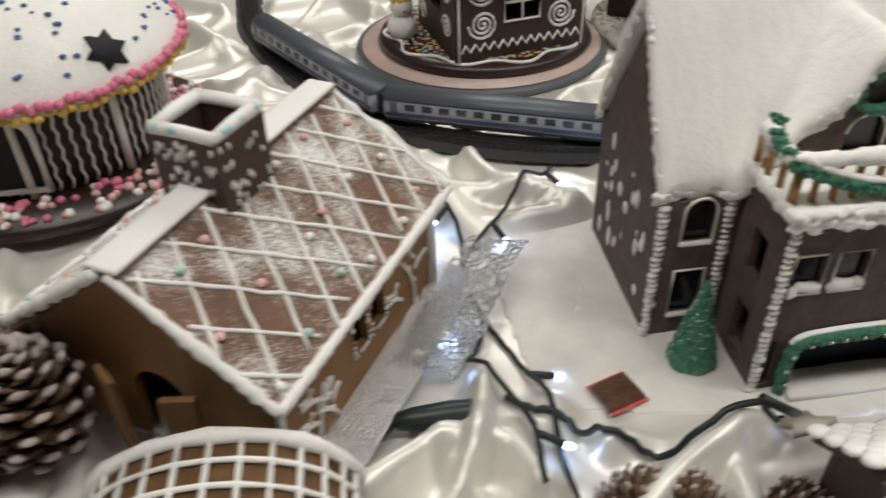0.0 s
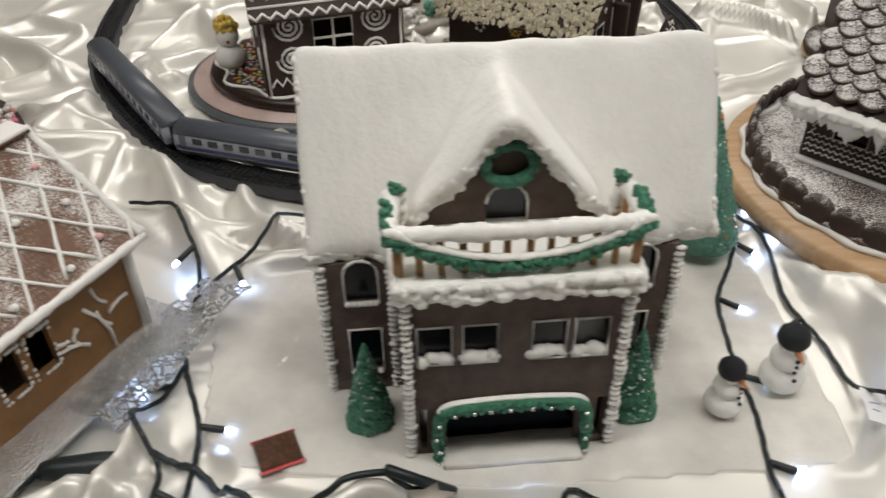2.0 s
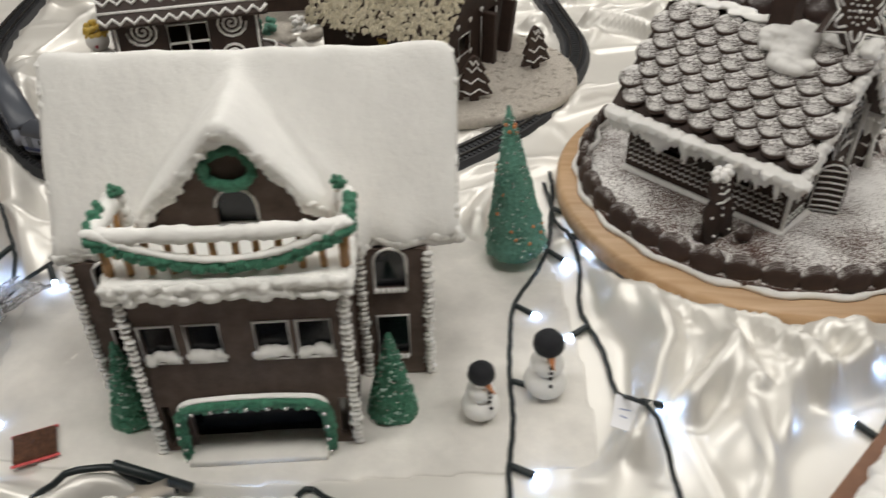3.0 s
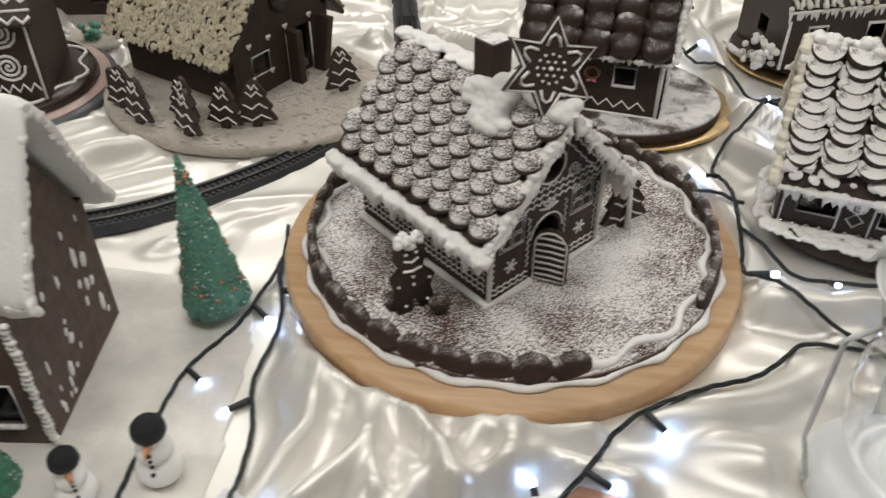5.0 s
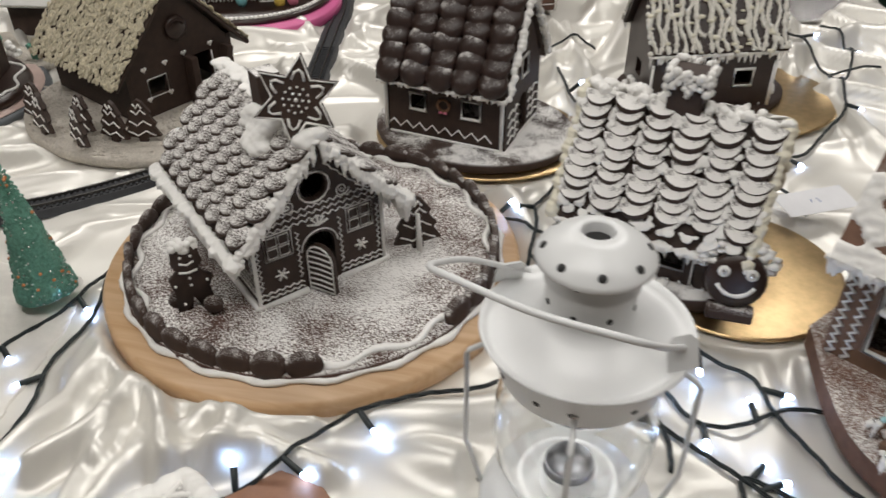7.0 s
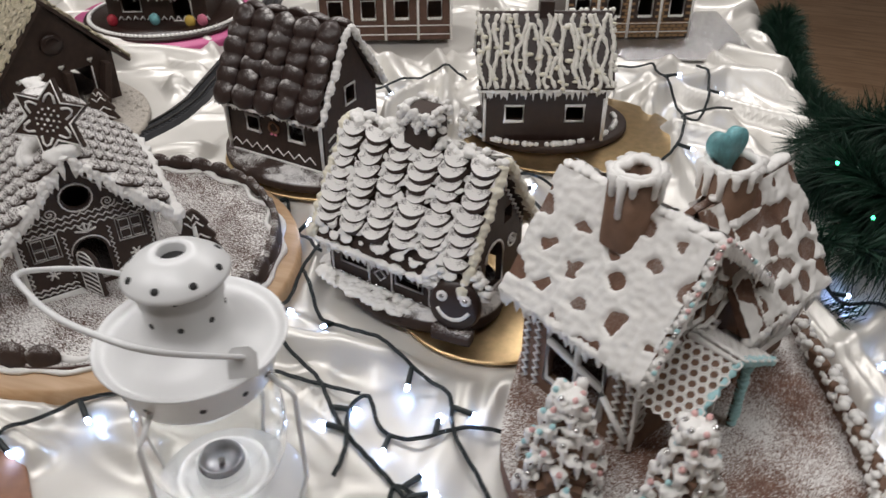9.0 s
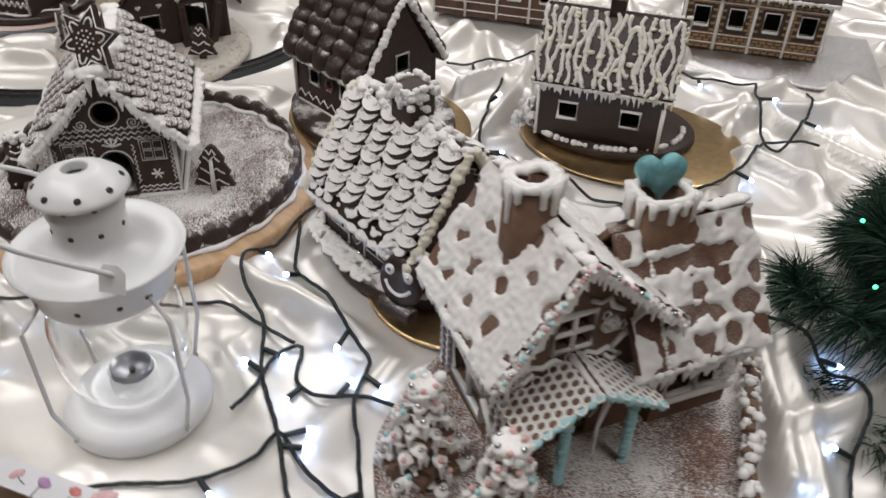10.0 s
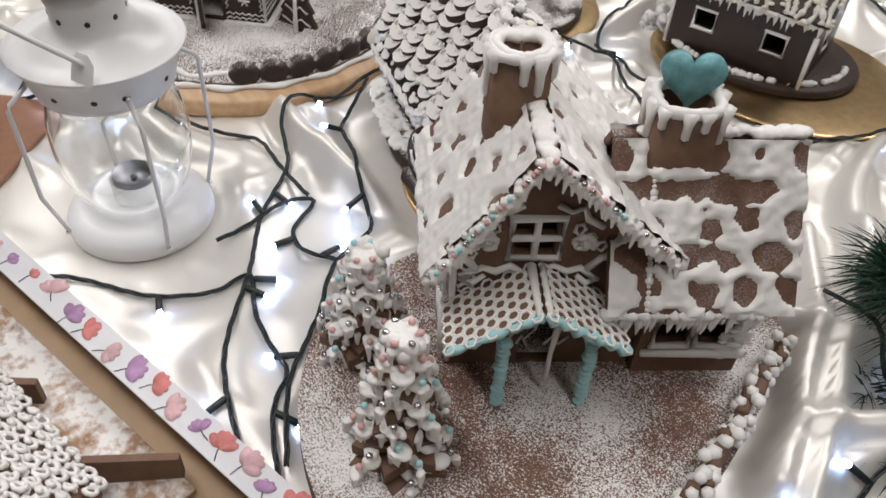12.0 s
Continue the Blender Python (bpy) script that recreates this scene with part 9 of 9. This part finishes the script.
def garland():
    rng = np.random.default_rng(9)
    t = thing("tinsel_garland", pose(1.74, 1.22, 0.0), "thick dark green tinsel garland with small coloured lights", "garland")
    o = Vector((1.74, 1.22, 0.0))
    line = smooth_line([(1.58, 2.16, -0.02), (1.61, 1.80, -0.03), (1.68, 1.48, 0.00), (1.69, 1.28, 0.045), (1.69, 1.20, 0.04), (1.80, 1.12, -0.05), (1.865, 0.98, -0.20), (1.87, 0.84, -0.38), (1.88, 0.70, -0.58)], 10)
    rad = [0.05, 0.05, 0.10, 0.165, 0.170, 0.155, 0.13, 0.11, 0.10]
    bm = bmesh.new()
    tube(bm, [p - o for p in line], 0.006, 7)
    part("core", bm, PINE, t)
    vs, fs = [], []
    L = len(line) - 1
    # several turns of the garland lie bundled, each with short needles
    twist = [(1.05 * i, (0.0, 1.0, 0.55, 0.95, 0.35, 0.85)[i], rng.uniform(0.08, 0.2)) for i in range(6)]
    for i in range(90000):
        u = rng.random() * L
        k = int(u)
        p = line[k].lerp(line[k + 1], u - k) - o
        d = (line[k + 1] - line[k]).normalized()
        seg = u / 10
        r = rad[min(8, int(seg))] * (1 - seg % 1) + rad[min(8, int(seg) + 1)] * (seg % 1)
        a0, share, turn = twist[i % 6]
        e1 = d.cross(Vector((0, 0, 1))).normalized()
        e2 = e1.cross(d)
        off = max(0.0, r - 0.048) * share
        p = p + (e1 * math.cos(a0 + u * turn) + e2 * math.sin(a0 + u * turn)) * off
        v = Vector(rng.normal(size=3))
        v = (v - d * v.dot(d)).normalized()
        v = (v + d * rng.normal(0.25, 0.35)).normalized()
        ln = rng.uniform(0.030, 0.072)
        w = v.cross(Vector(rng.normal(size=3))).normalized() * 0.0009
        n = len(vs)
        mid = p + v * ln * 0.55 + Vector((0, 0, -0.02 * ln))
        tip = p + v * ln + Vector((0, 0, -0.14 * ln))
        vs += [tuple(p - w), tuple(p + w), tuple(mid + w * 0.8), tuple(mid - w * 0.8), tuple(tip)]
        fs += [(n, n + 1, n + 2, n + 3), (n + 3, n + 2, n + 4)]
    me = bpy.data.meshes.new("needles")
    me.from_pydata(vs, [], fs)
    me.materials.append(PINE)
    ob = new("needles", me)
    ob.parent = t
    tagged(ob, "fine dark green tinsel needles", kind="stuff")
    for x, y, z, mat in ((1.63, 1.20, 0.135, LED_GREEN), (1.67, 1.12, 0.115, LED_GREEN), (1.79, 1.06, 0.03, LED_GREEN), (1.84, 1.00, -0.08, LED_BLUE), (1.78, 1.20, 0.11, LED_BLUE)):
        bm = bmesh.new()
        blob(bm, Vector((x, y, z)) - o, 0.0022, (1, 1, 1), 2)
        part("coloured_led", bm, mat, t, "lit coloured LED")


garland()

# ---- small things on the cloth ----


def sugar_packet():
    t = thing("wafer_packet", pose(0.1425, 0.466, -0.0085, 0, 0, 27), "small red-edged clear packet of brown crumbs lying on felt", "packet")
    bm = bmesh.new()
    box(bm, (0, 0, 0.003), (0.034, 0.030, 0.005), None, 0.002)
    part("filling", bm, plain("brown_crumbs", (0.20, 0.09, 0.05), 0.5, var=0.5, scale=260, bmp=1.0, bd=0.003), t)
    bm = bmesh.new()
    for y in (-0.0175, 0.0175):
        box(bm, (0, y * 0.93, 0.002), (0.037, 0.0028, 0.0016), None, 0.0006)
    part("red_edge", bm, plain("red_film", (0.60, 0.10, 0.10), 0.3), t, "red sealed edges")


def card(x, y, z, rx, ry, rz, w, h, label):
    t = thing("paper_card", pose(x, y, z, rx, ry, rz), label, "card", "paper cards")
    bm = bmesh.new()
    box(bm, (0, 0, 0), (w, h, 0.0006))
    part("sheet", bm, CARD, t, smooth=False)
    bm = bmesh.new()
    for i, (px, l) in enumerate(((-0.006, 0.006), (0.004, 0.009))):
        box(bm, (px, 0, 0.0004), (0.0012, l, 0.0002), pose(0, 0, 0, 0, 0, 20 * i - 10))
    part("pen_mark", bm, BLUE, t, "short blue pen strokes", smooth=False)


sugar_packet()
card(0.624, 0.520, 0.010, 8, 10, 78, 0.044, 0.020, "small white paper card with blue pen strokes")
card(1.365, 1.105, 0.030, 6, 0, 30, 0.095, 0.042, "white paper card lying beside the gold board")

# ---- floor planks beside the table ----
bm = bmesh.new()
box(bm, (0, 0, 0), (1.0, 0.117, 0.008), None, 0.0012)
pl = None
rr = random.Random(131)
for r in range(26):
    for c in range(2):
        m = pose(1.75 + c * 1.003 + (r % 3) * 0.31, 0.0 + r * 0.119, FLOOR_Z - 0.006)
        if pl is None:
            pl = part("plank", bm, FLOOR_WOOD, floor, m=m, smooth=False)
        else:
            again(pl, floor, m)
